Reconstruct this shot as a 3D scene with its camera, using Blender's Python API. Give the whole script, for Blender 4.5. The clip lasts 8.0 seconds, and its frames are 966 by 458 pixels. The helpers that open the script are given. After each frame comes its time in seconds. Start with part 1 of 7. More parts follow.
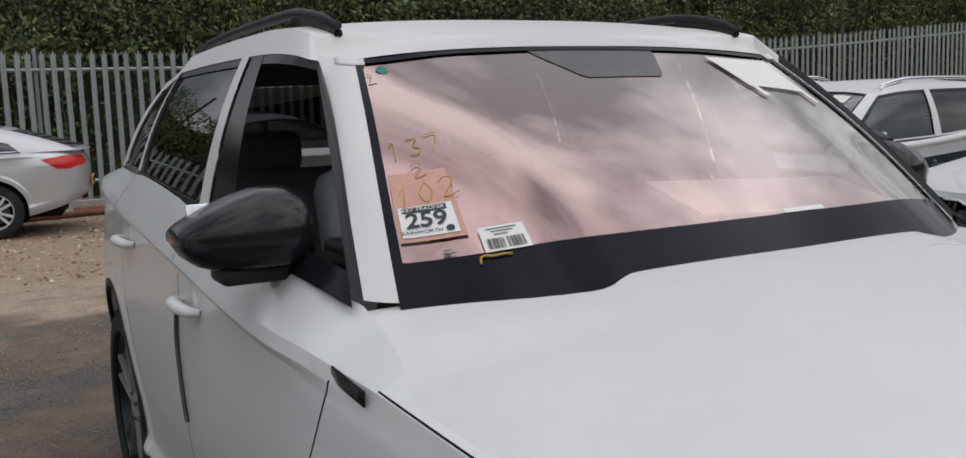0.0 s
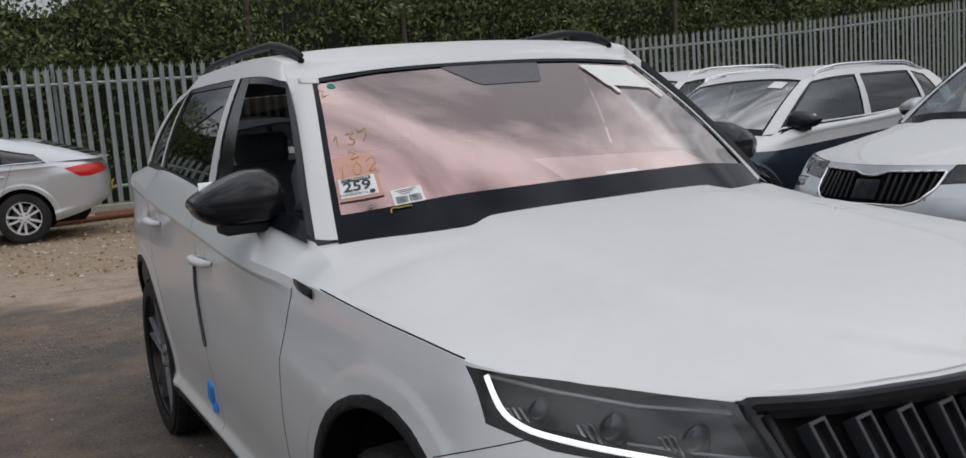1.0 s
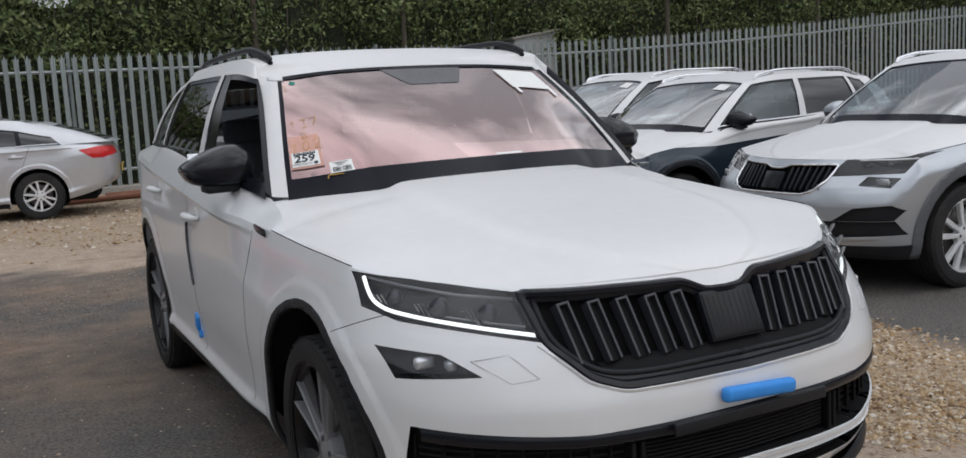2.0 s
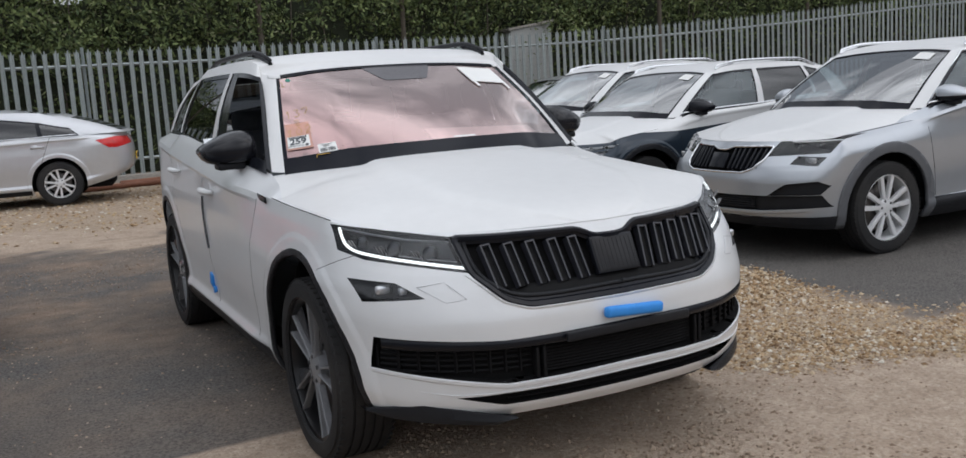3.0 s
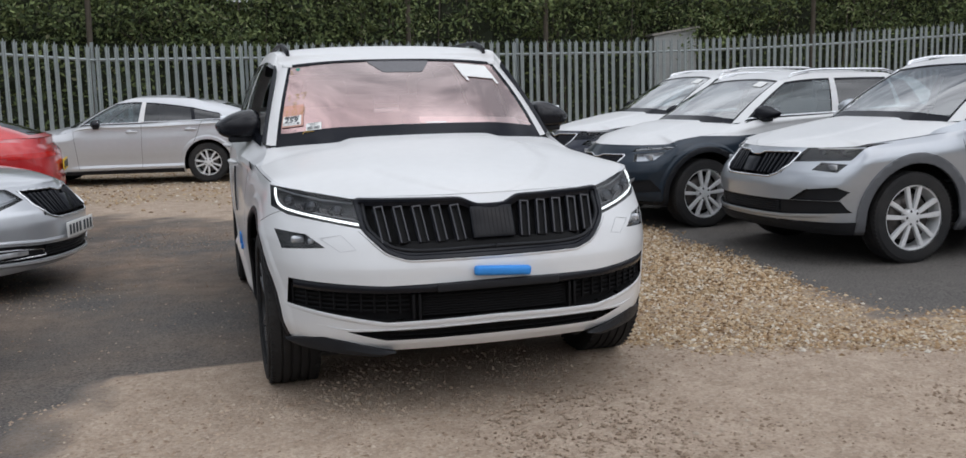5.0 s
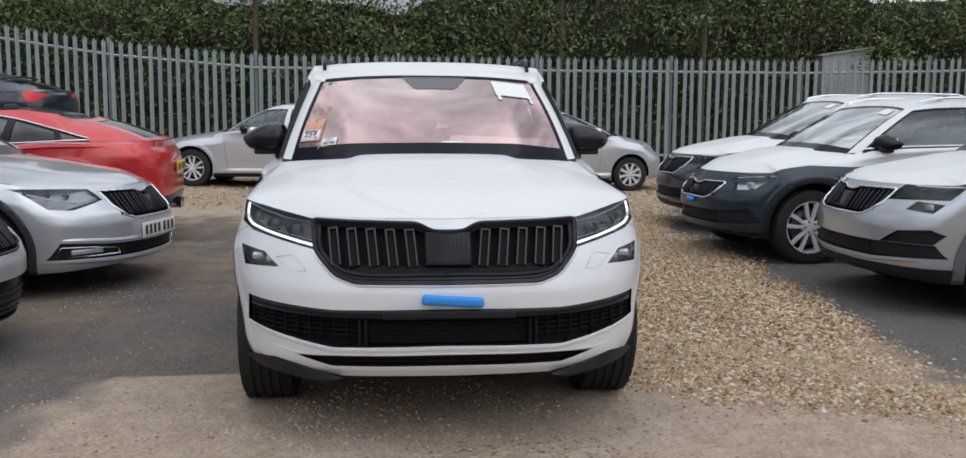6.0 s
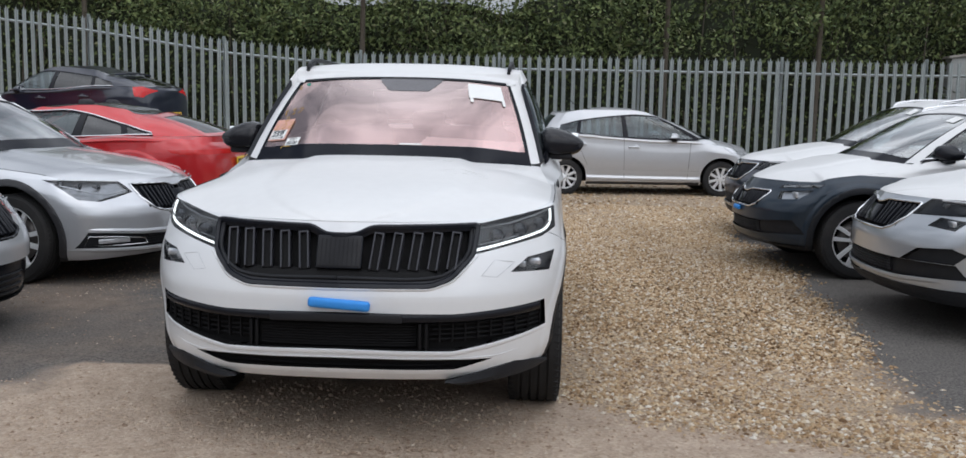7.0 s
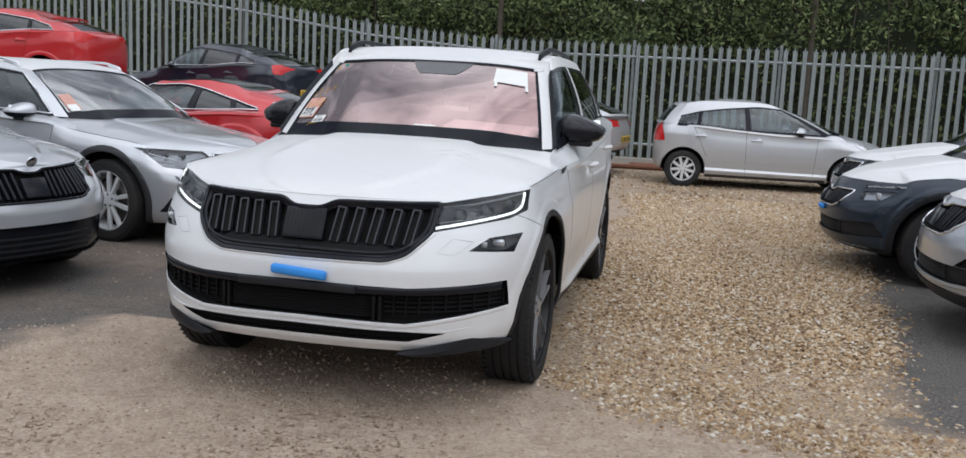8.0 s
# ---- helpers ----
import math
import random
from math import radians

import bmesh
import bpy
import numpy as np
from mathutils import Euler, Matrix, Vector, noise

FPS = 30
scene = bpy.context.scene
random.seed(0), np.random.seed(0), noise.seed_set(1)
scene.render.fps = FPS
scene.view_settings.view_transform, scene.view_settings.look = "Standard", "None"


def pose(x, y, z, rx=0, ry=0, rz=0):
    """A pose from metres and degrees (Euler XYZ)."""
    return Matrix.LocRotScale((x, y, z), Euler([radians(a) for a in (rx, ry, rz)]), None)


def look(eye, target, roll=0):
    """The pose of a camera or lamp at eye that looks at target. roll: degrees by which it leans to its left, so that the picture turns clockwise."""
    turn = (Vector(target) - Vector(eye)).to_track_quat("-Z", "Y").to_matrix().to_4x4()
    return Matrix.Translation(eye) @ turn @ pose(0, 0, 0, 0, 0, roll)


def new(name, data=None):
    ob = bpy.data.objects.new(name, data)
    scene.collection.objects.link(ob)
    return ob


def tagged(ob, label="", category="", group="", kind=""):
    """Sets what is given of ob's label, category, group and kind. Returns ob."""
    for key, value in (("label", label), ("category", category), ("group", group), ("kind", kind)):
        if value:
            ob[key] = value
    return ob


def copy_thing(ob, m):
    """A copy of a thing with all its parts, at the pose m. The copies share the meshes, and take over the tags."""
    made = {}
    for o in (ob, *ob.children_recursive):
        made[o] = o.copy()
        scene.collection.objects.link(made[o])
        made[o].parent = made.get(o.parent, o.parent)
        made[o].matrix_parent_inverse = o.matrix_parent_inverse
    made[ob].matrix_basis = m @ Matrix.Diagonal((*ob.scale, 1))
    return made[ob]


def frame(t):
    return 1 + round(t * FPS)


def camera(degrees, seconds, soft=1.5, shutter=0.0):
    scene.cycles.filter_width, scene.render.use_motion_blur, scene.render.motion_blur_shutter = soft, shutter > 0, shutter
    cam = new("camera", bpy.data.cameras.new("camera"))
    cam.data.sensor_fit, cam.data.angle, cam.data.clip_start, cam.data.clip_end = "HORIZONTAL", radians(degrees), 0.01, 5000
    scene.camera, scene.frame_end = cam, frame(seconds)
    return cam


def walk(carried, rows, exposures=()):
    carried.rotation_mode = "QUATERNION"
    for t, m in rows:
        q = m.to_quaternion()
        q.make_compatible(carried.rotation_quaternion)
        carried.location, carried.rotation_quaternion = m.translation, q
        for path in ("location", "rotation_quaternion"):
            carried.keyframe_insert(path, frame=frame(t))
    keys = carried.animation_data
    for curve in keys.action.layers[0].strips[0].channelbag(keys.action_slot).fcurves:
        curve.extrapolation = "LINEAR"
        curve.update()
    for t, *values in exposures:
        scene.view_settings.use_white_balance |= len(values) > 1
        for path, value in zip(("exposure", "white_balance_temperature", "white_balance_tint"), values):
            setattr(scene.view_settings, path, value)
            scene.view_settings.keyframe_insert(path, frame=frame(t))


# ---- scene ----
cam = camera(53.4, 8.0)
PATH = [
    (0, (-1.396, -0.864, 1.425), (-0.435, 0.87, 1.165), -2.1),
    (0.2, (-1.407, -1.073, 1.425), (-0.454, 0.664, 1.156), -2.5),
    (0.5, (-1.446, -1.307, 1.432), (-0.509, 0.44, 1.165), -3.3),
    (0.7, (-1.485, -1.459, 1.43), (-0.55, 0.289, 1.166), -4),
    (1, (-1.588, -1.769, 1.43), (-0.653, -0.022, 1.162), -4.3),
    (1.2, (-1.613, -1.911, 1.425), (-0.678, -0.163, 1.165), -4.3),
    (1.5, (-1.647, -2.203, 1.431), (-0.716, -0.453, 1.169), -3.7),
    (2, (-1.723, -2.73, 1.421), (-0.803, -0.976, 1.142), -3.1),
    (2.2, (-1.81, -2.879, 1.411), (-0.884, -1.133, 1.103), -3.2),
    (3.3, (-1.947, -3.818, 1.439), (-1.056, -2.051, 1.151), -3.8),
    (3.5, (-1.96, -3.942, 1.434), (-1.078, -2.168, 1.156), -4.0),
    (3.8, (-1.926, -4.169, 1.439), (-1.088, -2.376, 1.146), -4.2),
    (4, (-1.852, -4.281, 1.423), (-1.066, -2.468, 1.115), -3.5),
    (4.2, (-1.75, -4.387, 1.41), (-0.983, -2.565, 1.105), -2.5),
    (5.3, (-0.909, -4.606, 1.321), (-0.471, -2.673, 1.053), -1.6),
    (5.5, (-0.744, -4.596, 1.341), (-0.394, -2.645, 1.077), -1.7),
    (5.7, (-0.565, -4.553, 1.359), (-0.276, -2.591, 1.097), -1.7),
    (6, (-0.234, -4.576, 1.358), (-0.038, -2.601, 1.112), 0.3),
    (6.2, (-0.045, -4.587, 1.373), (0.078, -2.606, 1.128), 0.4),
    (6.5, (0.222, -4.565, 1.365), (0.255, -2.582, 1.11), 0.7),
    (6.7, (0.415, -4.557, 1.388), (0.433, -2.574, 1.129), 0.9),
    (7, (0.747, -4.548, 1.391), (0.65, -2.566, 1.139), 1.1),
    (7.2, (0.956, -4.599, 1.381), (0.734, -2.633, 1.092), 1),
    (7.5, (1.193, -4.636, 1.394), (0.88, -2.685, 1.087), 0.7),
    (7.7, (1.348, -4.621, 1.411), (0.993, -2.677, 1.102), 0.8),
    (8, (1.592, -4.537, 1.407), (1.16, -2.606, 1.116), 2.9),
]
walk(cam, [(t, look(eye, target, roll)) for t, eye, target, roll in PATH],
     exposures=[(0, -.10, 6450, 10), (1, -.15, 6380, 10), (1.5, -.11, 6350, 10), (2, .08, 6280, 10), (3.5, .16, 6220, 10), (5.5, .24, 6180, 10), (8, .31, 6120, 10)])

# ---- light ----
SUN_EL, SUN_AZ = 48.0, 150.0          # high, behind the camera's left shoulder, behind thin cloud
world = bpy.data.worlds.new("overcast_sky")
scene.world = world
world.use_nodes = True
wn, wl = world.node_tree.nodes, world.node_tree.links
wn.clear()
w_out = wn.new("ShaderNodeOutputWorld")
w_bg = wn.new("ShaderNodeBackground")
w_sky = wn.new("ShaderNodeTexSky")
w_sky.sky_type = "NISHITA"
w_sky.sun_disc = False
w_sky.sun_elevation = radians(SUN_EL)
w_sky.sun_rotation = radians(SUN_AZ)
w_sky.dust_density = 2.0
w_co = wn.new("ShaderNodeTexCoord")
w_map = wn.new("ShaderNodeMapping")
w_map.inputs["Scale"].default_value = (1.0, 1.0, 1.3)
w_cl = wn.new("ShaderNodeTexNoise")
w_cl.inputs["Scale"].default_value = 2.6
w_cl.inputs["Detail"].default_value = 7.0
w_cl.inputs["Roughness"].default_value = 0.55
w_ramp = wn.new("ShaderNodeValToRGB")
w_ramp.color_ramp.elements[0].position, w_ramp.color_ramp.elements[1].position = 0.40, 0.61
w_ramp.color_ramp.elements[0].color = (2.3, 2.4, 2.55, 1)
w_ramp.color_ramp.elements[1].color = (10.6, 10.7, 10.9, 1)
w_mix = wn.new("ShaderNodeMix")
w_mix.data_type = "RGBA"
w_mix.inputs[0].default_value = 0.86
wl.new(w_co.outputs["Generated"], w_map.inputs["Vector"])
wl.new(w_map.outputs["Vector"], w_cl.inputs["Vector"])
wl.new(w_cl.outputs["Fac"], w_ramp.inputs["Fac"])
wl.new(w_sky.outputs["Color"], w_mix.inputs[6])
wl.new(w_ramp.outputs["Color"], w_mix.inputs[7])
# an overcast sky is darker towards the horizon
w_sep = wn.new("ShaderNodeSeparateXYZ")
w_dim = wn.new("ShaderNodeMapRange")
w_dim.inputs["From Min"].default_value, w_dim.inputs["From Max"].default_value = 0.0, 0.9
w_dim.inputs["To Min"].default_value, w_dim.inputs["To Max"].default_value = 0.57, 1.12
w_mul = wn.new("ShaderNodeMix")
w_mul.data_type, w_mul.blend_type = "RGBA", "MULTIPLY"
w_mul.inputs[0].default_value = 1.0
wl.new(w_co.outputs["Generated"], w_sep.inputs[0])
wl.new(w_sep.outputs["Z"], w_dim.inputs["Value"])
wl.new(w_mix.outputs[2], w_mul.inputs[6])
wl.new(w_dim.outputs["Result"], w_mul.inputs[7])
# and brighter, with no edge, about the hidden sun
_az = radians(SUN_AZ)
w_dot, w_pos, w_pow, w_glow = wn.new("ShaderNodeVectorMath"), wn.new("ShaderNodeMath"), wn.new("ShaderNodeMath"), wn.new("ShaderNodeMath")
w_dot.operation, w_pos.operation, w_pow.operation, w_glow.operation = "DOT_PRODUCT", "MAXIMUM", "POWER", "MULTIPLY_ADD"
w_dot.inputs[1].default_value = (math.sin(_az) * math.cos(radians(SUN_EL)), math.cos(_az) * math.cos(radians(SUN_EL)), math.sin(radians(SUN_EL)))
w_pos.inputs[1].default_value, w_pow.inputs[1].default_value = 0.0, 3.0
w_glow.inputs[1].default_value, w_glow.inputs[2].default_value = 0.75, 0.95
w_sun = wn.new("ShaderNodeMix")
w_sun.data_type, w_sun.blend_type = "RGBA", "MULTIPLY"
w_sun.inputs[0].default_value = 1.0
wl.new(w_co.outputs["Generated"], w_dot.inputs[0])
wl.new(w_dot.outputs["Value"], w_pos.inputs[0])
wl.new(w_pos.outputs[0], w_pow.inputs[0])
wl.new(w_pow.outputs[0], w_glow.inputs[0])
wl.new(w_mul.outputs[2], w_sun.inputs[6])
wl.new(w_glow.outputs[0], w_sun.inputs[7])
wl.new(w_sun.outputs[2], w_bg.inputs["Color"])
w_bg.inputs["Strength"].default_value = 0.111
wl.new(w_bg.outputs["Background"], w_out.inputs["Surface"])

sun_data = bpy.data.lights.new("sun", "SUN")
sun_data.energy, sun_data.angle, sun_data.color = 0.55, radians(150), (1.0, 0.97, 0.94)
sun = new("sun", sun_data)
sun.matrix_world = look((math.sin(_az) * 30, math.cos(_az) * 30, 30 * math.tan(radians(SUN_EL))), (0, 0, 0))
scene.view_settings.exposure = 0.0


# ---- materials ----
def material(name):
    m = bpy.data.materials.new(name)
    m.use_nodes = True
    return m, m.node_tree.nodes, m.node_tree.links, m.node_tree.nodes["Principled BSDF"]


def surface(name, col, rough=0.5, metal=0.0, coat=0.0, scale=8.0, vary=0.12, bump=0.0, bump_scale=60.0, dust=0.0, rand=0.0, emit=0.0, spec=0.5):
    """A plain surface with two scales of variation, fine relief and some dust."""
    m, n, l, b = material(name)
    co = n.new("ShaderNodeTexCoord")
    big, fine = n.new("ShaderNodeTexNoise"), n.new("ShaderNodeTexNoise")
    big.inputs["Scale"].default_value, big.inputs["Detail"].default_value = scale, 5
    fine.inputs["Scale"].default_value, fine.inputs["Detail"].default_value = scale * 9, 3
    l.new(co.outputs["Object"], big.inputs["Vector"])
    l.new(co.outputs["Object"], fine.inputs["Vector"])
    add = n.new("ShaderNodeMath")
    add.operation = "ADD"
    l.new(big.outputs["Fac"], add.inputs[0])
    l.new(fine.outputs["Fac"], add.inputs[1])
    last = add.outputs[0]
    if rand:
        oi, mad = n.new("ShaderNodeObjectInfo"), n.new("ShaderNodeMath")
        mad.operation = "MULTIPLY_ADD"
        mad.inputs[1].default_value = rand
        l.new(oi.outputs["Random"], mad.inputs[0])
        l.new(last, mad.inputs[2])
        last = mad.outputs[0]
    ramp = n.new("ShaderNodeMapRange")
    ramp.inputs["From Min"].default_value, ramp.inputs["From Max"].default_value = 0.6, 1.4 + rand
    ramp.inputs["To Min"].default_value, ramp.inputs["To Max"].default_value = 1 - vary, 1 + vary
    l.new(last, ramp.inputs["Value"])
    mul = n.new("ShaderNodeMix")
    mul.data_type, mul.blend_type = "RGBA", "MULTIPLY"
    mul.inputs[0].default_value = 1.0
    mul.inputs[6].default_value = (*col, 1)
    l.new(ramp.outputs["Result"], mul.inputs[7])
    colour = mul.outputs[2]
    if dust:
        dn, dr, dm = n.new("ShaderNodeTexNoise"), n.new("ShaderNodeMapRange"), n.new("ShaderNodeMix")
        dn.inputs["Scale"].default_value, dn.inputs["Detail"].default_value = 3.3, 6
        l.new(co.outputs["Object"], dn.inputs["Vector"])
        dr.inputs["From Min"].default_value, dr.inputs["From Max"].default_value = 0.45, 0.75
        dr.inputs["To Max"].default_value = dust
        l.new(dn.outputs["Fac"], dr.inputs["Value"])
        dm.data_type = "RGBA"
        l.new(dr.outputs["Result"], dm.inputs[0])
        l.new(colour, dm.inputs[6])
        dm.inputs[7].default_value = (0.30, 0.26, 0.21, 1)
        colour = dm.outputs[2]
    l.new(colour, b.inputs["Base Color"])
    b.inputs["Roughness"].default_value = rough
    b.inputs["Metallic"].default_value = metal
    b.inputs["Specular IOR Level"].default_value = spec
    b.inputs["Coat Weight"].default_value = coat
    b.inputs["Coat Roughness"].default_value = 0.035
    if bump:
        bn, bp = n.new("ShaderNodeTexNoise"), n.new("ShaderNodeBump")
        bn.inputs["Scale"].default_value, bn.inputs["Detail"].default_value = bump_scale, 4
        l.new(co.outputs["Object"], bn.inputs["Vector"])
        bp.inputs["Strength"].default_value, bp.inputs["Distance"].default_value = bump, 0.01
        l.new(bn.outputs["Fac"], bp.inputs["Height"])
        l.new(bp.outputs["Normal"], b.inputs["Normal"])
    if emit:
        b.inputs["Emission Color"].default_value = (*col, 1)
        b.inputs["Emission Strength"].default_value = emit
    return m


def glass(name, tint, gloss_col=(1, 1, 1), base=0.08, rough=0.01, gloss_edge=None, power=5.0):
    """Thin glass: tinted see-through, with a reflection that grows towards grazing."""
    m, n, l, b = material(name)
    n.remove(b)
    out = n["Material Output"]
    tr, gl, mix = n.new("ShaderNodeBsdfTransparent"), n.new("ShaderNodeBsdfGlossy"), n.new("ShaderNodeMixShader")
    tr.inputs["Color"].default_value = (*tint, 1)
    gl.inputs["Color"].default_value = (*gloss_col, 1)
    gl.inputs["Roughness"].default_value = rough
    fr, pw, mr = n.new("ShaderNodeLayerWeight"), n.new("ShaderNodeMath"), n.new("ShaderNodeMapRange")
    fr.inputs["Blend"].default_value = 0.5
    pw.operation = "POWER"
    pw.inputs[1].default_value = power
    mr.inputs["To Min"].default_value = base
    l.new(fr.outputs["Facing"], pw.inputs[0])
    l.new(pw.outputs[0], mr.inputs["Value"])
    if gloss_edge:
        gm = n.new("ShaderNodeMix")
        gm.data_type = "RGBA"
        gm.inputs[6].default_value, gm.inputs[7].default_value = (*gloss_col, 1), (*gloss_edge, 1)
        ge = n.new("ShaderNodeMapRange")
        ge.inputs["From Min"].default_value, ge.inputs["From Max"].default_value = .35, .75
        l.new(fr.outputs["Facing"], ge.inputs["Value"])
        l.new(ge.outputs["Result"], gm.inputs[0])
        l.new(gm.outputs[2], gl.inputs["Color"])
    l.new(mr.outputs["Result"], mix.inputs[0])
    l.new(tr.outputs[0], mix.inputs[1])
    l.new(gl.outputs[0], mix.inputs[2])
    l.new(mix.outputs[0], out.inputs["Surface"])
    return m


WHITE = surface("white_car_paint", (0.71, 0.72, 0.73), 0.30, coat=0.6, scale=1.5, vary=0.02, dust=0.035)
FILM = surface("white_protective_film", (0.715, 0.715, 0.712), 0.40, coat=0.2, scale=2.0, vary=0.03, bump=0.10, bump_scale=5.0)
SILVER_COOL = surface("cool_silver_car_paint", (0.43, 0.455, 0.49), 0.30, metal=0.55, coat=1.0, scale=1.5, vary=0.03, dust=0.03)
SILVER = surface("silver_car_paint", (0.57, 0.585, 0.61), 0.30, metal=0.55, coat=1.0, scale=1.5, vary=0.03, dust=0.03)
TRIM_GREY = surface("mid_grey_arch_plastic", (0.105, 0.11, 0.12), 0.5, scale=12, vary=0.1, dust=0.03)
SILVER_DULL = surface("pale_silver_car_paint", (0.55, 0.56, 0.58), 0.34, metal=0.45, coat=0.9, scale=1.5, vary=0.03, dust=0.03)
GREY = surface("slate_grey_car_paint", (0.016, 0.027, 0.042), 0.34, metal=0.2, coat=0.4, scale=1.5, vary=0.04, spec=0.3)
NAVY = surface("dark_navy_car_paint", (0.008, 0.011, 0.026), 0.28, metal=0.1, coat=1.0, scale=1.5, vary=0.04)
RED = surface("red_car_paint", (0.52, 0.018, 0.022), 0.3, metal=0.15, coat=0.9, scale=1.5, vary=0.03)
BLACK_PLASTIC = surface("black_textured_plastic", (0.016, 0.017, 0.020), 0.45, scale=20, vary=0.15, bump=0.15, bump_scale=400, dust=0.012, spec=0.2)
GLOSS_BLACK = surface("gloss_black_plastic", (0.010, 0.011, 0.015), 0.16, scale=3, vary=0.08, spec=0.22)
CARBON = surface("dark_carbon_look_mirror_cap", (0.012, 0.012, 0.015), 0.20, coat=0.25, scale=30, vary=0.2, spec=0.25)
DARK_GREY = surface("satin_dark_grey_plastic", (0.035, 0.035, 0.038), 0.4, scale=10, vary=0.1, spec=0.35)
SLAT_EDGE = surface("grey_slat_edge", (0.024, 0.025, 0.032), 0.35, scale=10, vary=0.1)
LENS_DARK = surface("dark_lens_chrome", (0.05, 0.053, 0.06), 0.2, metal=0.7, scale=20, vary=0.3)
VOID = surface("black_recess", (0.013, 0.013, 0.0135), 0.8, scale=5, vary=0.1, spec=0.1)
FRIT = surface("black_glass_border", (0.006, 0.007, 0.012), 0.10, scale=5, vary=0.1, spec=0.12)
CHROME = surface("bright_chrome", (0.75, 0.76, 0.78), 0.12, metal=1.0, scale=3, vary=0.03)
ALLOY = surface("machined_alloy", (0.74, 0.75, 0.76), 0.30, metal=0.25, scale=9, vary=0.08, dust=0.06)
ALLOY_GREY = surface("grey_machined_alloy_face", (0.36, 0.365, 0.38), 0.25, metal=0.5, scale=9, vary=0.08, dust=0.06)
ALLOY_SATIN = surface("dark_alloy_web", (0.050, 0.052, 0.058), 0.26, metal=0.3, scale=9, vary=0.1, dust=0.04)
ALLOY_BLACK = surface("black_painted_alloy", (0.010, 0.010, 0.011), 0.3, scale=9, vary=0.1, dust=0.02, spec=0.35)
RUBBER = surface("tyre_rubber", (0.022, 0.022, 0.023), 0.75, spec=0.25, scale=14, vary=0.2, bump=0.1, bump_scale=120, dust=0.05)
DISC = surface("brake_disc_iron", (0.12, 0.11, 0.105), 0.45, metal=0.8, scale=12, vary=0.15)
INTERIOR = surface("dark_interior_fabric", (0.030, 0.030, 0.034), 0.85, scale=9, vary=0.2, bump=0.1, bump_scale=300)
SEAT_GREY = surface("grey_seat_cover_plastic", (0.16, 0.18, 0.20), 0.5, scale=6, vary=0.25, bump=0.3, bump_scale=14)
BLUE = surface("blue_foam_tape", (0.035, 0.26, 0.72), 0.6, scale=30, vary=0.12, bump=0.1, bump_scale=120)
PAPER = surface("white_paper", (0.80, 0.80, 0.78), 0.7, scale=12, vary=0.04)
ORANGE = surface("faded_orange_sticker", (0.60, 0.33, 0.26), 0.6, scale=20, vary=0.15)
INK = surface("dark_print_ink", (0.03, 0.04, 0.05), 0.6, scale=20, vary=0.1)
YELLOW_INK = surface("yellow_wax_marker", (0.52, 0.32, 0.05), 0.7, scale=60, vary=0.3)
GREEN_INK = surface("green_dot_sticker", (0.02, 0.20, 0.15), 0.6, scale=40, vary=0.2)
RED_LAMP = surface("red_tail_lamp", (0.55, 0.012, 0.012), 0.2, coat=0.2, scale=20, vary=0.25)
LAMP_SHELL = surface("dark_lamp_housing", (0.034, 0.035, 0.039), 0.3, metal=0.5, scale=14, vary=0.3)
MESH_BLACK = surface("black_intake_mesh", (0.008, 0.008, 0.009), 0.6, scale=30, vary=0.2, spec=0.15)
LAMP_MID = surface("pale_lamp_housing", (0.30, 0.305, 0.315), 0.28, metal=0.6, scale=14, vary=0.35)
LAMP_GREY = surface("lamp_reflector", (0.58, 0.59, 0.61), 0.2, metal=0.5, scale=16, vary=0.3)
PLATE_WHITE = surface("white_number_plate", (0.75, 0.75, 0.73), 0.45, scale=12, vary=0.04)
PLATE_YELLOW = surface("yellow_number_plate", (0.75, 0.50, 0.04), 0.45, scale=12, vary=0.04)
SENSOR = surface("grey_sensor_housing_behind_glass", (0.115, 0.110, 0.118), 0.30, scale=6, vary=0.2)
RADAR = surface("ribbed_radar_cover", (0.014, 0.014, 0.016), 0.24, scale=10, vary=0.1, spec=0.2)
DRL = surface("lit_daytime_running_lamp", (0.97, 0.98, 0.94), 0.3, emit=1.1)
STEEL = surface("galvanised_steel", (0.30, 0.335, 0.335), 0.5, metal=0.3, scale=5, vary=0.22, dust=0.04, rand=0.5)
CONCRETE = surface("weathered_concrete", (0.30, 0.28, 0.25), 0.9, scale=3, vary=0.25, bump=0.4, bump_scale=30)
RUST = surface("rusty_pipe", (0.20, 0.085, 0.05), 0.8, scale=9, vary=0.35, bump=0.2, bump_scale=60)
BARK = surface("dull_bark", (0.10, 0.085, 0.065), 0.9, scale=9, vary=0.3, bump=0.5, bump_scale=30)
WALL_PALE = surface("pale_render", (0.34, 0.35, 0.34), 0.85, scale=1.5, vary=0.12, bump=0.1, bump_scale=40)
GLASS_SIDE = glass("tinted_side_glass", (0.40, 0.50, 0.52), (0.90, 0.97, 1.0), base=0.10)
GLASS_DARK = glass("privacy_glass", (0.05, 0.055, 0.06), base=0.09)
GLASS_CLEAR = glass("clear_windscreen_glass", (0.80, 0.87, 0.87), base=0.34, power=3.0)
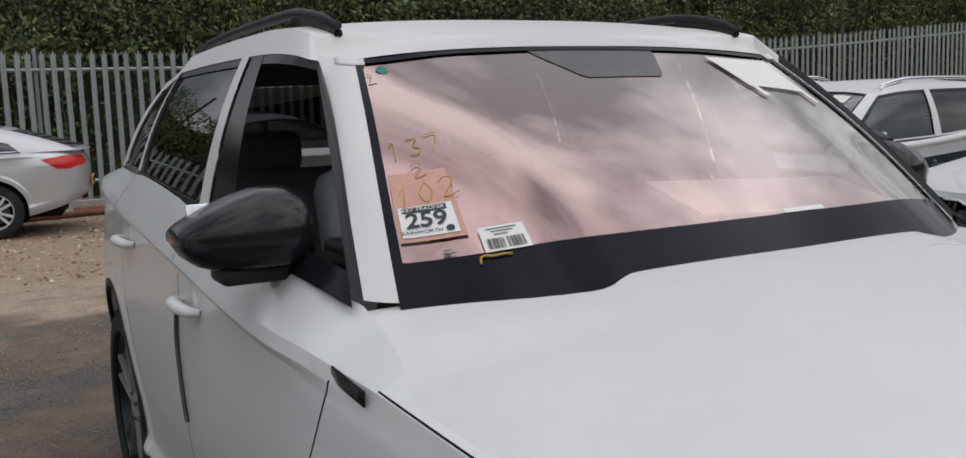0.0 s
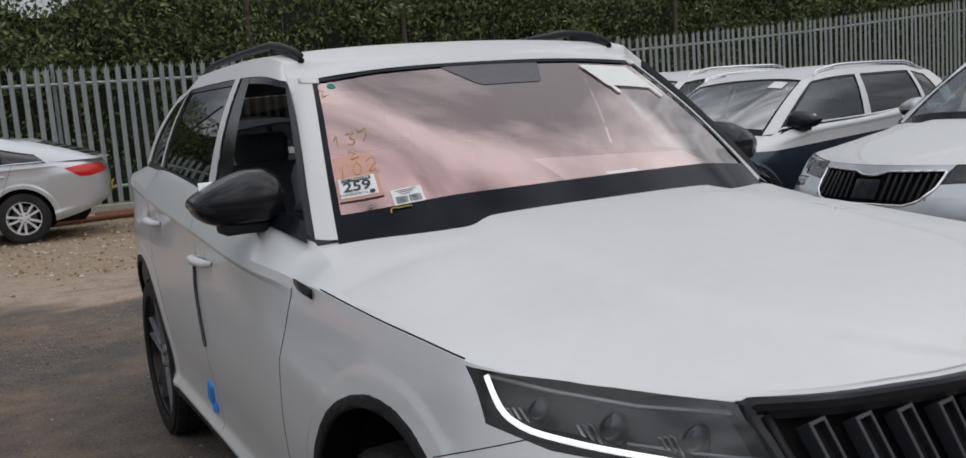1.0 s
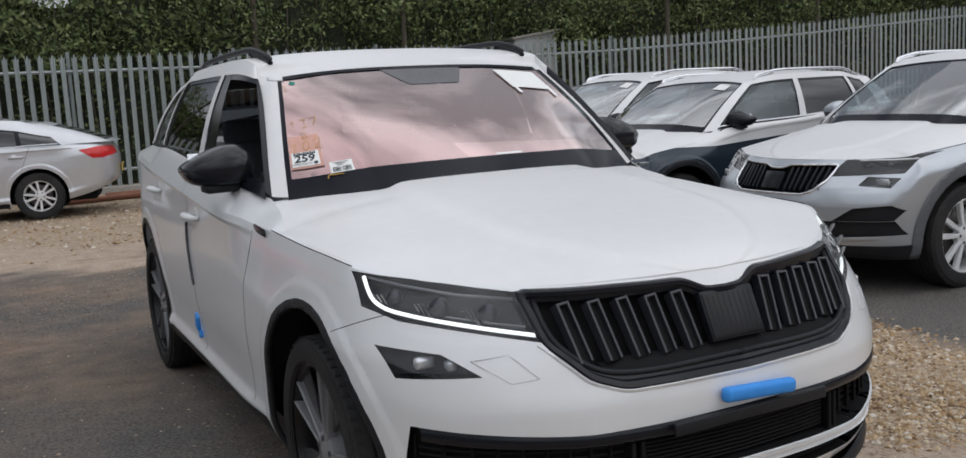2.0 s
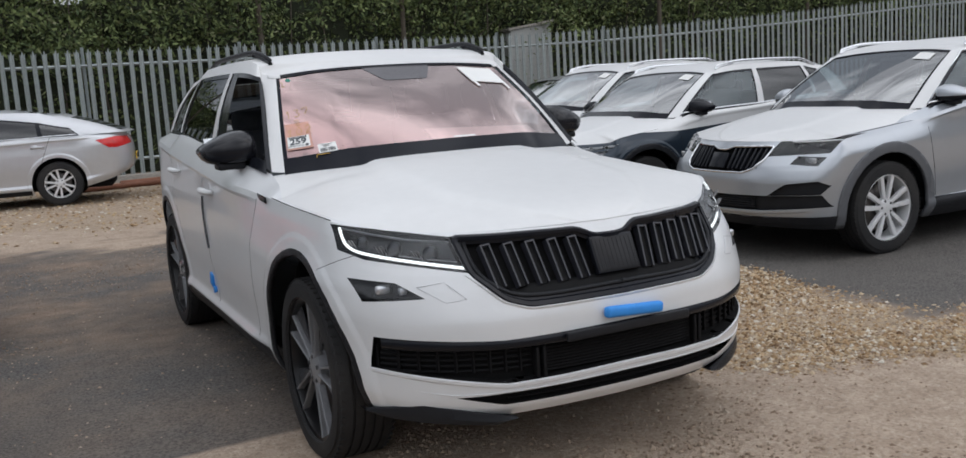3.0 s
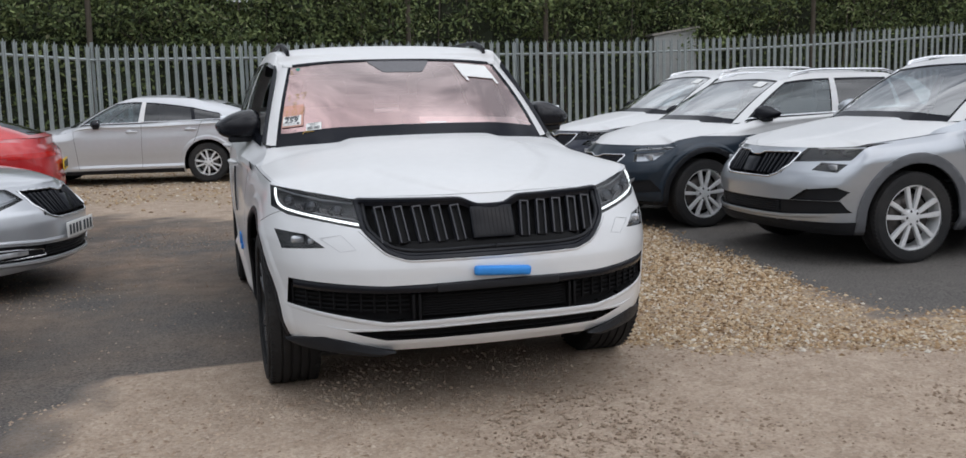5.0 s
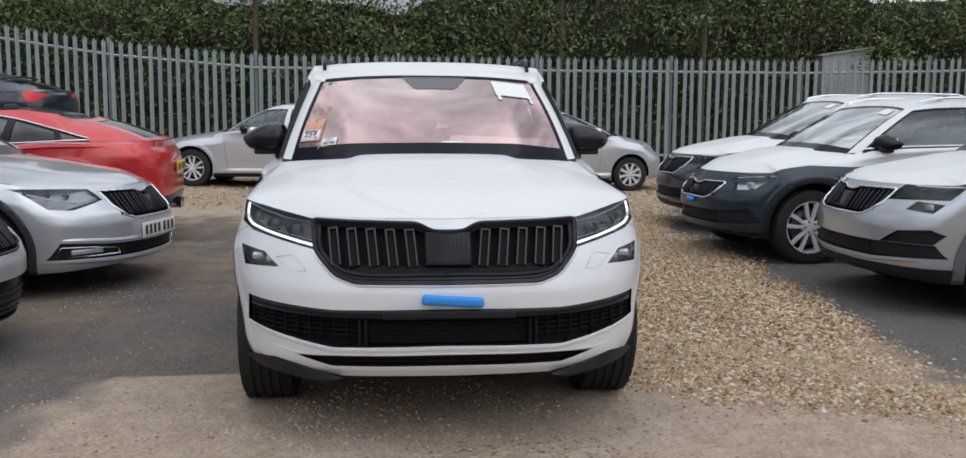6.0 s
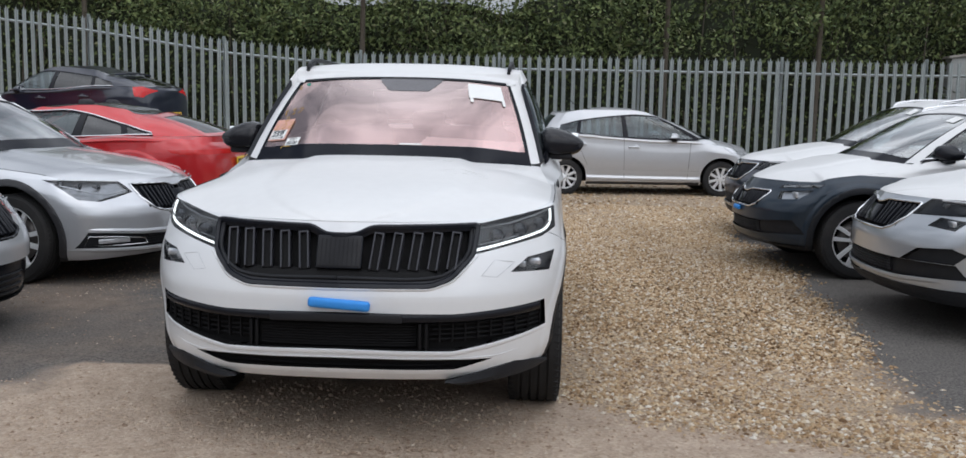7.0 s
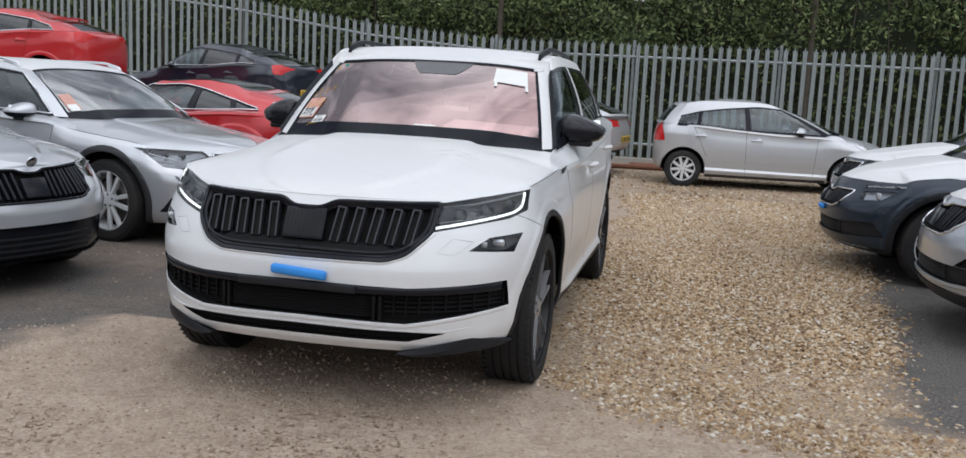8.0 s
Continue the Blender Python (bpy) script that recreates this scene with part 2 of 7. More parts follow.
GLASS_PINK = glass("pink_coated_windscreen_glass", (0.86, 0.72, 0.72), (0.95, 0.65, 0.63), base=0.37, gloss_edge=(1.0, .95, .92), power=2.3)
GLASS_LAMP = glass("clear_lamp_cover", (0.84, 0.86, 0.88), base=0.045)
MIRROR = surface("mirror_glass", (0.8, 0.82, 0.84), 0.02, metal=1.0, scale=2, vary=0.01)


# ---- building tools ----
def link(bm, name, mat, parent=None, label="", smooth=True, merge=0.0):
    """One mesh object from a bmesh, under a thing or a part."""
    if merge:
        bmesh.ops.remove_doubles(bm, verts=bm.verts, dist=merge)
    me = bpy.data.meshes.new(name)
    bm.normal_update()
    bm.to_mesh(me)
    bm.free()
    if smooth:
        me.polygons.foreach_set("use_smooth", [True] * len(me.polygons))
    me.materials.append(mat)
    ob = new(name, me)
    ob.parent = parent
    if label:
        ob["label"] = label
    return ob


def part(name, bm, mat, parent, label="", smooth=True, merge=0.0):
    return link(bm, name, mat, parent, label, smooth, merge)


def thing(name, m, label, category, group="", kind=""):
    ob = new(name)
    ob.empty_display_size = 0.2
    ob.matrix_world = m
    return tagged(ob, label, category, group, kind)


def sharp(ob, angle=35):
    """Keeps the edges of a mesh crisp where it turns sharply."""
    ob.data.set_sharp_from_angle(angle=radians(angle))
    return ob


def pc(pts, flat=False):
    """A monotone cubic through (x, y) pairs, as a function on arrays."""
    xs, ys = np.array([p[0] for p in pts], float), np.array([p[1] for p in pts], float)
    h = np.diff(xs)
    d = np.diff(ys) / h
    m = np.zeros(len(xs))
    m[0], m[-1] = (0, 0) if flat else (d[0], d[-1])
    for i in range(1, len(xs) - 1):
        if d[i - 1] * d[i] > 0:
            a, b = 2 * h[i] + h[i - 1], h[i] + 2 * h[i - 1]
            m[i] = (a + b) / (a / d[i - 1] + b / d[i])

    def f(x):
        x = np.clip(np.asarray(x, float), xs[0], xs[-1])
        i = np.clip(np.searchsorted(xs, x, side="right") - 1, 0, len(h) - 1)
        t = (x - xs[i]) / h[i]
        return ((1 + 2 * t) * (1 - t) ** 2 * ys[i] + t * (1 - t) ** 2 * h[i] * m[i]
                + t * t * (3 - 2 * t) * ys[i + 1] + t * t * (t - 1) * h[i] * m[i + 1])
    return f


def spline(points, n):
    """n points at even steps along a smooth curve through the given ones."""
    p = np.array(points, float)
    s = np.r_[0, np.cumsum(np.sqrt(np.linalg.norm(np.diff(p, axis=0), axis=1)))]
    fine = np.linspace(0, s[-1], 40 * len(p))
    out = []
    tan = np.zeros_like(p)
    for i in range(1, len(p) - 1):
        h0, h1 = s[i] - s[i - 1], s[i + 1] - s[i]
        tan[i] = ((p[i] - p[i - 1]) / h0 * h1 + (p[i + 1] - p[i]) / h1 * h0) / (h0 + h1)
    tan[0], tan[-1] = (p[1] - p[0]) / (s[1] - s[0]), (p[-1] - p[-2]) / (s[-1] - s[-2])
    for q in fine:
        i = min(max(np.searchsorted(s, q, side="right") - 1, 0), len(p) - 2)
        h = s[i + 1] - s[i]
        t = (q - s[i]) / h
        out.append((1 + 2 * t) * (1 - t) ** 2 * p[i] + t * (1 - t) ** 2 * h * tan[i] + t * t * (3 - 2 * t) * p[i + 1] + t * t * (t - 1) * h * tan[i + 1])
    out = np.array(out)
    a = np.r_[0, np.cumsum(np.linalg.norm(np.diff(out, axis=0), axis=1))]
    even = np.linspace(0, a[-1], n)
    return np.stack([np.interp(even, a, out[:, k]) for k in range(p.shape[1])], 1)


def add_box(bm, c, size, bevel=0.0, turn=None, segs=2):
    m = Matrix.Translation(c) @ (turn or Matrix()) @ Matrix.Diagonal((*size, 1))
    made = bmesh.ops.create_cube(bm, size=1, matrix=m)
    if bevel:
        edges = list({e for v in made["verts"] for e in v.link_edges})
        bmesh.ops.bevel(bm, geom=edges, offset=bevel, segments=segs, affect="EDGES", profile=0.5)


def add_tube(bm, pts, r, n=8, flat=1.0, closed=False, caps=True):
    """A tube along points; r is one radius or one for each point; flat squashes it upwards."""
    pts = [Vector(p) for p in pts]
    rs = r if isinstance(r, (list, tuple, np.ndarray)) else [r] * len(pts)
    rings, up = [], None
    for i, p in enumerate(pts):
        a, b = (pts[i - 1], pts[(i + 1) % len(pts)]) if closed else (pts[max(i - 1, 0)], pts[min(i + 1, len(pts) - 1)])
        t = (b - a).normalized()
        ref = Vector((0, 0, 1)) if abs(t.z) < 0.9 else Vector((0, 1, 0))
        side = t.cross(ref).normalized()
        up = side.cross(t)
        rings.append([bm.verts.new(p + rs[i] * (math.cos(6.28319 * k / n) * side + math.sin(6.28319 * k / n) * flat * up)) for k in range(n)])
    for i in range(len(rings) if closed else len(rings) - 1):
        a, b = rings[i], rings[(i + 1) % len(rings)]
        for k in range(n):
            bm.faces.new((a[k], a[(k + 1) % n], b[(k + 1) % n], b[k]))
    if caps and not closed:
        bm.faces.new(rings[0])
        bm.faces.new(rings[-1][::-1])


def add_lathe(bm, prof, n=40, closed=False):
    """A body of revolution about the x axis from (x, radius) pairs."""
    rings = [[bm.verts.new((x, r * math.cos(6.28319 * k / n), r * math.sin(6.28319 * k / n))) for k in range(n)] for x, r in prof]
    for i in range(len(rings) if closed else len(rings) - 1):
        a, b = rings[i], rings[(i + 1) % len(rings)]
        for k in range(n):
            bm.faces.new((a[k], b[k], b[(k + 1) % n], a[(k + 1) % n]))
    return rings


def add_slab(bm, poly, a, b):
    """A prism over a polygon: each corner at a(p) and b(p)."""
    lo, hi = [bm.verts.new(a(p)) for p in poly], [bm.verts.new(b(p)) for p in poly]
    bm.faces.new(lo[::-1])
    bm.faces.new(hi)
    for k in range(len(poly)):
        j = (k + 1) % len(poly)
        bm.faces.new((lo[k], lo[j], hi[j], hi[k]))


def add_grid(bm, rows):
    """Quads over rows of points."""
    vs = [[bm.verts.new(p) for p in row] for row in rows]
    for a, b in zip(vs, vs[1:]):
        for k in range(len(a) - 1):
            bm.faces.new((a[k], a[k + 1], b[k + 1], b[k]))
    return vs


# ---- ground ----
def smooth01(a, b, v):
    t = np.clip((np.asarray(v, float) - a) / (b - a), 0, 1)
    return t * t * (3 - 2 * t)


_left = pc([(-60, 2.6), (-30, 2.0), (-14, 1.15), (-10, .82), (-7.6, .47), (-5.2, .16), (-3.6, .025), (-2.4, .0), (0, 0)])
_right = pc([(9, 0), (12, .06), (18, .32), (25, .75), (60, 1.6)])


def rise(x, y):
    """The ground's height: flat in the yard, climbing gently towards both far corners."""
    return _left(x) * smooth01(4, 12, y) + _right(x) * smooth01(5, 14, y)


def value_noise(x, y, s, seed):
    """Smooth noise between 0 and 1 on arrays."""
    r = np.random.RandomState(seed).rand(256, 256)
    u, v = x * s, y * s
    i, j = np.floor(u).astype(int), np.floor(v).astype(int)
    a, b = u - i, v - j
    a, b = a * a * (3 - 2 * a), b * b * (3 - 2 * b)
    g = lambda p, q: r[p % 256, q % 256]
    return (g(i, j) * (1 - a) + g(i + 1, j) * a) * (1 - b) + (g(i, j + 1) * (1 - a) + g(i + 1, j + 1) * a) * b


_edge_r = pc([(-3, 1.3), (-.6, 1.7), (-.25, 2.35), (.2, 2.72), (1.9, 2.95), (3.4, 3.05), (5.8, 3.1), (8, 3.6), (11, 6), (14, 12)])


def zones(x, y):
    """How much of the ground is loose gravel, and how much old tarmac, at each place."""
    n = value_noise(x, y, 1.3, 3) - .5 + .5 * (value_noise(x, y, 5.1, 4) - .5)
    right = smooth01(-.28, .22, x - _edge_r(y) + .35 * n) * smooth01(-.35, .05, y + .12 * (x - 2.6) + .3 * n) * smooth01(10.5, 8.0, y + n)
    edge_l = np.where(y < .3, -1.62 + .12 * np.sin(3 * y), 0.2)
    left = smooth01(.26, -.26, x - edge_l + .5 * n) * smooth01(8.2, 5.4, y + 2.4 * n) * smooth01(-9, -6.5, y)
    left = np.where((y > .2) & (y < .4) & (x > -1.62), left * smooth01(.22, .38, y + .1 * n), left)
    tar = np.clip(np.maximum(right, left), 0, 1)
    gr = smooth01(-.45, .05, y - .05 + .42 * np.clip(x - 1.0, 0, 3) + .4 * n) * smooth01(.5, .95, x + .3 * n) * smooth01(16, 10, y)
    gr = np.maximum(gr, .55 * smooth01(7.6, 9.5, y + 2 * n))
    return np.clip(gr * (1 - tar), 0, 1), tar


def ground_material():
    m, n, l, b = material("yard_ground")
    co = n.new("ShaderNodeTexCoord")

    def tex(kind, scale, detail=4, rough=.6):
        t = n.new(kind)
        t.inputs["Scale"].default_value = scale
        if kind == "ShaderNodeTexNoise":
            t.inputs["Detail"].default_value, t.inputs["Roughness"].default_value = detail, rough
        l.new(co.outputs["Object"], t.inputs["Vector"])
        return t

    def ramp(src, *stops):
        r = n.new("ShaderNodeValToRGB")
        el = r.color_ramp.elements
        while len(el) < len(stops):
            el.new(.5)
        for e, (p, c) in zip(el, stops):
            e.position, e.color = p, (*c, 1)
        l.new(src, r.inputs["Fac"])
        return r.outputs["Color"]

    def mix(fac, a, c, mode="MIX"):
        x = n.new("ShaderNodeMix")
        x.data_type, x.blend_type = "RGBA", mode
        if isinstance(fac, float):
            x.inputs[0].default_value = fac
        else:
            l.new(fac, x.inputs[0])
        l.new(a, x.inputs[6])
        l.new(c, x.inputs[7])
        return x.outputs[2]

    big, mid, fine = tex("ShaderNodeTexNoise", .7, 6), tex("ShaderNodeTexNoise", 6, 6), tex("ShaderNodeTexNoise", 70, 5, .7)
    cells = tex("ShaderNodeTexVoronoi", 62)
    dirt = ramp(big.outputs["Fac"], (.3, (.385, .287, .216)), (.7, (.535, .416, .322)))
    dirt = mix(.60, dirt, ramp(mid.outputs["Fac"], (.3, (.225, .165, .124)), (.72, (.520, .418, .335))))
    stone = ramp(cells.outputs["Color"], (.1, (.20, .152, .112)), (.45, (.44, .345, .25)), (.75, (.56, .465, .35)), (1, (.68, .61, .50)))
    dirt = mix(.30, dirt, stone)
    tar = ramp(mid.outputs["Fac"], (.3, (.078, .072, .067)), (.7, (.132, .121, .112)))
    tar = mix(.35, tar, ramp(big.outputs["Fac"], (.35, (.072, .068, .065)), (.65, (.140, .128, .117))))
    tar = mix(.50, tar, ramp(fine.outputs["Fac"], (.37, (.046, .044, .042)), (.64, (.250, .232, .214))))
    patch = ramp(tex("ShaderNodeTexNoise", .95, 7, .62).outputs["Fac"], (.40, (0, 0, 0)), (.62, (.75, .75, .75)))
    xyz, west, pm = n.new("ShaderNodeSeparateXYZ"), n.new("ShaderNodeMapRange"), n.new("ShaderNodeMath")
    l.new(co.outputs["Object"], xyz.inputs[0])
    l.new(xyz.outputs["X"], west.inputs["Value"])
    west.inputs["From Min"].default_value, west.inputs["From Max"].default_value = 1.4, -.6
    west.inputs["To Min"].default_value = .12
    pm.operation = "MULTIPLY"
    l.new(patch, pm.inputs[0])
    north, wn2 = n.new("ShaderNodeMapRange"), n.new("ShaderNodeMath")
    north.inputs["From Min"].default_value, north.inputs["From Max"].default_value = .5, 4.0
    north.inputs["To Min"].default_value = .40
    l.new(xyz.outputs["Y"], north.inputs["Value"])
    wn2.operation = "MULTIPLY"
    l.new(west.outputs["Result"], wn2.inputs[0])
    l.new(north.outputs["Result"], wn2.inputs[1])
    l.new(wn2.outputs[0], pm.inputs[1])
    tar = mix(pm.outputs[0], tar, ramp(mid.outputs["Fac"], (.3, (.190, .136, .098)), (.7, (.345, .256, .185))))
    grav = mix(.45, stone, ramp(mid.outputs["Fac"], (.3, (.17, .115, .070)), (.7, (.38, .27, .165))))
    a_g, a_t = n.new("ShaderNodeAttribute"), n.new("ShaderNodeAttribute")
    a_g.attribute_name, a_t.attribute_name = "gravel", "tarmac"

    def sharpen(src):
        add = n.new("ShaderNodeMath")
        add.operation = "MULTIPLY_ADD"
        add.inputs[1].default_value, add.inputs[2].default_value = .5, -.25
        l.new(fine.outputs["Fac"], add.inputs[0])
        s = n.new("ShaderNodeMath")
        l.new(src, s.inputs[0])
        l.new(add.outputs[0], s.inputs[1])
        r = n.new("ShaderNodeMapRange")
        r.inputs["From Min"].default_value, r.inputs["From Max"].default_value = .25, .75
        l.new(s.outputs[0], r.inputs["Value"])
        return r.outputs["Result"]

    fg, ft = sharpen(a_g.outputs["Fac"]), sharpen(a_t.outputs["Fac"])
    col = mix(ft, mix(fg, dirt, grav), tar)
    col = mix(.55, col, ramp(fine.outputs["Fac"], (.34, (.50, .49, .48)), (.5, (.98, .98, .98)), (.66, (1, 1, 1))), "MULTIPLY")
    l.new(col, b.inputs["Base Color"])
    b.inputs["Roughness"].default_value = .92
    b.inputs["Specular IOR Level"].default_value = .25
    h = n.new("ShaderNodeMath")
    h.operation = "MULTIPLY_ADD"
    inv = n.new("ShaderNodeMath")
    inv.operation = "SUBTRACT"
    inv.inputs[0].default_value = 1.0
    l.new(cells.outputs["Distance"], inv.inputs[1])
    l.new(inv.outputs[0], h.inputs[0])
    wt = n.new("ShaderNodeMapRange")
    wt.inputs["To Min"].default_value, wt.inputs["To Max"].default_value = .35, 1.3
    l.new(fg, wt.inputs["Value"])
    l.new(wt.outputs["Result"], h.inputs[1])
    l.new(fine.outputs["Fac"], h.inputs[2])
    bp = n.new("ShaderNodeBump")
    bp.inputs["Strength"].default_value, bp.inputs["Distance"].default_value = .75, .012
    l.new(h.outputs[0], bp.inputs["Height"])
    l.new(bp.outputs["Normal"], b.inputs["Normal"])
    return m


GROUND = ground_material()
gx = np.r_[-400, -200, -100, -60, -40, np.arange(-30, -8, 1.0), np.arange(-8, -4, .25), np.arange(-4, 7, .06), np.arange(7, 14, .3), np.arange(14, 40, 1.5), 60, 100, 200, 400]
gy = np.r_[-400, -200, -100, -50, -25, np.arange(-12, -5, .5), np.arange(-5, 10, .06), np.arange(10, 20, .25), np.arange(20, 40, 2), 60, 100, 200, 400]
GX, GY = np.meshgrid(gx, gy)
GZ = rise(GX, GY) + np.where((abs(GX) < 12) & (GY < 16) & (GY > -8), .010 * (value_noise(GX, GY, 2.2, 7) - .5) + .012 * (value_noise(GX, GY, .6, 8) - .5), 0)
nx = len(gx)
verts = np.stack([GX, GY, GZ], -1).reshape(-1, 3)
idx = np.arange(len(gy) * nx).reshape(len(gy), nx)
quads = np.stack([idx[:-1, :-1], idx[:-1, 1:], idx[1:, 1:], idx[1:, :-1]], -1).reshape(-1, 4)
me = bpy.data.meshes.new("ground")
me.from_pydata(verts.tolist(), [], quads.tolist())
zg, zt_ = zones(GX.ravel(), GY.ravel())
for nm, vals in (("gravel", zg), ("tarmac", zt_)):
    me.attributes.new(nm, "FLOAT", "POINT").data.foreach_set("value", vals.astype(np.float32))
me.polygons.foreach_set("use_smooth", [True] * len(me.polygons))
me.materials.append(GROUND)
ground = tagged(new("ground", me), "yard of dirt, loose tan gravel and worn dark tarmac", "ground", kind="structure")


def pebbles(name, count, box, weight, sizes, mats, label, seed):
    """Loose stones lying on the ground, one object of many small irregular lumps."""
    r = np.random.RandomState(seed)
    x, y = r.uniform(box[0], box[1], count * 4), r.uniform(box[2], box[3], count * 4)
    keep = r.rand(count * 4) < weight(x, y)
    x, y = x[keep][:count], y[keep][:count]
    k = len(x)
    base = np.array([(1, 0, 0), (-1, 0, 0), (0, 1, 0), (0, -1, 0), (0, 0, 1), (0, 0, -1), (.7, .7, .3), (-.7, -.7, .3)], float)[:6]
    tri = np.array([(0, 2, 4), (2, 1, 4), (1, 3, 4), (3, 0, 4), (2, 0, 5), (1, 2, 5), (3, 1, 5), (0, 3, 5)])
    s = sizes[0] + (sizes[1] - sizes[0]) * r.rand(k) ** 2.2
    v = base[None] * (.7 + .6 * r.rand(k, 6, 1)) * (s[:, None] * np.stack([np.ones(k), .6 + .4 * r.rand(k), .4 + .3 * r.rand(k)], 1))[:, None, :]
    a = r.rand(k) * 6.283
    c, sn = np.cos(a)[:, None], np.sin(a)[:, None]
    vx, vy = c * v[:, :, 0] - sn * v[:, :, 1], sn * v[:, :, 0] + c * v[:, :, 1]
    vz = v[:, :, 2] + (rise(x, y) + s * .18)[:, None]
    pts = np.stack([vx + x[:, None], vy + y[:, None], vz], -1).reshape(-1, 3)
    faces = (tri[None] + 6 * np.arange(k)[:, None, None]).reshape(-1, 3)
    pm = bpy.data.meshes.new(name)
    pm.from_pydata(pts.tolist(), [], faces.tolist())
    pm.materials.append(mats)
    tagged(new(name, pm), label, "gravel", kind="stuff")


def island_colours(name, stops, rough=.85):
    """A material whose separate lumps or leaves each take a colour of their own."""
    m, n, l, b = material(name)
    g, r = n.new("ShaderNodeNewGeometry"), n.new("ShaderNodeValToRGB")
    el = r.color_ramp.elements
    while len(el) < len(stops):
        el.new(.5)
    for e, (p, c) in zip(el, stops):
        e.position, e.color = p, (*c, 1)
    l.new(g.outputs["Random Per Island"], r.inputs["Fac"])
    tx, mx = n.new("ShaderNodeTexNoise"), n.new("ShaderNodeMix")
    tx.inputs["Scale"].default_value = 3.0
    mx.data_type, mx.blend_type = "RGBA", "MULTIPLY"
    mx.inputs[0].default_value = .5
    l.new(r.outputs["Color"], mx.inputs[6])
    l.new(tx.outputs["Fac"], mx.inputs[7])
    l.new(mx.outputs[2], b.inputs["Base Color"])
    b.inputs["Roughness"].default_value = rough
    b.inputs["Specular IOR Level"].default_value = .15
    return m


PEBBLE = island_colours("tan_pebbles", [(0, (.17, .10, .055)), (.25, (.44, .29, .16)), (.6, (.62, .455, .275)), (.85, (.72, .595, .43)), (1, (.86, .80, .70))])
GRIT = island_colours("dull_grit", [(0, (.29, .205, .148)), (.4, (.43, .325, .238)), (.85, (.55, .435, .33)), (1, (.64, .54, .43))])
pebbles("loose_gravel", 105000, (.6, 3.6, -.9, 9.5), lambda x, y: zones(x, y)[0] ** 1.5, (.006, .020), PEBBLE, "loose tan gravel over the yard", 5)
pebbles("scattered_grit", 34000, (-2.2, 3.5, -4.2, .8), lambda x, y: (1 - zones(x, y)[1]) * (.25 + .5 * value_noise(x, y, 2.0, 9)), (.004, .015), GRIT, "fine grit scattered on the dirt", 6)
pebbles("far_gravel", 9000, (-6, 7, 7.5, 15.5), lambda x, y: zones(x, y)[0], (.012, .035), PEBBLE, "loose gravel near the fence", 7)
pebbles("tarmac_grit", 18000, (-6, 0, -4, 8), lambda x, y: zones(x, y)[1] * (.12 + .9 * smooth01(.5, .85, value_noise(x, y, .8, 14)) + .6 * smooth01(-3.2, -5.5, x)), (.003, .012), GRIT, "specks of grit on the tarmac", 8)


# ---- cars: the shell ----
# A car stands at its front axle, nose to -y, wheels on z = 0.
# The inward lean of a door, from the sill (0) to the shoulder line (1): rocker, light catcher, full middle, hollow under a crisp shoulder.
DOOR = [(0, .070), (.05, .040), (.11, .012), (.135, .009), (.185, .027), (.28, .022), (.42, .008), (.56, .003), (.72, .006), (.88, .016), (.945, .017), (.97, .006), (1, .016)]


def body_ring(P):
    """The shell's lower part as a grid: levels from the sill up, each a ring from the nose round the side to the tail."""
    pl = spline(P["plan"], P.get("nu", 110))
    pl[0, 0] = pl[-1, 0] = 0
    t = np.gradient(pl, axis=0)
    t /= np.linalg.norm(t, axis=1)[:, None]
    nrm = np.stack([t[:, 1], -t[:, 0]], 1)
    nrm[0], nrm[-1] = (0, -1), (0, 1)
    zb, zt = pc(P["bottom"])(pl[:, 1]), pc(P["top"])(pl[:, 1])
    prof = [pc([(row[0], row[k]) for row in P["prof"]]) for k in (1, 2, 3, 4)]
    lv = sorted({round(float(v), 4) for v in np.r_[np.linspace(0, 1, P.get("nv", 25)), [r[0] for r in P["prof"]], [r[0] for r in DOOR]]})
    levels = []
    c = P["cowl_y"]
    door = pc(DOOR)
    w = smooth01(c - .22, c + .25, pl[:, 1]) * smooth01(pl[-1, 1] - .30, pl[-1, 1] - .85, pl[:, 1])
    for v in lv:
        F, S, R, C = [float(f(v)) for f in prof]
        ny0, ny1 = np.maximum(0, -nrm[:, 1]), np.maximum(0, nrm[:, 1])
        S = S * (1 - w) + float(door(v)) * w
        x = pl[:, 0] - S * nrm[:, 0]
        y = pl[:, 1] + F * ny0 - R * ny1 + C * 2 * np.abs(nrm[:, 0]) * ny0
        z = zb + (zt - zb) * v
        levels.append(np.stack([np.maximum(x, 0), y, z], 1))
    reach = np.interp(pl[:, 1], [c - .28, c + .02], [.022, .10])
    waist = pc([(k[1], k[0]) for k in P["keys"][3:11]])(pl[:, 1]) + .001
    reach = reach * (1 - w) + np.maximum(.008, levels[-1][:, 0] - waist) * w
    lip = levels[-1] + np.stack([-reach * nrm[:, 0], 0 * zt, 0 * zt + 0.004], 1)
    belt = pc(P["belt"])(pl[:, 1])
    lip[:, 2] = np.where(pl[:, 1] > c - .30, np.maximum(lip[:, 2], belt), lip[:, 2])
    lip[:, 0] = np.maximum(lip[:, 0], 0)
    return np.array(levels), lip


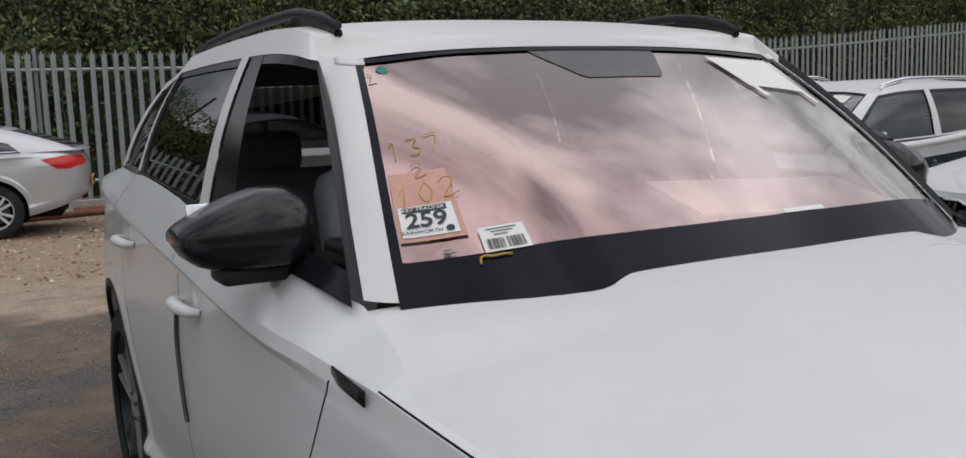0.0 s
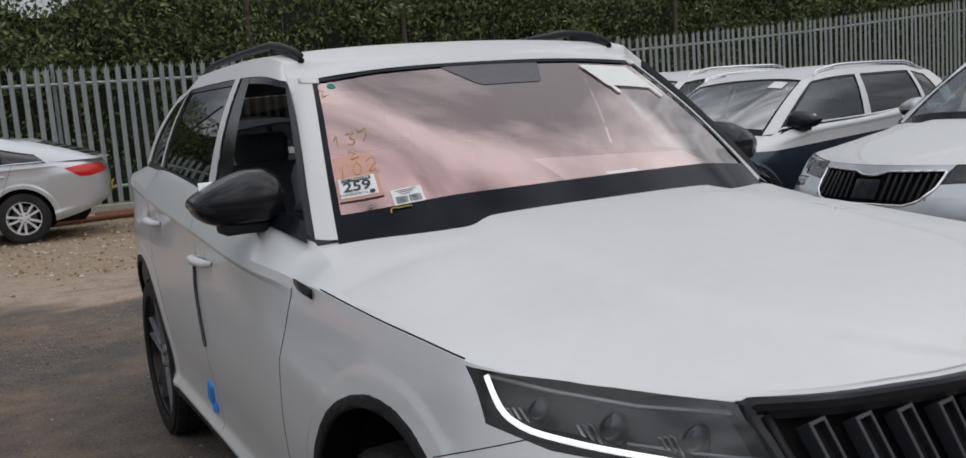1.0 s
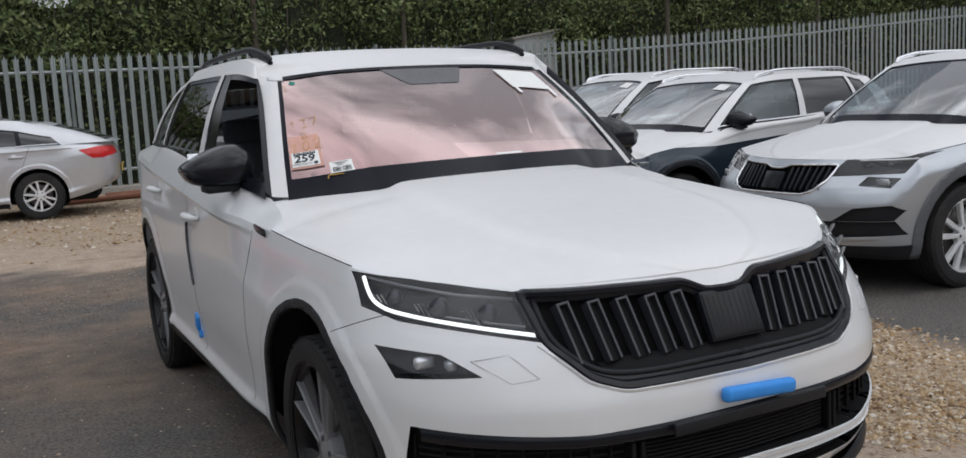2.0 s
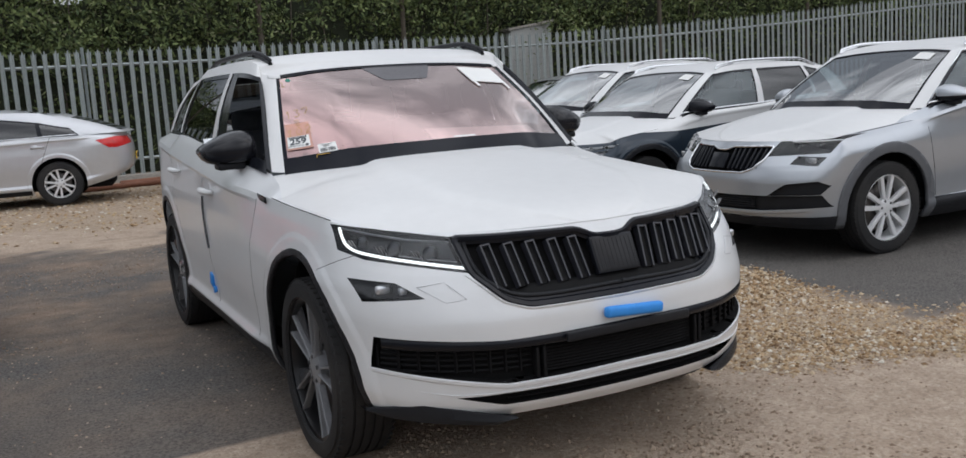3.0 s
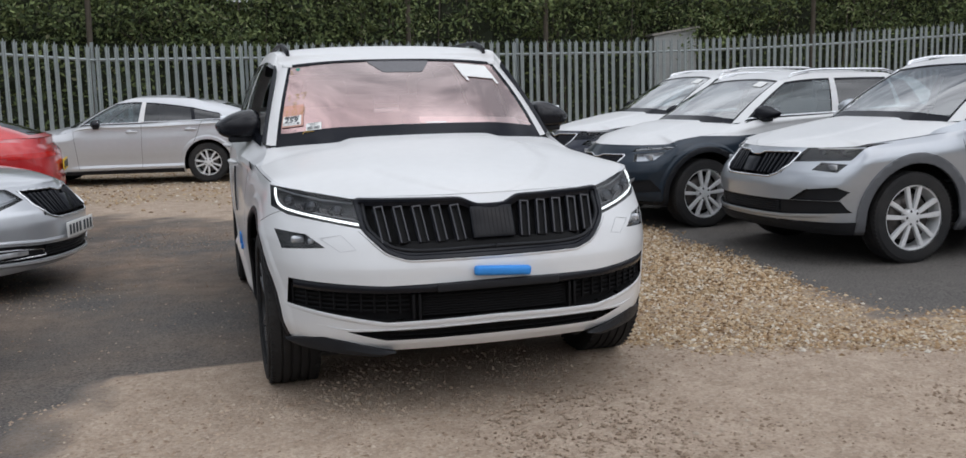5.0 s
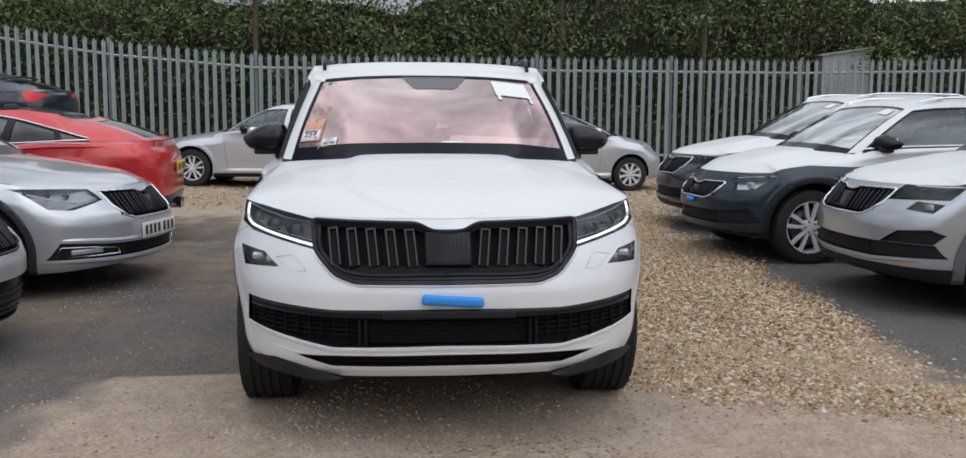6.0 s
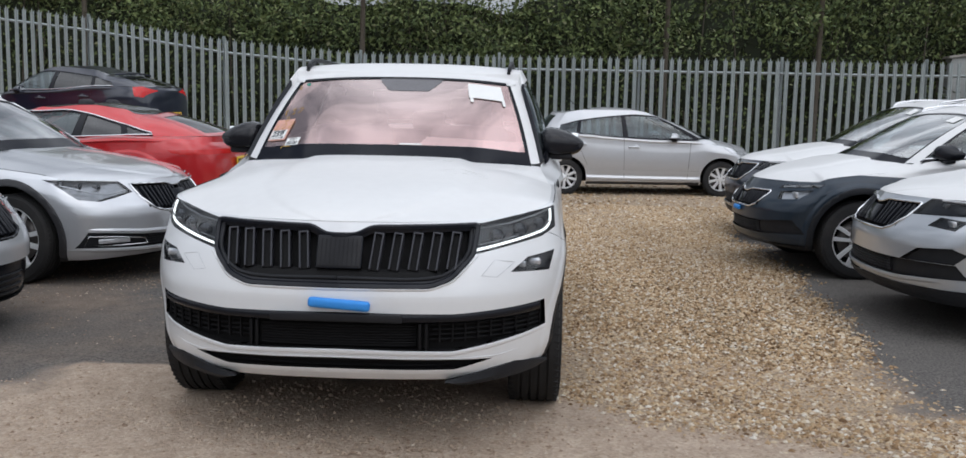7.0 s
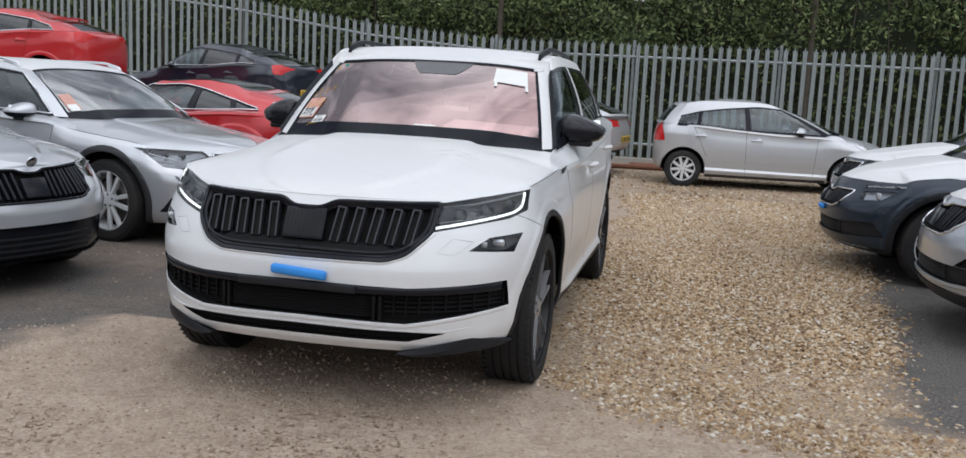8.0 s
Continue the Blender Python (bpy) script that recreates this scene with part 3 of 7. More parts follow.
def mirrored(row):
    """A half ring from nose to tail made whole."""
    left = row[1:-1][::-1] * (-1, 1, 1)
    return np.concatenate([row, left])


def ring_mesh(rows):
    bm = bmesh.new()
    vs = [[bm.verts.new(p) for p in mirrored(r)] for r in rows]
    n = len(vs[0])
    for a, b in zip(vs, vs[1:]):
        for k in range(n):
            bm.faces.new((a[k], a[(k + 1) % n], b[(k + 1) % n], b[k]))
    bmesh.ops.remove_doubles(bm, verts=bm.verts, dist=1e-5)
    return bm


def carve(bm, poly, axes, keep):
    """Cuts a convex outline, seen along the third axis, cleanly into a shell; gives the faces inside."""
    ia, ib = axes
    pts = [Vector((0, 0, 0)) for _ in poly]
    for p, q in zip(pts, poly):
        p[ia], p[ib] = q
    cx = [sum(q[k] for q in poly) / len(poly) for k in (0, 1)]
    lo = [min(q[k] for q in poly) - 0.12 for k in (0, 1)]
    hi = [max(q[k] for q in poly) + 0.12 for k in (0, 1)]
    faces = []
    for f in bm.faces:
        c = f.calc_center_median()
        if lo[0] < c[ia] < hi[0] and lo[1] < c[ib] < hi[1] and keep(c):
            faces.append(f)
    for p, q in zip(pts, pts[1:] + pts[:1]):
        d = q - p
        no = Vector((0, 0, 0))
        no[ia], no[ib] = d[ib], -d[ia]
        if (cx[0] - p[ia]) * no[ia] + (cx[1] - p[ib]) * no[ib] > 0:
            no = -no
        geom = list({e for f in faces for e in (*f.verts, *f.edges)}) + faces
        cut = bmesh.ops.bisect_plane(bm, geom=geom, dist=1e-6, plane_co=p, plane_no=no)
        faces = [g for g in cut["geom"] if isinstance(g, bmesh.types.BMFace) and (g.calc_center_median() - p).dot(no) < 0]
    return faces


def take(bm, faces, push=(0, 0, 0), out=0.0, keep_source=False, liner=None):
    """Moves faces into a bmesh of their own, shifted by push and out along their normals; liner: a vector, for walls round the hole."""
    bm.normal_update()
    res, seen_v, wall = bmesh.new(), {}, bmesh.new()
    push = Vector(push)
    inside = set(faces)
    for f in faces:
        vs = []
        for v in f.verts:
            if v not in seen_v:
                seen_v[v] = res.verts.new(v.co + push + v.normal * out)
            vs.append(seen_v[v])
        try:
            res.faces.new(vs)
        except ValueError:
            pass
    if liner is not None:
        d = Vector(liner)
        for f in faces:
            for e in f.edges:
                if any(g not in inside for g in e.link_faces) or len(e.link_faces) == 1:
                    a, b = e.verts
                    q = [wall.verts.new(p) for p in (a.co, b.co, b.co + d, a.co + d)]
                    wall.faces.new(q)
        bmesh.ops.remove_doubles(wall, verts=wall.verts, dist=1e-5)
    if not keep_source:
        bmesh.ops.delete(bm, geom=faces, context="FACES")
    return (res, wall) if liner is not None else res


def inside(poly, c):
    """Whether a point lies in a convex outline of (x, z) pairs."""
    s = [(q[0] - p[0]) * (c.z - p[1]) - (q[1] - p[1]) * (c.x - p[0]) for p, q in zip(poly, poly[1:] + poly[:1])]
    return min(s) > -1e-7 or max(s) < 1e-7


def circle(cy, cz, r, n=40):
    return [(cy + r * math.cos(6.28319 * k / n), cz + r * math.sin(6.28319 * k / n)) for k in range(n)]


class Face:
    """The depth of a car's front or tail at (x, z), from its own grid."""
    def __init__(self, levels, front=True):
        p = levels.reshape(-1, 3)
        mid = 0.5 * (p[:, 1].min() + p[:, 1].max())
        self.p = p[p[:, 1] < mid] if front else p[p[:, 1] > mid]
        self.mid = mid

    def __call__(self, x, z):
        q = self.p
        d = (q[:, 0] - abs(x)) ** 2 + (q[:, 2] - z) ** 2
        i = np.argpartition(d, 12)[:12]
        w = np.exp(-(d[i] - d[i].min()) / .0007)
        return float((q[i, 1] * w).sum() / w.sum())


class Side:
    """The half width of a car's flank at (y, z)."""
    def __init__(self, levels):
        self.p = levels.reshape(-1, 3)

    def __call__(self, y, z):
        q = self.p
        d = (q[:, 1] - y) ** 2 + (q[:, 2] - z) ** 2
        i = np.argsort(d)[:5]
        w = 1 / (d[i] + 1e-5)
        return float((q[i, 0] * w).sum() / w.sum())


class Cabin:
    """The glasshouse between matching outlines at the belt and at the roof's edge."""
    def __init__(self, keys, bulge=0.02):
        k = np.array(keys, float)
        s = np.r_[0, np.cumsum(np.linalg.norm(np.diff(k[:, :3], axis=0), axis=1) + np.linalg.norm(np.diff(k[:, 3:], axis=0), axis=1))]
        self.s, self.bulge, self.keys = s, bulge, k
        self.f = [pc(list(zip(s, k[:, c])), flat=c % 3 != 0) for c in range(6)]

    def at(self, u, v):
        """u counts the keys (with fractions), v runs from belt to roof; negative u is the other side."""
        side, u = (-1 if u < 0 else 1), abs(u)
        q = np.interp(u, range(len(self.s)), self.s)

        def edge(w):
            return np.array([float(f(w)) for f in self.f])
        e, g = edge(q), edge(min(q + 0.02, self.s[-1])) - edge(max(q - 0.02, 0))
        n = np.cross(g[:3] * (1 - v) + g[3:] * v, e[3:] - e[:3])
        n /= np.linalg.norm(n) + 1e-9
        p = e[:3] * (1 - v) + e[3:] * v + n * self.bulge * math.sin(math.pi * min(max(v, 0), 1))
        return Vector((p[0] * side, p[1], p[2])), Vector((n[0] * side, n[1], n[2]))

    def patch(self, bm, u0, u1, v0, v1, nu, nv, out=0.0, both=False, flip=False):
        for sgn in ((1, -1) if both else (1,)):
            rows = []
            for t in np.linspace(0, 1, nv + 1):
                row = []
                for u in np.linspace(u0, u1, nu + 1):
                    lo, hi = v0(u) if callable(v0) else v0, v1(u) if callable(v1) else v1
                    p, n = self.at(u, lo + (hi - lo) * t)
                    p, n = (p, n) if sgn > 0 else (Vector((-p.x, p.y, p.z)), Vector((-n.x, n.y, n.z)))
                    row.append(p + n * out)
                rows.append(row if (sgn > 0) != flip else row[::-1])
            add_grid(bm, rows)


def cabin_keys(c):
    """Keys of a glasshouse from the few numbers that shape it."""
    g = c
    return [
        (0, g["cowl"] - g["bow"], g["cowl_z"] + 0.035, 0, g["head"] + 0.05, g["roof_f"] + 0.03),
        (g["bw"] * 0.5, g["cowl"] - g["bow"] * 0.78, g["cowl_z"] + 0.03, g["rw"] * 0.52, g["head"] + 0.035, g["roof_f"] + 0.022),
        (g["bw"] - 0.10, g["cowl"], g["cowl_z"], g["rw"] - 0.055, g["head"], g["roof_f"]),
        (g["bw"] - 0.018 - g.get("slim", 0), g["cowl"] + 0.075 - g.get("slim", 0), g["cowl_z"] + 0.004, g["rw"] - 0.006, g["head"] + 0.09, g["roof_f"] + 0.018),
        (g["bw"] - .5 * g.get("slim", 0) - .6 * g.get("edge", 0), g["cowl"] + 0.115 - g.get("slim", 0) - g.get("edge", 0), g["belt_f"], g["rw"], g["head"] + 0.13 - .8 * g.get("edge", 0), g["roof_m"] - 0.03),
        (g["bw"] + 0.012, g["b0"], g["belt_m"], g["rw"] + 0.01, g["b0"] + g.get("blean", 0.07), g["roof_m"]),
        (g["bw"] + 0.012, g["b0"] + 0.09, g["belt_m"] + 0.003, g["rw"] + 0.01, g["b0"] + 0.06 + g.get("blean", 0.07), g["roof_m"]),
        (g["bw"] + 0.005, g["c0"], g["belt_r"] - 0.01, g["rw"], g["c0"] - g["clean"], g["roof_c"]),
        (g["bw"], g["c0"] + 0.06, g["belt_r"] - 0.006, g["rw"] - 0.005, g["c0"] + 0.05 - g["clean"], g["roof_c"] - 0.005),
        (g["bw"] - 0.04, g["q"], g["belt_r"], g["rw"] - 0.025, g["q"] - g["qlean"], g["roof_r"]),
        (g["bw"] - 0.11, g["d"], g["belt_r"] + 0.005, g["rw"] - 0.07, g["d"] - g["dlean"], g["roof_r"] - 0.01),
        (g["bw"] - 0.22, g["d"] + 0.1, g["belt_r"] + 0.005, g["rw"] - 0.14, g["d"] + 0.07 - g["dlean"], g["roof_r"] - 0.008),
        (0, g["d"] + 0.2, g["belt_r"] + 0.01, 0, g["d"] + 0.12 - g["dlean"], g["roof_r"] + 0.015),
    ]


def cap_rows(edge, centre, bow, m=14, power=2.4, ridge=0.0):
    """Rows across from the points of one edge to their mirror images, rising to centre(y) with the middle moved by bow(y)."""
    rows = []
    for x, y, z in edge:
        row = []
        for s in np.linspace(1, -1, 2 * m + 1):
            k = 1 - abs(s) ** (power(y) if callable(power) else power)
            h = float(centre(y)) - z
            bump = ridge * float(smooth01(.56, .46, abs(s))) * min(1, max(0, x / 0.5))
            row.append(Vector((x * s, y + float(bow(y)) * (1 - s * s), z + h * k + bump)))
        rows.append(row)
    return rows


# ---- cars: the parts ----
def wheel_set(P, root):
    """Four wheels, each a rim with its tyre, spokes and brake disc."""
    W = P["wheel"]
    R, w, rim = W["r"], W["w"], W["rim"]
    face, inner = W.get("face", ALLOY), W.get("inner", ALLOY)
    first = None
    for cy, sx in ((0, 1), (0, -1), (P["wb"], 1), (P["wb"], -1)):
        m = pose(sx * (P["track"] - w / 2), cy, R - 0.006, 0, 0, 0 if sx > 0 else 180)
        if first is None:
            bm = bmesh.new()
            add_lathe(bm, [(w * .47, rim), (w * .46, rim * 1.02), (w * .43, rim * 1.02), (w * .42, rim * .955), (w * .30, rim * .93), (-w * .2, rim * .90), (-w * .42, rim * .93), (-w * .46, rim * 1.02)], 48)
            hub = part("wheel", bm, inner, root)
            sharp(hub, 40)
            bm = bmesh.new()
            prof = [(w * .44, rim * .99), (w * .485, rim * 1.02), (w * .50, rim + (R - rim) * .45), (w * .485, rim + (R - rim) * .72), (w * .455, R - .022), (w * .43, R - .008), (w * .37, R - .002)]
            for g in (.24, .08, -.08, -.24):
                prof += [(w * (g + .022), R), (w * (g + .02), R - .008), (w * (g - .02), R - .008), (w * (g - .022), R)]
            prof += [(-w * .37, R - .002), (-w * .43, R - .008), (-w * .485, rim + (R - rim) * .6), (-w * .46, rim)]
            add_lathe(bm, prof, 64)
            for k in range(64):
                a = 6.28319 * k / 64
                for sg in (1, -1):
                    add_box(bm, (sg * w * .40, (R - .004) * math.cos(a), (R - .004) * math.sin(a)), (w * .10, .012, .006), 0, Matrix.Rotation(a + math.pi / 2, 4, "X") @ Matrix.Rotation(sg * .3, 4, "Z"))
            sharp(part("tyre", bm, RUBBER, hub), 30)
            bm = bmesh.new()
            add_lathe(bm, [(w * .10, .05), (w * .12, .06), (w * .12, rim * .72), (w * .05, rim * .72), (w * .05, .05)], 40)
            part("brake_disc", bm, DISC, hub)
            bm = bmesh.new()
            add_lathe(bm, [(-w * .1, rim * .92), (-w * .12, .02)], 40)
            part("wheel_back", bm, VOID, hub)
            bm = bmesh.new()
            add_lathe(bm, [(w * .2, .075), (w * .36, .07), (w * .39, .055), (w * .395, .034), (w * .40, .03), (w * .40, .001)], 30)
            sharp(part("hub_cap", bm, face, hub), 40)
            ns = W["spokes"]
            x1, x0 = w * .43, w * .385
            style = W.get("style", "split")
            ro = rim * .97
            sp_mesh = None
            for k in range(ns):
                turn = Matrix.Rotation(6.28319 * k / ns, 4, "X")
                if sp_mesh is None:
                    bm = bmesh.new()
                    if style == "blade":
                        arms = [([(-.014, .040), (-.004, .040), (-.026, ro * .5), (-.055, ro), (-.066, ro), (-.034, ro * .5)], 1.0), ([(.004, .040), (.014, .040), (.020, ro * .5), (.028, ro), (.017, ro), (.012, ro * .5)], 1.0)]
                    elif style == "split":
                        arms = [([(-.026, .045), (.000, .045), (-.018, ro * .55), (-.040, ro), (-.078, ro), (-.058, ro * .62)], 1.0),
                                ([(.000, .045), (.026, .045), (.058, ro * .62), (.078, ro), (.040, ro), (.018, ro * .55)], 1.0)]
                    else:
                        arms = [([(-.022, .04), (.022, .04), (.03, ro), (-.03, ro)], 1.0)]
                    for poly, _ in arms:
                        poly = [(a * rim / .25, b) for a, b in poly]

                        def xf(p):
                            return x0 + (x1 - x0) * (p[1] / ro)
                        add_slab(bm, poly, lambda p: (xf(p) - .032, p[0], p[1]), lambda p: (xf(p), p[0], p[1]))
                    bmesh.ops.recalc_face_normals(bm, faces=bm.faces)
                    bmesh.ops.bevel(bm, geom=list(bm.edges), offset=.004, segments=2, affect="EDGES")
                    so = part("spoke", bm, face, hub, smooth=False)
                    sp_mesh = so.data
                else:
                    so = new("spoke", sp_mesh)
                    so.parent = hub
                so.matrix_local = turn
                if style == "blade":
                    bm = bmesh.new()
                    add_slab(bm, [(.026 * rim / .25, ro * .34), (.066 * rim / .25, ro * .62), (.100 * rim / .25, ro * .96), (.042 * rim / .25, ro * .99), (.030 * rim / .25, ro * .6)], lambda p: (x0 - .034 + .02 * p[1] / ro, *p), lambda p: (x0 - .016 + .02 * p[1] / ro - .15 * p[0], *p))
                    bmesh.ops.recalc_face_normals(bm, faces=bm.faces)
                    io = part("spoke_web", bm, ALLOY_SATIN, hub, smooth=False)
                    io.matrix_local = turn
            for k in range(5):
                a = 6.28319 * (k + .5) / 5
                bm = bmesh.new()
                add_lathe(bm, [(w * .36, .011), (w * .40, .010), (w * .41, .005), (w * .41, .001)], 8)
                bo = part("wheel_bolt", bm, DARK_GREY, hub)
                bo.location = (0, .05 * math.cos(a), .05 * math.sin(a))
            first = hub
            hub.matrix_local = m
        else:
            c = copy_thing(first, m)
            c.parent = root
            c.matrix_local = m @ Matrix.Rotation(.5 * cy + .3 * sx, 4, "X")


def arch_liner(P, root):
    W = P["wheel"]
    r = P["arch"] + .01
    for cy in (0, P["wb"]):
        for sx in (1, -1):
            bm = bmesh.new()
            xo, xi = P["track"] - .085, P["track"] - .36
            n = 24
            a = [(cy + r * math.cos(t), P["hub_z"] + r * math.sin(t)) for t in np.linspace(-.12, math.pi + .12, n)]
            add_grid(bm, [[(sx * xo, *p) for p in a], [(sx * xi, *p) for p in a]])
            vs = [bm.verts.new((sx * xi, *p)) for p in a]
            bm.faces.new(vs)
            part("wheel_arch_liner", bm, VOID, root)


def shell(P, root):
    """Flanks, nose and tail with their openings, bonnet, cabin, roof."""
    levels, lip = body_ring(P)
    rows = list(levels) + [lip]
    bm = ring_mesh(rows)
    face_f, face_r, flank = Face(levels), Face(levels, False), Side(levels)
    mid = face_f.mid
    paint = P["paint"]
    rear_from = levels[:, :, 1].max() - P.get("tail_depth", .42)
    # wings flared about the wheels, with a crisp outer edge
    if P.get("flare"):
        r0 = P["arch"] + P.get("arch_trim", 0) + P.get("flare_w", .045)
        r1 = r0 + .022
        for cy in (0, P["wb"]):
            for sx in (1, -1):
                for r in (r1, r0):
                    carve(bm, circle(cy, P["hub_z"], r, 48), (1, 2), lambda c: c.x * sx > .45)
                for v in bm.verts:
                    d = math.hypot(v.co.y - cy, v.co.z - P["hub_z"])
                    if v.co.x * sx > .45 and d < r1 - 1e-5 and v.co.y > -P.get("flare_to", 9):
                        v.co.x += sx * P["flare"] * min(1, (r1 - d) / (r1 - r0))
    # wheel openings and their trims
    for cy in (0, P["wb"]):
        for sx in (1, -1):
            if P.get("arch_trim", 0):
                ring = carve(bm, circle(cy, P["hub_z"], P["arch"] + P["arch_trim"]), (1, 2), lambda c: c.x * sx > .45)
                inner = []
                keep = set(ring)
                got = carve(bm, circle(cy, P["hub_z"], P["arch"]), (1, 2), lambda c: c.x * sx > .45)
                bmesh.ops.delete(bm, geom=got, context="FACES")
                ring = [f for f in bm.faces if f.calc_center_median().x * sx > .45 and (f.calc_center_median().y - cy) ** 2 + (f.calc_center_median().z - P["hub_z"]) ** 2 < (P["arch"] + P["arch_trim"]) ** 2 * .9995 and f.calc_center_median().y > cy - P.get("trim_from", 9)]
                tb, wall = take(bm, ring, out=P.get("arch_out", .010), liner=(-sx * .012, 0, 0))
                wall.free()
                tr = part("wheel_arch_trim", tb, P.get("trim_mat", BLACK_PLASTIC), root)
                tr.modifiers.new("thickness", "SOLIDIFY").thickness = P.get("arch_thick", .03)
            else:
                got = carve(bm, circle(cy, P["hub_z"], P["arch"]), (1, 2), lambda c: c.x * sx > .45)
                bmesh.ops.delete(bm, geom=got, context="FACES")
    # lamps, grilles, seams: (name, material, plane, outline, where, both sides, push, out, liner depth, label)
    for name, mat, plane, poly, where, both, push, out, depth, label in P["cuts"]:
        if isinstance(poly[0][0], (list, tuple)):
            # one opening made of several convex pieces, on both sides of the middle
            pieces = [[(sg * a, b) for a, b in p] for p in poly for sg in (1, -1)]
            for p in pieces:
                carve(bm, p, (0, 2), lambda c: c.y < -.02)
            hole = [f for f in bm.faces if f.calc_center_median().y < -.02 and any(inside(p, f.calc_center_median()) for p in pieces)]
            res, wall = take(bm, hole, Vector((0, push, 0)), out, liner=(0, depth, 0))
            part(name + "_surround", wall, VOID, root)
            part(name, res, mat, root, label)
            continue
        for sg in ((1, -1) if both else (1,)):
            if plane == "xz":
                pl = [(sg * a, b) for a, b in poly]
                ok = (lambda c: c.y < -.02) if where == "front" else (lambda c: c.y > rear_from)
                back = (0, 1, 0) if where == "front" else (0, -1, 0)
                axes = (0, 2)
            else:
                pl, axes, back = poly, (1, 2), (-sg, 0, 0)
                ok = lambda c: c.x * sg > .3
            got = carve(bm, pl, axes, ok)
            if not got:
                continue
            if depth:
                res, wall = take(bm, got, Vector(back) * push, out, liner=Vector(back) * depth)
                part(name + "_surround", wall, VOID, root)
            else:
                res = take(bm, got, Vector(back) * push, out)
            if mat is None:
                res.free()
            else:
                part(name, res, mat, root, label)
    sharp(part("body_panel", bm, paint, root), P.get("crease", 24))
    # bonnet
    top = lip
    zc, bow = pc(P["bonnet_mid"]), pc(P["bonnet_bow"])
    n_h = int(np.argmax(top[:, 1] > P["cowl_y"])) + 1
    hb = bmesh.new()
    hood = cap_rows(top[:n_h], zc, bow, 36, pc([(-1, 2.6), (-.4, 3.2), (.2, 4.0), (P["cowl_y"], P.get("bonnet_power", 3.0))]), P.get("ridge", .01))
    hood.append([p + Vector((0, .05, .004)) for p in hood[-1]])
    add_grid(hb, hood)
    part("bonnet", hb, P.get("film", paint), root, P.get("film_label", ""), merge=1e-4)
    for sg in (1, -1):
        sb = bmesh.new()
        pts = [Vector((sg * (p[0] - .004), p[1], p[2] + .002)) for p in levels[-1][6:n_h] if P.get("shut_from", -.3) < p[1] < P.get("shut_to", P["cowl_y"] - .08)]
        add_tube(sb, pts, .0017, 6)
        part("bonnet_gap", sb, VOID, root)
    if P.get("deck_mid"):
        zd = pc(P["deck_mid"])
        n_d = int(np.argmax(top[:, 1] > P["deck_y"]))
        db = bmesh.new()
        add_grid(db, cap_rows(top[n_d:][::-1], zd, pc([(0, 0), (9, 0)]), 12, 2.4)[::-1])
        part("boot_lid", db, P.get("deck_paint", paint), root, merge=1e-4)
    # floor
    fb = bmesh.new()
    hw = P["track"] - .32
    y0, y1 = levels[2][:, 1].min() + .40, levels[2][:, 1].max() - .30
    add_box(fb, (0, (y0 + y1) / 2, P["sill"] + .07), (2 * hw, y1 - y0, .10), .03)
    add_box(fb, (0, P["wb"] / 2, P["sill"] + .09), (2 * P["track"] - .16, P["wb"] - 2 * P["arch"] - .04, .10), .02)
    part("underbody", fb, VOID, root)
    # glasshouse
    C = Cabin(P["keys"], P.get("bulge", .02))
    pillar = bmesh.new()
    vt, vb = P.get("v_top", .86), P.get("v_bot", .05)
    end = P.get("v_end", vt)

    def vtop(u):
        """The window's upper edge, which may sink towards the tail."""
        y = float(np.interp(u, range(len(P["keys"])), [k[1] for k in P["keys"]]))
        y0, y1 = P["keys"][5][1] - .55, P["keys"][9][1]
        return vt + (end - vt) * min(max((y - y0) / (y1 - y0), 0), 1) ** 2.2 if u <= 9.01 else vt

    def vinner(u):
        return max(vtop(u) - .05, vb + .01)
    C.patch(pillar, 2.0, 3.0, 0, 1, 4, 12, both=True)                       # screen pillars
    C.patch(pillar, 3.0, 9.0, vtop, 1, 40, 5, both=True)
    C.patch(pillar, 9.0, 10.0, vt, 1, 6, 4, both=True)                     # side of the roof
    C.patch(pillar, 9.0, 11.0, 0, vt, 10, 10, both=True)                    # rear quarters
    C.patch(pillar, 10.0, 12.0, vt, 1, 12, 3, both=True)
    C.patch(pillar, 11.0, 12.0, 0, .10, 8, 2, both=True)
    part("cabin_panel", pillar, P.get("pillar", P.get("film", paint)), root)
    for sg in (1, -1):
        b = bmesh.new()
        C.patch(b, 3.0, 4.0, 0, vt, 4, 10)                                  # mirror corner and door edge
        C.patch(b, 4.0, 9.0, -.06, vb, 30, 2, out=.004)                     # waist strip
        C.patch(b, 4.0, 9.0, vinner, vtop, 30, 2, out=-.002)
        if P.get("door_frame"):
            C.patch(b, 5.0 - P["door_frame"], 5.0, 0, vtop, 3, 8, out=-.001)
        if sg < 0:
            for v in b.verts:
                v.co.x = -v.co.x
            bmesh.ops.reverse_faces(b, faces=b.faces)
        part("window_trim", b, GLOSS_BLACK, root)
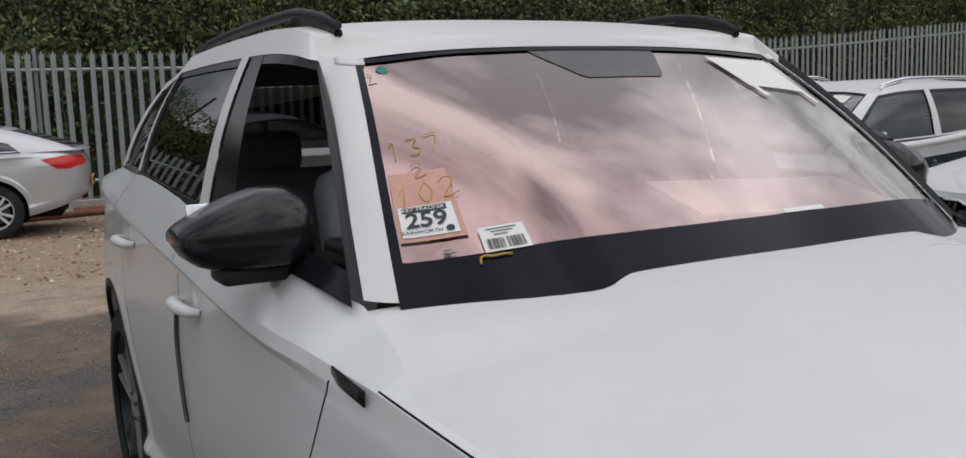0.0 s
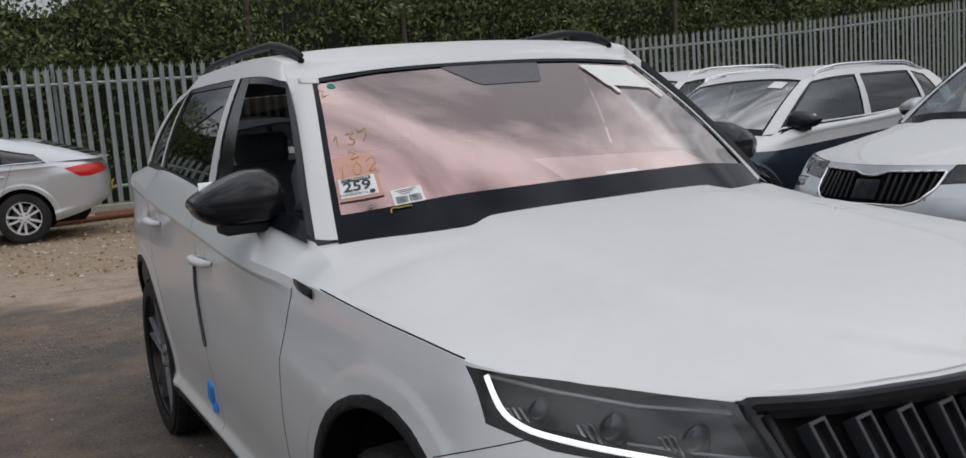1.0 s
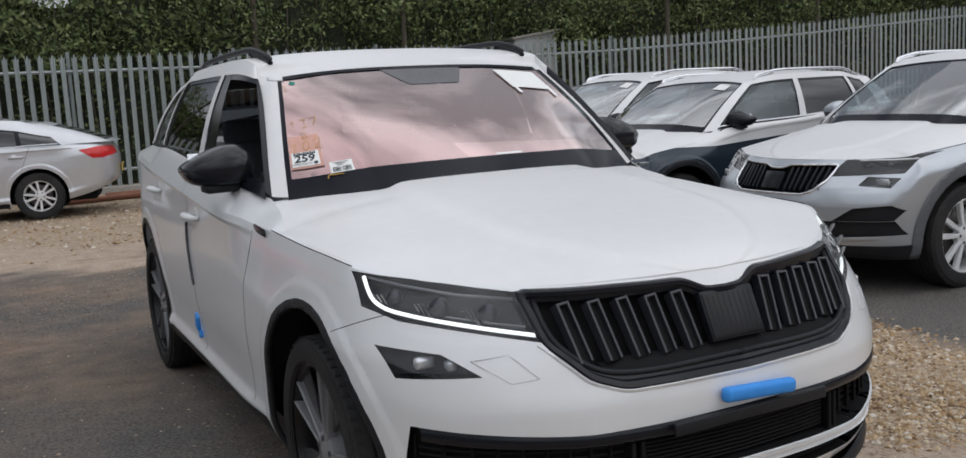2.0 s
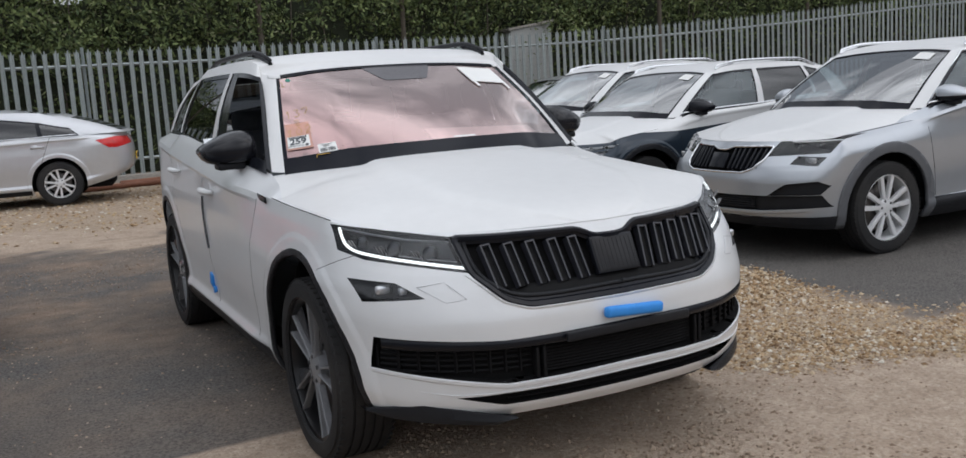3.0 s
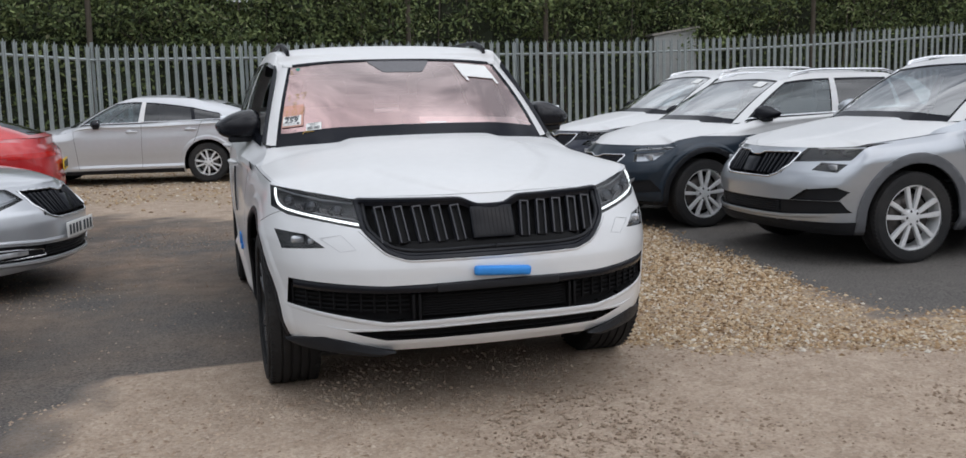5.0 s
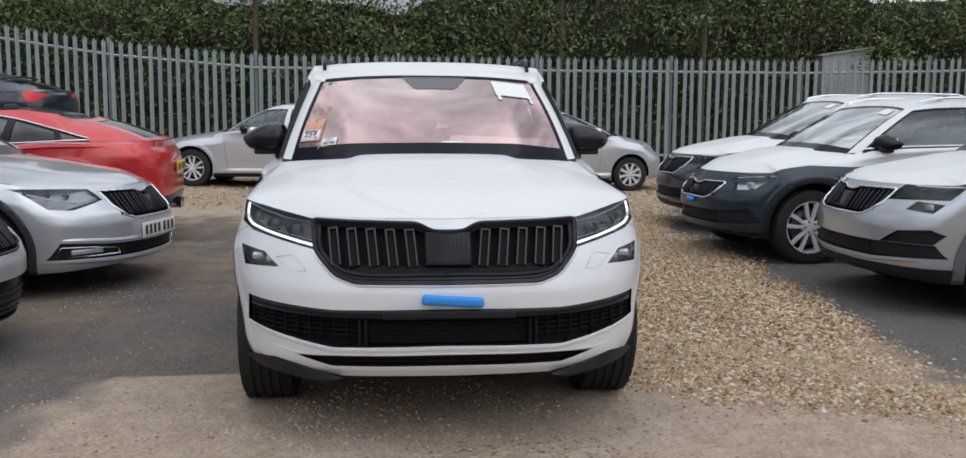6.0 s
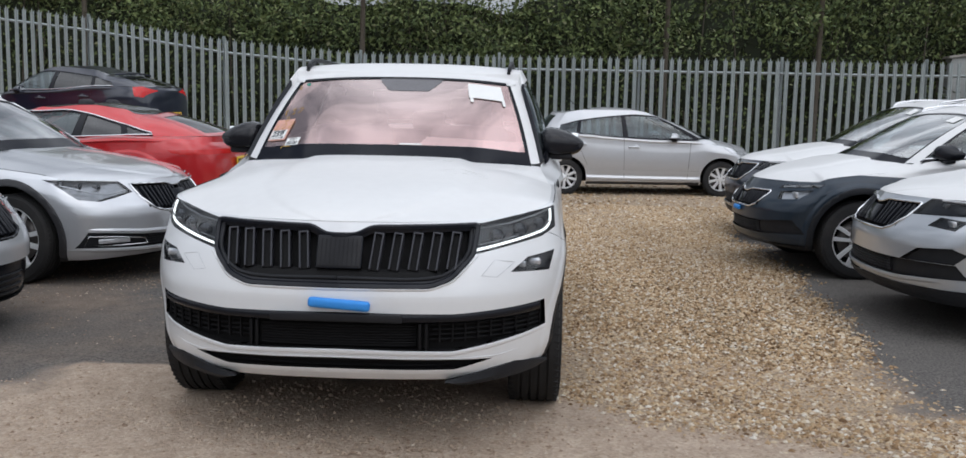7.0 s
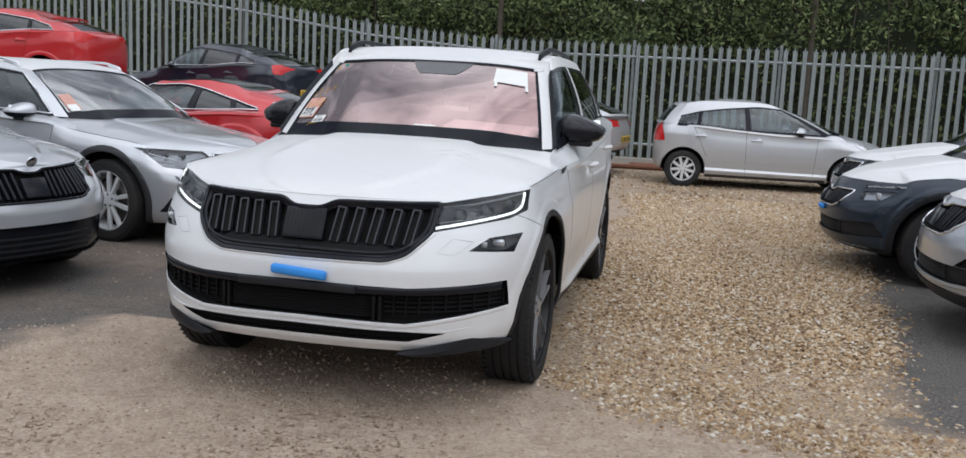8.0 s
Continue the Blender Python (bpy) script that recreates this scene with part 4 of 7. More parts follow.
    if P.get("chrome_line"):
        for sg in (1, -1):
            cb = bmesh.new()
            us = np.linspace(3.2, 9, 40)
            lo = [C.at(u, vb - .02)[0] + C.at(u, 0)[1] * .008 for u in us]
            hi = [C.at(u, vtop(u) + .01)[0] + C.at(u, vt)[1] * .006 for u in us[::-1]]
            pts = [Vector((p.x * sg, p.y, p.z)) for p in (lo + hi if P["chrome_line"] == "loop" else lo)]
            add_tube(cb, pts, .008, 6, closed=P["chrome_line"] == "loop")
            part("chrome_window_line", cb, CHROME, root)
    pm = P.get("post", GLOSS_BLACK)
    for u0, u1, nm in ((5.0, 6.0, "door_post"), (7.0, 8.0, "rear_post")):
        for sg in (1, -1):
            b = bmesh.new()
            C.patch(b, u0, u1, 0, vtop, 3, 8, out=.003, flip=False)
            if sg < 0:
                for v in b.verts:
                    v.co.x = -v.co.x
                bmesh.ops.reverse_faces(b, faces=b.faces)
            part(nm, b, pm if u0 < 6 else P.get("rear_post", pm), root)
    # panes
    wb_, ws = bmesh.new(), P.get("frit", .09)
    for sg in (1,):
        C.patch(wb_, 0, 1.93, ws, .975, 14, 14, out=-.004, both=True)
    part("windscreen", wb_, P.get("screen", GLASS_CLEAR), root, P.get("screen_label", ""), merge=1e-4).visible_shadow = False
    sb = bmesh.new()
    C.patch(sb, 0, 2.0, -.08, ws, 16, 3, both=True)
    C.patch(sb, 0, 2.0, .975, 1.0, 12, 1, both=True)
    C.patch(sb, 1.93, 2.0, ws, .975, 1, 12, both=True)
    part("windscreen_edge", sb, FRIT, root, merge=1e-4)
    for u0, u1, nm, gm in ((4.0, 5.0, "front_window", P.get("glass_f", GLASS_SIDE)), (6.0, 7.0, "rear_window", P.get("glass_r", GLASS_DARK)), (8.0, 9.0, "quarter_window", P.get("glass_r", GLASS_DARK))):
        for sg in (1, -1):
            if (nm, sg) in P.get("lowered", ()):
                continue
            b = bmesh.new()
            C.patch(b, u0, u1, vb, vinner, 10, 8, out=-.006)
            if sg < 0:
                for v in b.verts:
                    v.co.x = -v.co.x
                bmesh.ops.reverse_faces(b, faces=b.faces)
            part(nm, b, gm, root).visible_shadow = False
    b = bmesh.new()
    C.patch(b, 11.0, 12.0, .10, vt, 8, 8, out=-.004, both=True)
    part("tailgate_window", b, P.get("glass_r", GLASS_DARK), root, merge=1e-4).visible_shadow = False
    # roof
    us = np.linspace(2.0, 11.0, 46)
    edge = np.array([list(C.at(u, 1.0)[0]) for u in us])
    k = P["keys"]
    y0, y1 = edge[0, 1], edge[-1, 1]
    cr = pc([(y0, k[0][5]), (y0 + .35, max(k[0][5], k[5][5]) + P.get("crown", .035)), ((y0 + y1) / 2, k[5][5] + P.get("crown", .035) + .012), (y1 - .3, k[9][5] + P.get("crown", .035)), (y1, k[12][5])])
    bw = pc([(y0, k[0][4] - k[2][4]), (y0 + .6, 0), (y1 - .6, 0), (y1, k[12][4] - k[11][4])])
    edge[:, 1] = np.maximum.accumulate(edge[:, 1] + np.arange(len(edge)) * 1e-5)
    rb = bmesh.new()
    add_grid(rb, cap_rows(edge, cr, bw, 10, 2.6))
    part("roof_panel", rb, P.get("roof", P.get("film", paint)), root)
    hb = bmesh.new()
    inner = edge.copy()
    inner[:, 0] *= .97
    inner[:, 2] -= .035
    add_grid(hb, cap_rows(inner, lambda y: cr(y) - .04, bw, 6, 2.6))
    part("headlining", hb, INTERIOR, root)
    if P.get("rails"):
        for sg in (1, -1):
            b = bmesh.new()
            us = np.linspace(P.get("rail_u", 3.4), 9.6, 30)
            pts, rr = [], []
            for i, u in enumerate(us):
                p, n = C.at(u, 1.0)
                t = i / 29
                end = min(1, 5.5 * min(t, 1 - t)) ** .7
                lift = (.028 + P.get("rail_lift", 0)) * end + .006
                pts.append(Vector((sg * (p.x - P.get("rail_in", .012)), p.y, p.z + lift)))
                rr.append(.008 + .006 * end)
            add_tube(b, pts, rr, 8, 1.0)
            for run in (pts[1:6], pts[24:29]):
                add_tube(b, [p - Vector((0, 0, .016)) for p in run], .011, 8, 1.0)
            part("roof_rail", b, P["rails"], root)
    return C, face_f, face_r, flank, levels, lip


def mirror_pair(P, root, C):
    """Door mirrors: arm, housing, painted cap, glass."""
    x0, y0, z0, s = P["mirror"]
    for sg in (1, -1):
        b = bmesh.new()
        secs = []
        for t, ty, up, dn in ((0, .62, .040, .062), (.03, .80, .060, .071), (.10, .95, .076, .076), (.22, 1.0, .083, .078), (.40, 1.0, .079, .078), (.58, .97, .067, .077),
                              (.74, .90, .052, .072), (.86, .80, .038, .060), (.94, .68, .026, .042), (.985, .55, .016, .022), (1, .46, .010, .012)):
            ring = []
            for k in range(32):
                a = 6.28319 * (k + .5) / 32
                ca, sa = math.cos(a), math.sin(a)
                yy = -.118 * ty * ca ** .85 if ca > 0 else .050 * (-ca) ** .35
                zz = up * sa ** (.95 if ca > 0 else .5) if sa > 0 else -dn * (-sa) ** .42
                ring.append(Vector((sg * (x0 + s * .246 * t), y0 + s * (yy + .060 * t * t), z0 + s * (zz - .012 * t * t))))
            secs.append(ring)
        vs = [[b.verts.new(p) for p in r] for r in secs]
        for a, c in zip(vs, vs[1:]):
            for k in range(32):
                b.faces.new((a[k], a[(k + 1) % 32], c[(k + 1) % 32], c[k]))
        b.faces.new(vs[0])
        b.faces.new(vs[-1])
        bmesh.ops.recalc_face_normals(b, faces=b.faces)
        cut = bmesh.ops.bisect_plane(b, geom=list(b.verts) + list(b.edges) + list(b.faces), plane_co=(0, 0, z0 - s * .022), plane_no=(0, 0, 1))
        lower = [f for f in b.faces if f.calc_center_median().z < z0 - s * .022]
        lb = take(b, lower, out=-.0025)
        mr = sharp(part("door_mirror", b, P.get("mirror_mat", CARBON), root), 40)
        sharp(part("mirror_base_shell", lb, GLOSS_BLACK, mr), 40)
        g = bmesh.new()
        add_box(g, (sg * (x0 + s * .12), y0 + s * .062, z0), (s * .19, .006, s * .100), .002)
        part("mirror_glass", g, MIRROR, mr)
        a = bmesh.new()
        add_box(a, (sg * (x0 + s * .03), y0 + s * .000, z0 - s * .083), (s * .30, s * .105, s * .036), s * .012)
        add_box(a, (sg * (x0 - s * .085), y0 + s * .01, z0 - s * .070), (s * .05, s * .13, s * .055), s * .015)
        part("mirror_arm", a, BLACK_PLASTIC, mr)


def cabin_furniture(P, root, wheel_side=1):
    """Seats, dashboard and steering wheel, as far as the glass shows them."""
    zs, y0 = P["seat_z"], P["seat_y"]
    for sg in (1, -1):
        b = bmesh.new()
        add_box(b, (sg * .36, y0, zs), (.50, .52, .16), .05)
        add_box(b, (sg * .36, y0 + .30, zs + .33), (.48, .14, .62), .055, Matrix.Rotation(radians(-16), 4, "X"))
        add_box(b, (sg * .36, y0 + .42, zs + .72), (.26, .10, .17), .04, Matrix.Rotation(radians(-12), 4, "X"))
        part("front_seat", b, P.get("seat", INTERIOR), root)
    if P.get("bench", True):
        b = bmesh.new()
        add_box(b, (0, y0 + .95, zs), (1.28, .5, .16), .05)
        add_box(b, (0, y0 + 1.25, zs + .3), (1.28, .14, .58), .05, Matrix.Rotation(radians(-18), 4, "X"))
        for x in (-.42, 0, .42):
            add_box(b, (x, y0 + 1.36, zs + .64), (.24, .09, .14), .035)
        part("rear_bench", b, P.get("seat", INTERIOR), root)
    b = bmesh.new()
    yd, zd = P["dash"]
    add_box(b, (0, yd, zd - .12), (1.36, .42, .24), .07)
    add_box(b, (0, yd + .1, zd - .3), (1.30, .30, .3), .05)
    part("dashboard", b, INTERIOR, root)
    b = bmesh.new()
    c = Vector((wheel_side * -.36, yd + .34, zd - .10))
    pts = [c + Matrix.Rotation(radians(24), 3, "X") @ Vector((.18 * math.cos(a), 0, .18 * math.sin(a))) for a in np.linspace(0, 6.28319, 29)[:-1]]
    add_tube(b, pts, .014, 8, closed=True)
    for a in (0, 2.1, 4.2):
        add_tube(b, [c, c + Matrix.Rotation(radians(24), 3, "X") @ Vector((.17 * math.sin(a), 0, -.17 * math.cos(a)))], .012, 6)
    part("steering_wheel", b, GLOSS_BLACK, root)
    b = bmesh.new()
    hy, hz = P["head"]
    add_box(b, (0, hy, hz), (.22, .03, .055), .02)
    add_tube(b, [(0, hy, hz), (0, hy - .02, hz + .05)], .010, 6)
    part("rear_view_mirror", b, BLACK_PLASTIC, root)


def handle(P, root, flank, y, z, mat, w=.20):
    for sg in (1, -1):
        x = flank(y, z)
        b = bmesh.new()
        pts = [(sg * (x + o), y + t * w, z + .006 * math.sin(3.14 * (t + .5))) for t, o in ((-.5, .0), (-.42, .022), (-.2, .036), (.1, .038), (.35, .03), (.46, .018), (.5, .0))]
        add_tube(b, pts, [.010, .016, .018, .018, .018, .016, .010], 8, .85)
        part("door_handle", b, mat, root)
        b = bmesh.new()
        add_lathe(b, [(.002, .001), (.002, .045), (-.004, .05)], 20)
        o = part("handle_recess", b, P["paint"], root)
        o.matrix_local = pose(sg * (x - .002), y - .03, z, 0, 0, 0 if sg > 0 else 180)


def seam(y0, z0, y1, z1, w=.0026):
    """A thin upright outline for a gap between panels, from one point of the flank to another."""
    d = Vector((y1 - y0, z1 - z0)).normalized() * w
    nx, nz = -d.y, d.x
    return ("panel_gap", VOID, "yz", [(y0 + nx, z0 + nz), (y0 - nx, z0 - nz), (y1 - nx, z1 - nz), (y1 + nx, z1 + nz)], "side", True, .006, 0, 0, "")


def plate(root, face, x, z, mat, front=True, turn=0, tilt=0, bars=7):
    """A number plate whose writing is plain bars."""
    y = face(x, z) + (-.022 if front else .022)
    b = bmesh.new()
    add_box(b, (0, 0, 0), (.52, .012, .111), .004)
    p = part("number_plate", b, mat, root)
    p.matrix_local = pose(x, y, z, tilt, 0, turn)
    for k in range(bars):
        b = bmesh.new()
        add_box(b, (-.2 + k * .4 / (bars - 1) + (.012 if k > 3 else -.012), (-.007 if front else .007), 0), (.038, .002, .072), 0)
        part("plate_bar", b, INK, p, smooth=False)


# ---- cars: shapes ----
def car_params(fo, wb, ro, hw, sill, top, bonnet, cowl, cab, wheel, paint, nose=1.0, tail=1.0, prof=None, **more):
    """The numbers of a car: nose fo ahead of the front axle, tail at ro, half width hw, top edge and bonnet line as (y, z), glasshouse numbers."""
    n, t = nose, tail
    k1, k2, k3 = more.pop("corner", (.749, .872, .945))
    r1, r2, r3 = more.pop("haunch", (1, .975, .90))
    f1, f2, f3 = more.pop("blunt", (.03, .115, .245))
    P = dict(
        plan=[(0, -fo), (hw * .15, -fo + .007 * n), (hw * .32, -fo + f1 * n), (hw * .556, -fo + f2 * n), (hw * k1, -fo + f3 * n), (hw * k2, -fo + .37 * n),
              (hw * k3, -fo + .53 * n), (hw * .99, -.08), (hw, .35), (hw * .995, wb * .5), (hw * r1, wb - .1), (hw * r2, ro - .55), (hw * r3, ro - .25 * t), (hw * .74, ro - .10 * t), (hw * .4, ro - .02 * t), (0, ro)],
        bottom=[(-fo, sill + .035), (-fo + .35, sill + .01), (.4, sill), (wb - .4, sill), (ro - .3, sill + .04), (ro, sill + .08)],
        top=top, bonnet_mid=bonnet, cowl_y=cowl, bonnet_bow=[(-fo, 0), (-.3, 0), (cowl + .05, -cab["bow"])],
        keys=cabin_keys(cab), wheel=wheel, wb=wb, track=more.pop("track", hw - .025), hub_z=wheel["r"], arch=wheel["r"] + more.pop("gap", .055), sill=sill, paint=paint,
        prof=prof or [(0, .07, .075, .08, 0), (.06, .035, .05, .04, 0), (.16, .012, .03, .01, 0), (.32, 0, .022, 0, 0), (.53, 0, .010, 0, 0), (.67, .02, .004, .005, .012),
                      (.80, .065, .0, .02, .05), (.825, .075, .002, .025, .06), (.93, .11, .03, .05, .09), (1, .14, .065, .09, .11)],
        belt=[(-9, 0), (cowl - .30, 0), (cowl - .22, cab['cowl_z'] - .085), (cowl, cab['cowl_z'] - .02), (cowl + .15, cab['belt_f']), (cab['b0'], cab['belt_m']), (cab['c0'], cab['belt_r']), (ro, cab['belt_r'])],
        cuts=[], seat_z=.62 * cab["roof_m"] / 1.56, seat_y=cab["b0"] - .42, dash=(cab["cowl"] + .12, cab["cowl_z"] - .0), head=(cab["head"] + .02, cab["roof_f"] - .055))
    P.update(more)
    return P


def headlamps(root, face, poly, line, lenses, depth=.05, lit=True, rr=.008):
    """The parts behind each headlamp's cover: the running lamp's line and the lenses."""
    for sg in (1, -1):
        if line:
            b = bmesh.new()
            pts = [(x, face(x, z) + .012, z) for x, z in spline(line, 36)]
            for _ in range(4):
                pts = pts[:1] + [(p[0], .25 * o[1] + .5 * p[1] + .25 * q[1], p[2]) for o, p, q in zip(pts, pts[1:], pts[2:])] + pts[-1:]
            add_tube(b, [(sg * x, y, z) for x, y, z in pts], rr, 8)
            part("running_lamp", b, DRL if lit else LAMP_GREY, root, "lit white running lamp" if lit else "")
        for x, z, w, h in lenses:
            b = bmesh.new()
            y = face(x, z) + depth * .55
            r = h * .48
            add_lathe(b, [(.004, r * .98), (-.004, r * .93), (-.010, r * .72), (-.014, r * .38), (-.015, .0005)], 20)
            lens = part("lamp_lens", b, LENS_DARK, root)
            lens.matrix_local = Matrix.Translation((sg * x, y, z)) @ Matrix.Rotation(radians(90), 4, "Z")
            b = bmesh.new()
            add_tube(b, [(-.003, r * math.cos(a), r * math.sin(a)) for a in np.linspace(0, 6.28319, 25)[:-1]], .0022, 6, closed=True)
            part("lens_ring", b, LENS_DARK, lens)
            for k in range(3):
                b = bmesh.new()
                add_box(b, (-.002 + .004 * k, -sg * (r + .010 + .011 * k), .004 * k), (.010, .0022, h * (.72 - .16 * k)), .0006, Matrix.Rotation(sg * .5, 4, "X"), 1)
                part("lens_fin", b, LAMP_MID, lens, smooth=False)


def ribbed(root, face, x0, x1, z0, z1, rows, off=.03, r=.005, mat=BLACK_PLASTIC, name="intake_rib"):
    """Horizontal ribs across an air intake, following the nose."""
    for z in np.linspace(z0, z1, rows):
        for sg in ((1,) if x0 < 0 else (1, -1)):
            b = bmesh.new()
            add_tube(b, [(sg * x, face(x, z) + off, z) for x in np.linspace(x0, x1, 17)], r, 6)
            part(name, b, mat, root)


def grille_outline(gw, gb, z0, z1, notch=.12, dip=.03):
    """Half outline of a wide grille with a dip under the badge, and the convex pieces that cut it."""
    out = [(0, z1 - dip), (notch * .5, z1 - dip), (notch, z1), (gw, z1 + .004), (gw - .015, z0 + (z1 - z0) * .5), (gb, z0 + .028), (gb - .08, z0), (0, z0)]
    pieces = [([(0, z0), (notch * .5, z0), (notch * .5, z1 - dip), (0, z1 - dip)]),
              ([(notch * .5, z0), (notch, z0), (notch, z1), (notch * .5, z1 - dip)]),
              ([(notch, z0), (gb - .08, z0), (gb, z0 + .028), (gw - .015, z0 + (z1 - z0) * .5), (gw, z1 + .004), (notch, z1)])]
    return out, pieces


def lip_strip(root, face, mat, line, rows, n=41):
    """A crisp shelf edge across a bumper: rows of (depth, height) about a half line of (x, z)."""
    b = bmesh.new()
    p = polyline(line, n)
    xs, zs = np.r_[-p[::-1, 0], p[1:, 0]], np.r_[p[::-1, 1], p[1:, 1]]
    ys = np.array([face(x, z) for x, z in zip(xs, zs)])
    for _ in range(6):
        ys[1:-1] = .25 * ys[:-2] + .5 * ys[1:-1] + .25 * ys[2:]
    add_grid(b, [[(x, y + dy, z + dz) for x, y, z in zip(xs, ys, zs)] for dy, dz in rows])
    bmesh.ops.recalc_face_normals(b, faces=b.faces)
    sharp(part("bumper_lip", b, mat, root), 20)


def polyline(points, n):
    p = np.array(points, float)
    a = np.r_[0, np.cumsum(np.linalg.norm(np.diff(p, axis=0), axis=1))]
    e = np.linspace(0, a[-1], n)
    q = np.stack([np.interp(e, a, p[:, k]) for k in (0, 1)], 1)
    q[1:-1] = .25 * q[:-2] + .5 * q[1:-1] + .25 * q[2:]
    return q


def inset(loop, d):
    """A closed outline of (x, z) pairs moved inwards by d."""
    p = np.array(loop, float)
    t = np.roll(p, -1, 0) - np.roll(p, 1, 0)
    t /= np.linalg.norm(t, axis=1)[:, None] + 1e-9
    n = np.stack([-t[:, 1], t[:, 0]], 1)
    c = p.mean(0)
    if ((c - p) * n).sum() < 0:
        n = -n
    return p + n * d


def grille_parts(root, face, out, slat_x, z0, z1, frame_mat, slat_mat, width=.03, centre=None, fr=.014, lean=.0, line_mat=None):
    """Frame, slats and middle panel of a grille."""
    b = bmesh.new()
    pts = polyline(out, 64)
    loop = [(x, z) for x, z in pts] + [(-x, z) for x, z in pts[::-1][1:-1]]
    if line_mat:
        # a flat bevelled border, stepping down into the opening
        rings = [[b.verts.new((x, face(x, z) + dy, z)) for x, z in inset(loop, d)] for d, dy in ((-.005, .010), (-.004, -.004), (.001, -.008), (.013, -.003), (.016, .006), (.028, .012), (.030, .050))]
        for a, c in zip(rings, rings[1:]):
            for k in range(len(a)):
                j = (k + 1) % len(a)
                b.faces.new((a[k], a[j], c[j], c[k]))
        bmesh.ops.recalc_face_normals(b, faces=b.faces)
        sharp(part("grille_frame", b, frame_mat, root), 25)
    else:
        add_tube(b, [(x, face(x, z) - .002, z) for x, z in loop], fr, 8, closed=True)
        part("grille_frame", b, frame_mat, root)
    for sg in (1, -1):
        for x in slat_x:
            b = bmesh.new()
            ym = face(x, (z0 + z1) / 2) + .018
            dy = face(x, z1) - face(x, z0)
            a = math.atan2(dy, z1 - z0)
            h = (z1 - z0) / math.cos(a)
            if line_mat:
                # an upturned trough: two side walls joined at the top round a dark recess
                tilt = Matrix.Translation((sg * x, ym, (z0 + z1) / 2)) @ Matrix.Rotation(-a, 4, "X") @ Matrix.Rotation(sg * lean, 4, "Y")
                w, e = width / 2, .0075
                for poly in ([(-w, -h / 2), (-w + e, -h / 2), (-w + e, h / 2 - e), (w - e, h / 2 - e), (w - e, -h / 2), (w, -h / 2), (w, h / 2), (-w, h / 2)],):
                    add_slab(b, poly, lambda p: tilt @ Vector((p[0] * 1.12, .016, p[1])), lambda p: tilt @ Vector((p[0], -.014 + .012 * max(0, -p[1] / h), p[1])))
                bmesh.ops.recalc_face_normals(b, faces=b.faces)
                bmesh.ops.bevel(b, geom=list(b.edges), offset=.0012, segments=1, affect="EDGES")
                so = part("grille_slat", b, line_mat, root, smooth=False)
                b = bmesh.new()
                add_slab(b, [(-w, -h / 2), (w, -h / 2), (w, h / 2 - .002), (-w, h / 2 - .002)], lambda p: tilt @ Vector((p[0], .020, p[1])), lambda p: tilt @ Vector((p[0] * .85, .002, p[1])))
                bmesh.ops.recalc_face_normals(b, faces=b.faces)
                part("slat_recess", b, slat_mat, so, smooth=False)
            else:
                add_box(b, (sg * x, ym, (z0 + z1) / 2), (width, .035, h), width * .28, Matrix.Rotation(-a, 4, "X"))
                part("grille_slat", b, slat_mat, root)
    if centre:
        x, za, zb_ = centre
        b = bmesh.new()
        dy = face(0, zb_) - face(0, za)
        t = Matrix.Rotation(-math.atan2(dy, zb_ - za), 4, "X")
        mid = Vector((0, (face(0, za) + face(0, zb_)) / 2 + .018, (za + zb_) / 2))
        add_box(b, mid, (2 * x, .03, zb_ - za), .004, t)
        pn = part("radar_panel", b, GLOSS_BLACK, root)
        if line_mat:
            b = bmesh.new()
            add_box(b, mid + Vector((0, -.0155, (zb_ - za) * .04)), (2 * x - .010, .004, (zb_ - za) * .88), .0015, t)
            part("radar_cover", b, RADAR, pn, "ribbed dark plastic cover")
            for k in range(9):
                b = bmesh.new()
                add_box(b, mid + Vector((-x + .02 + k * (2 * x - .04) / 8, -.0178, (zb_ - za) * .04)), (.004, .002, (zb_ - za) * .80), .001, t, 1)
                part("radar_rib", b, RADAR, pn, smooth=False)


# ---- the white car in the middle ----
HERO_PROF = [(0, .07, .075, .08, 0), (.06, .035, .05, .04, 0), (.16, .012, .03, .01, 0), (.32, 0, .024, 0, 0), (.53, 0, .010, 0, 0), (.67, .02, .010, .005, .012),
             (.80, .048, .028, .02, .032), (.825, .057, .031, .025, .038), (.93, .088, .045, .05, .058), (1, .118, .062, .09, .078)]


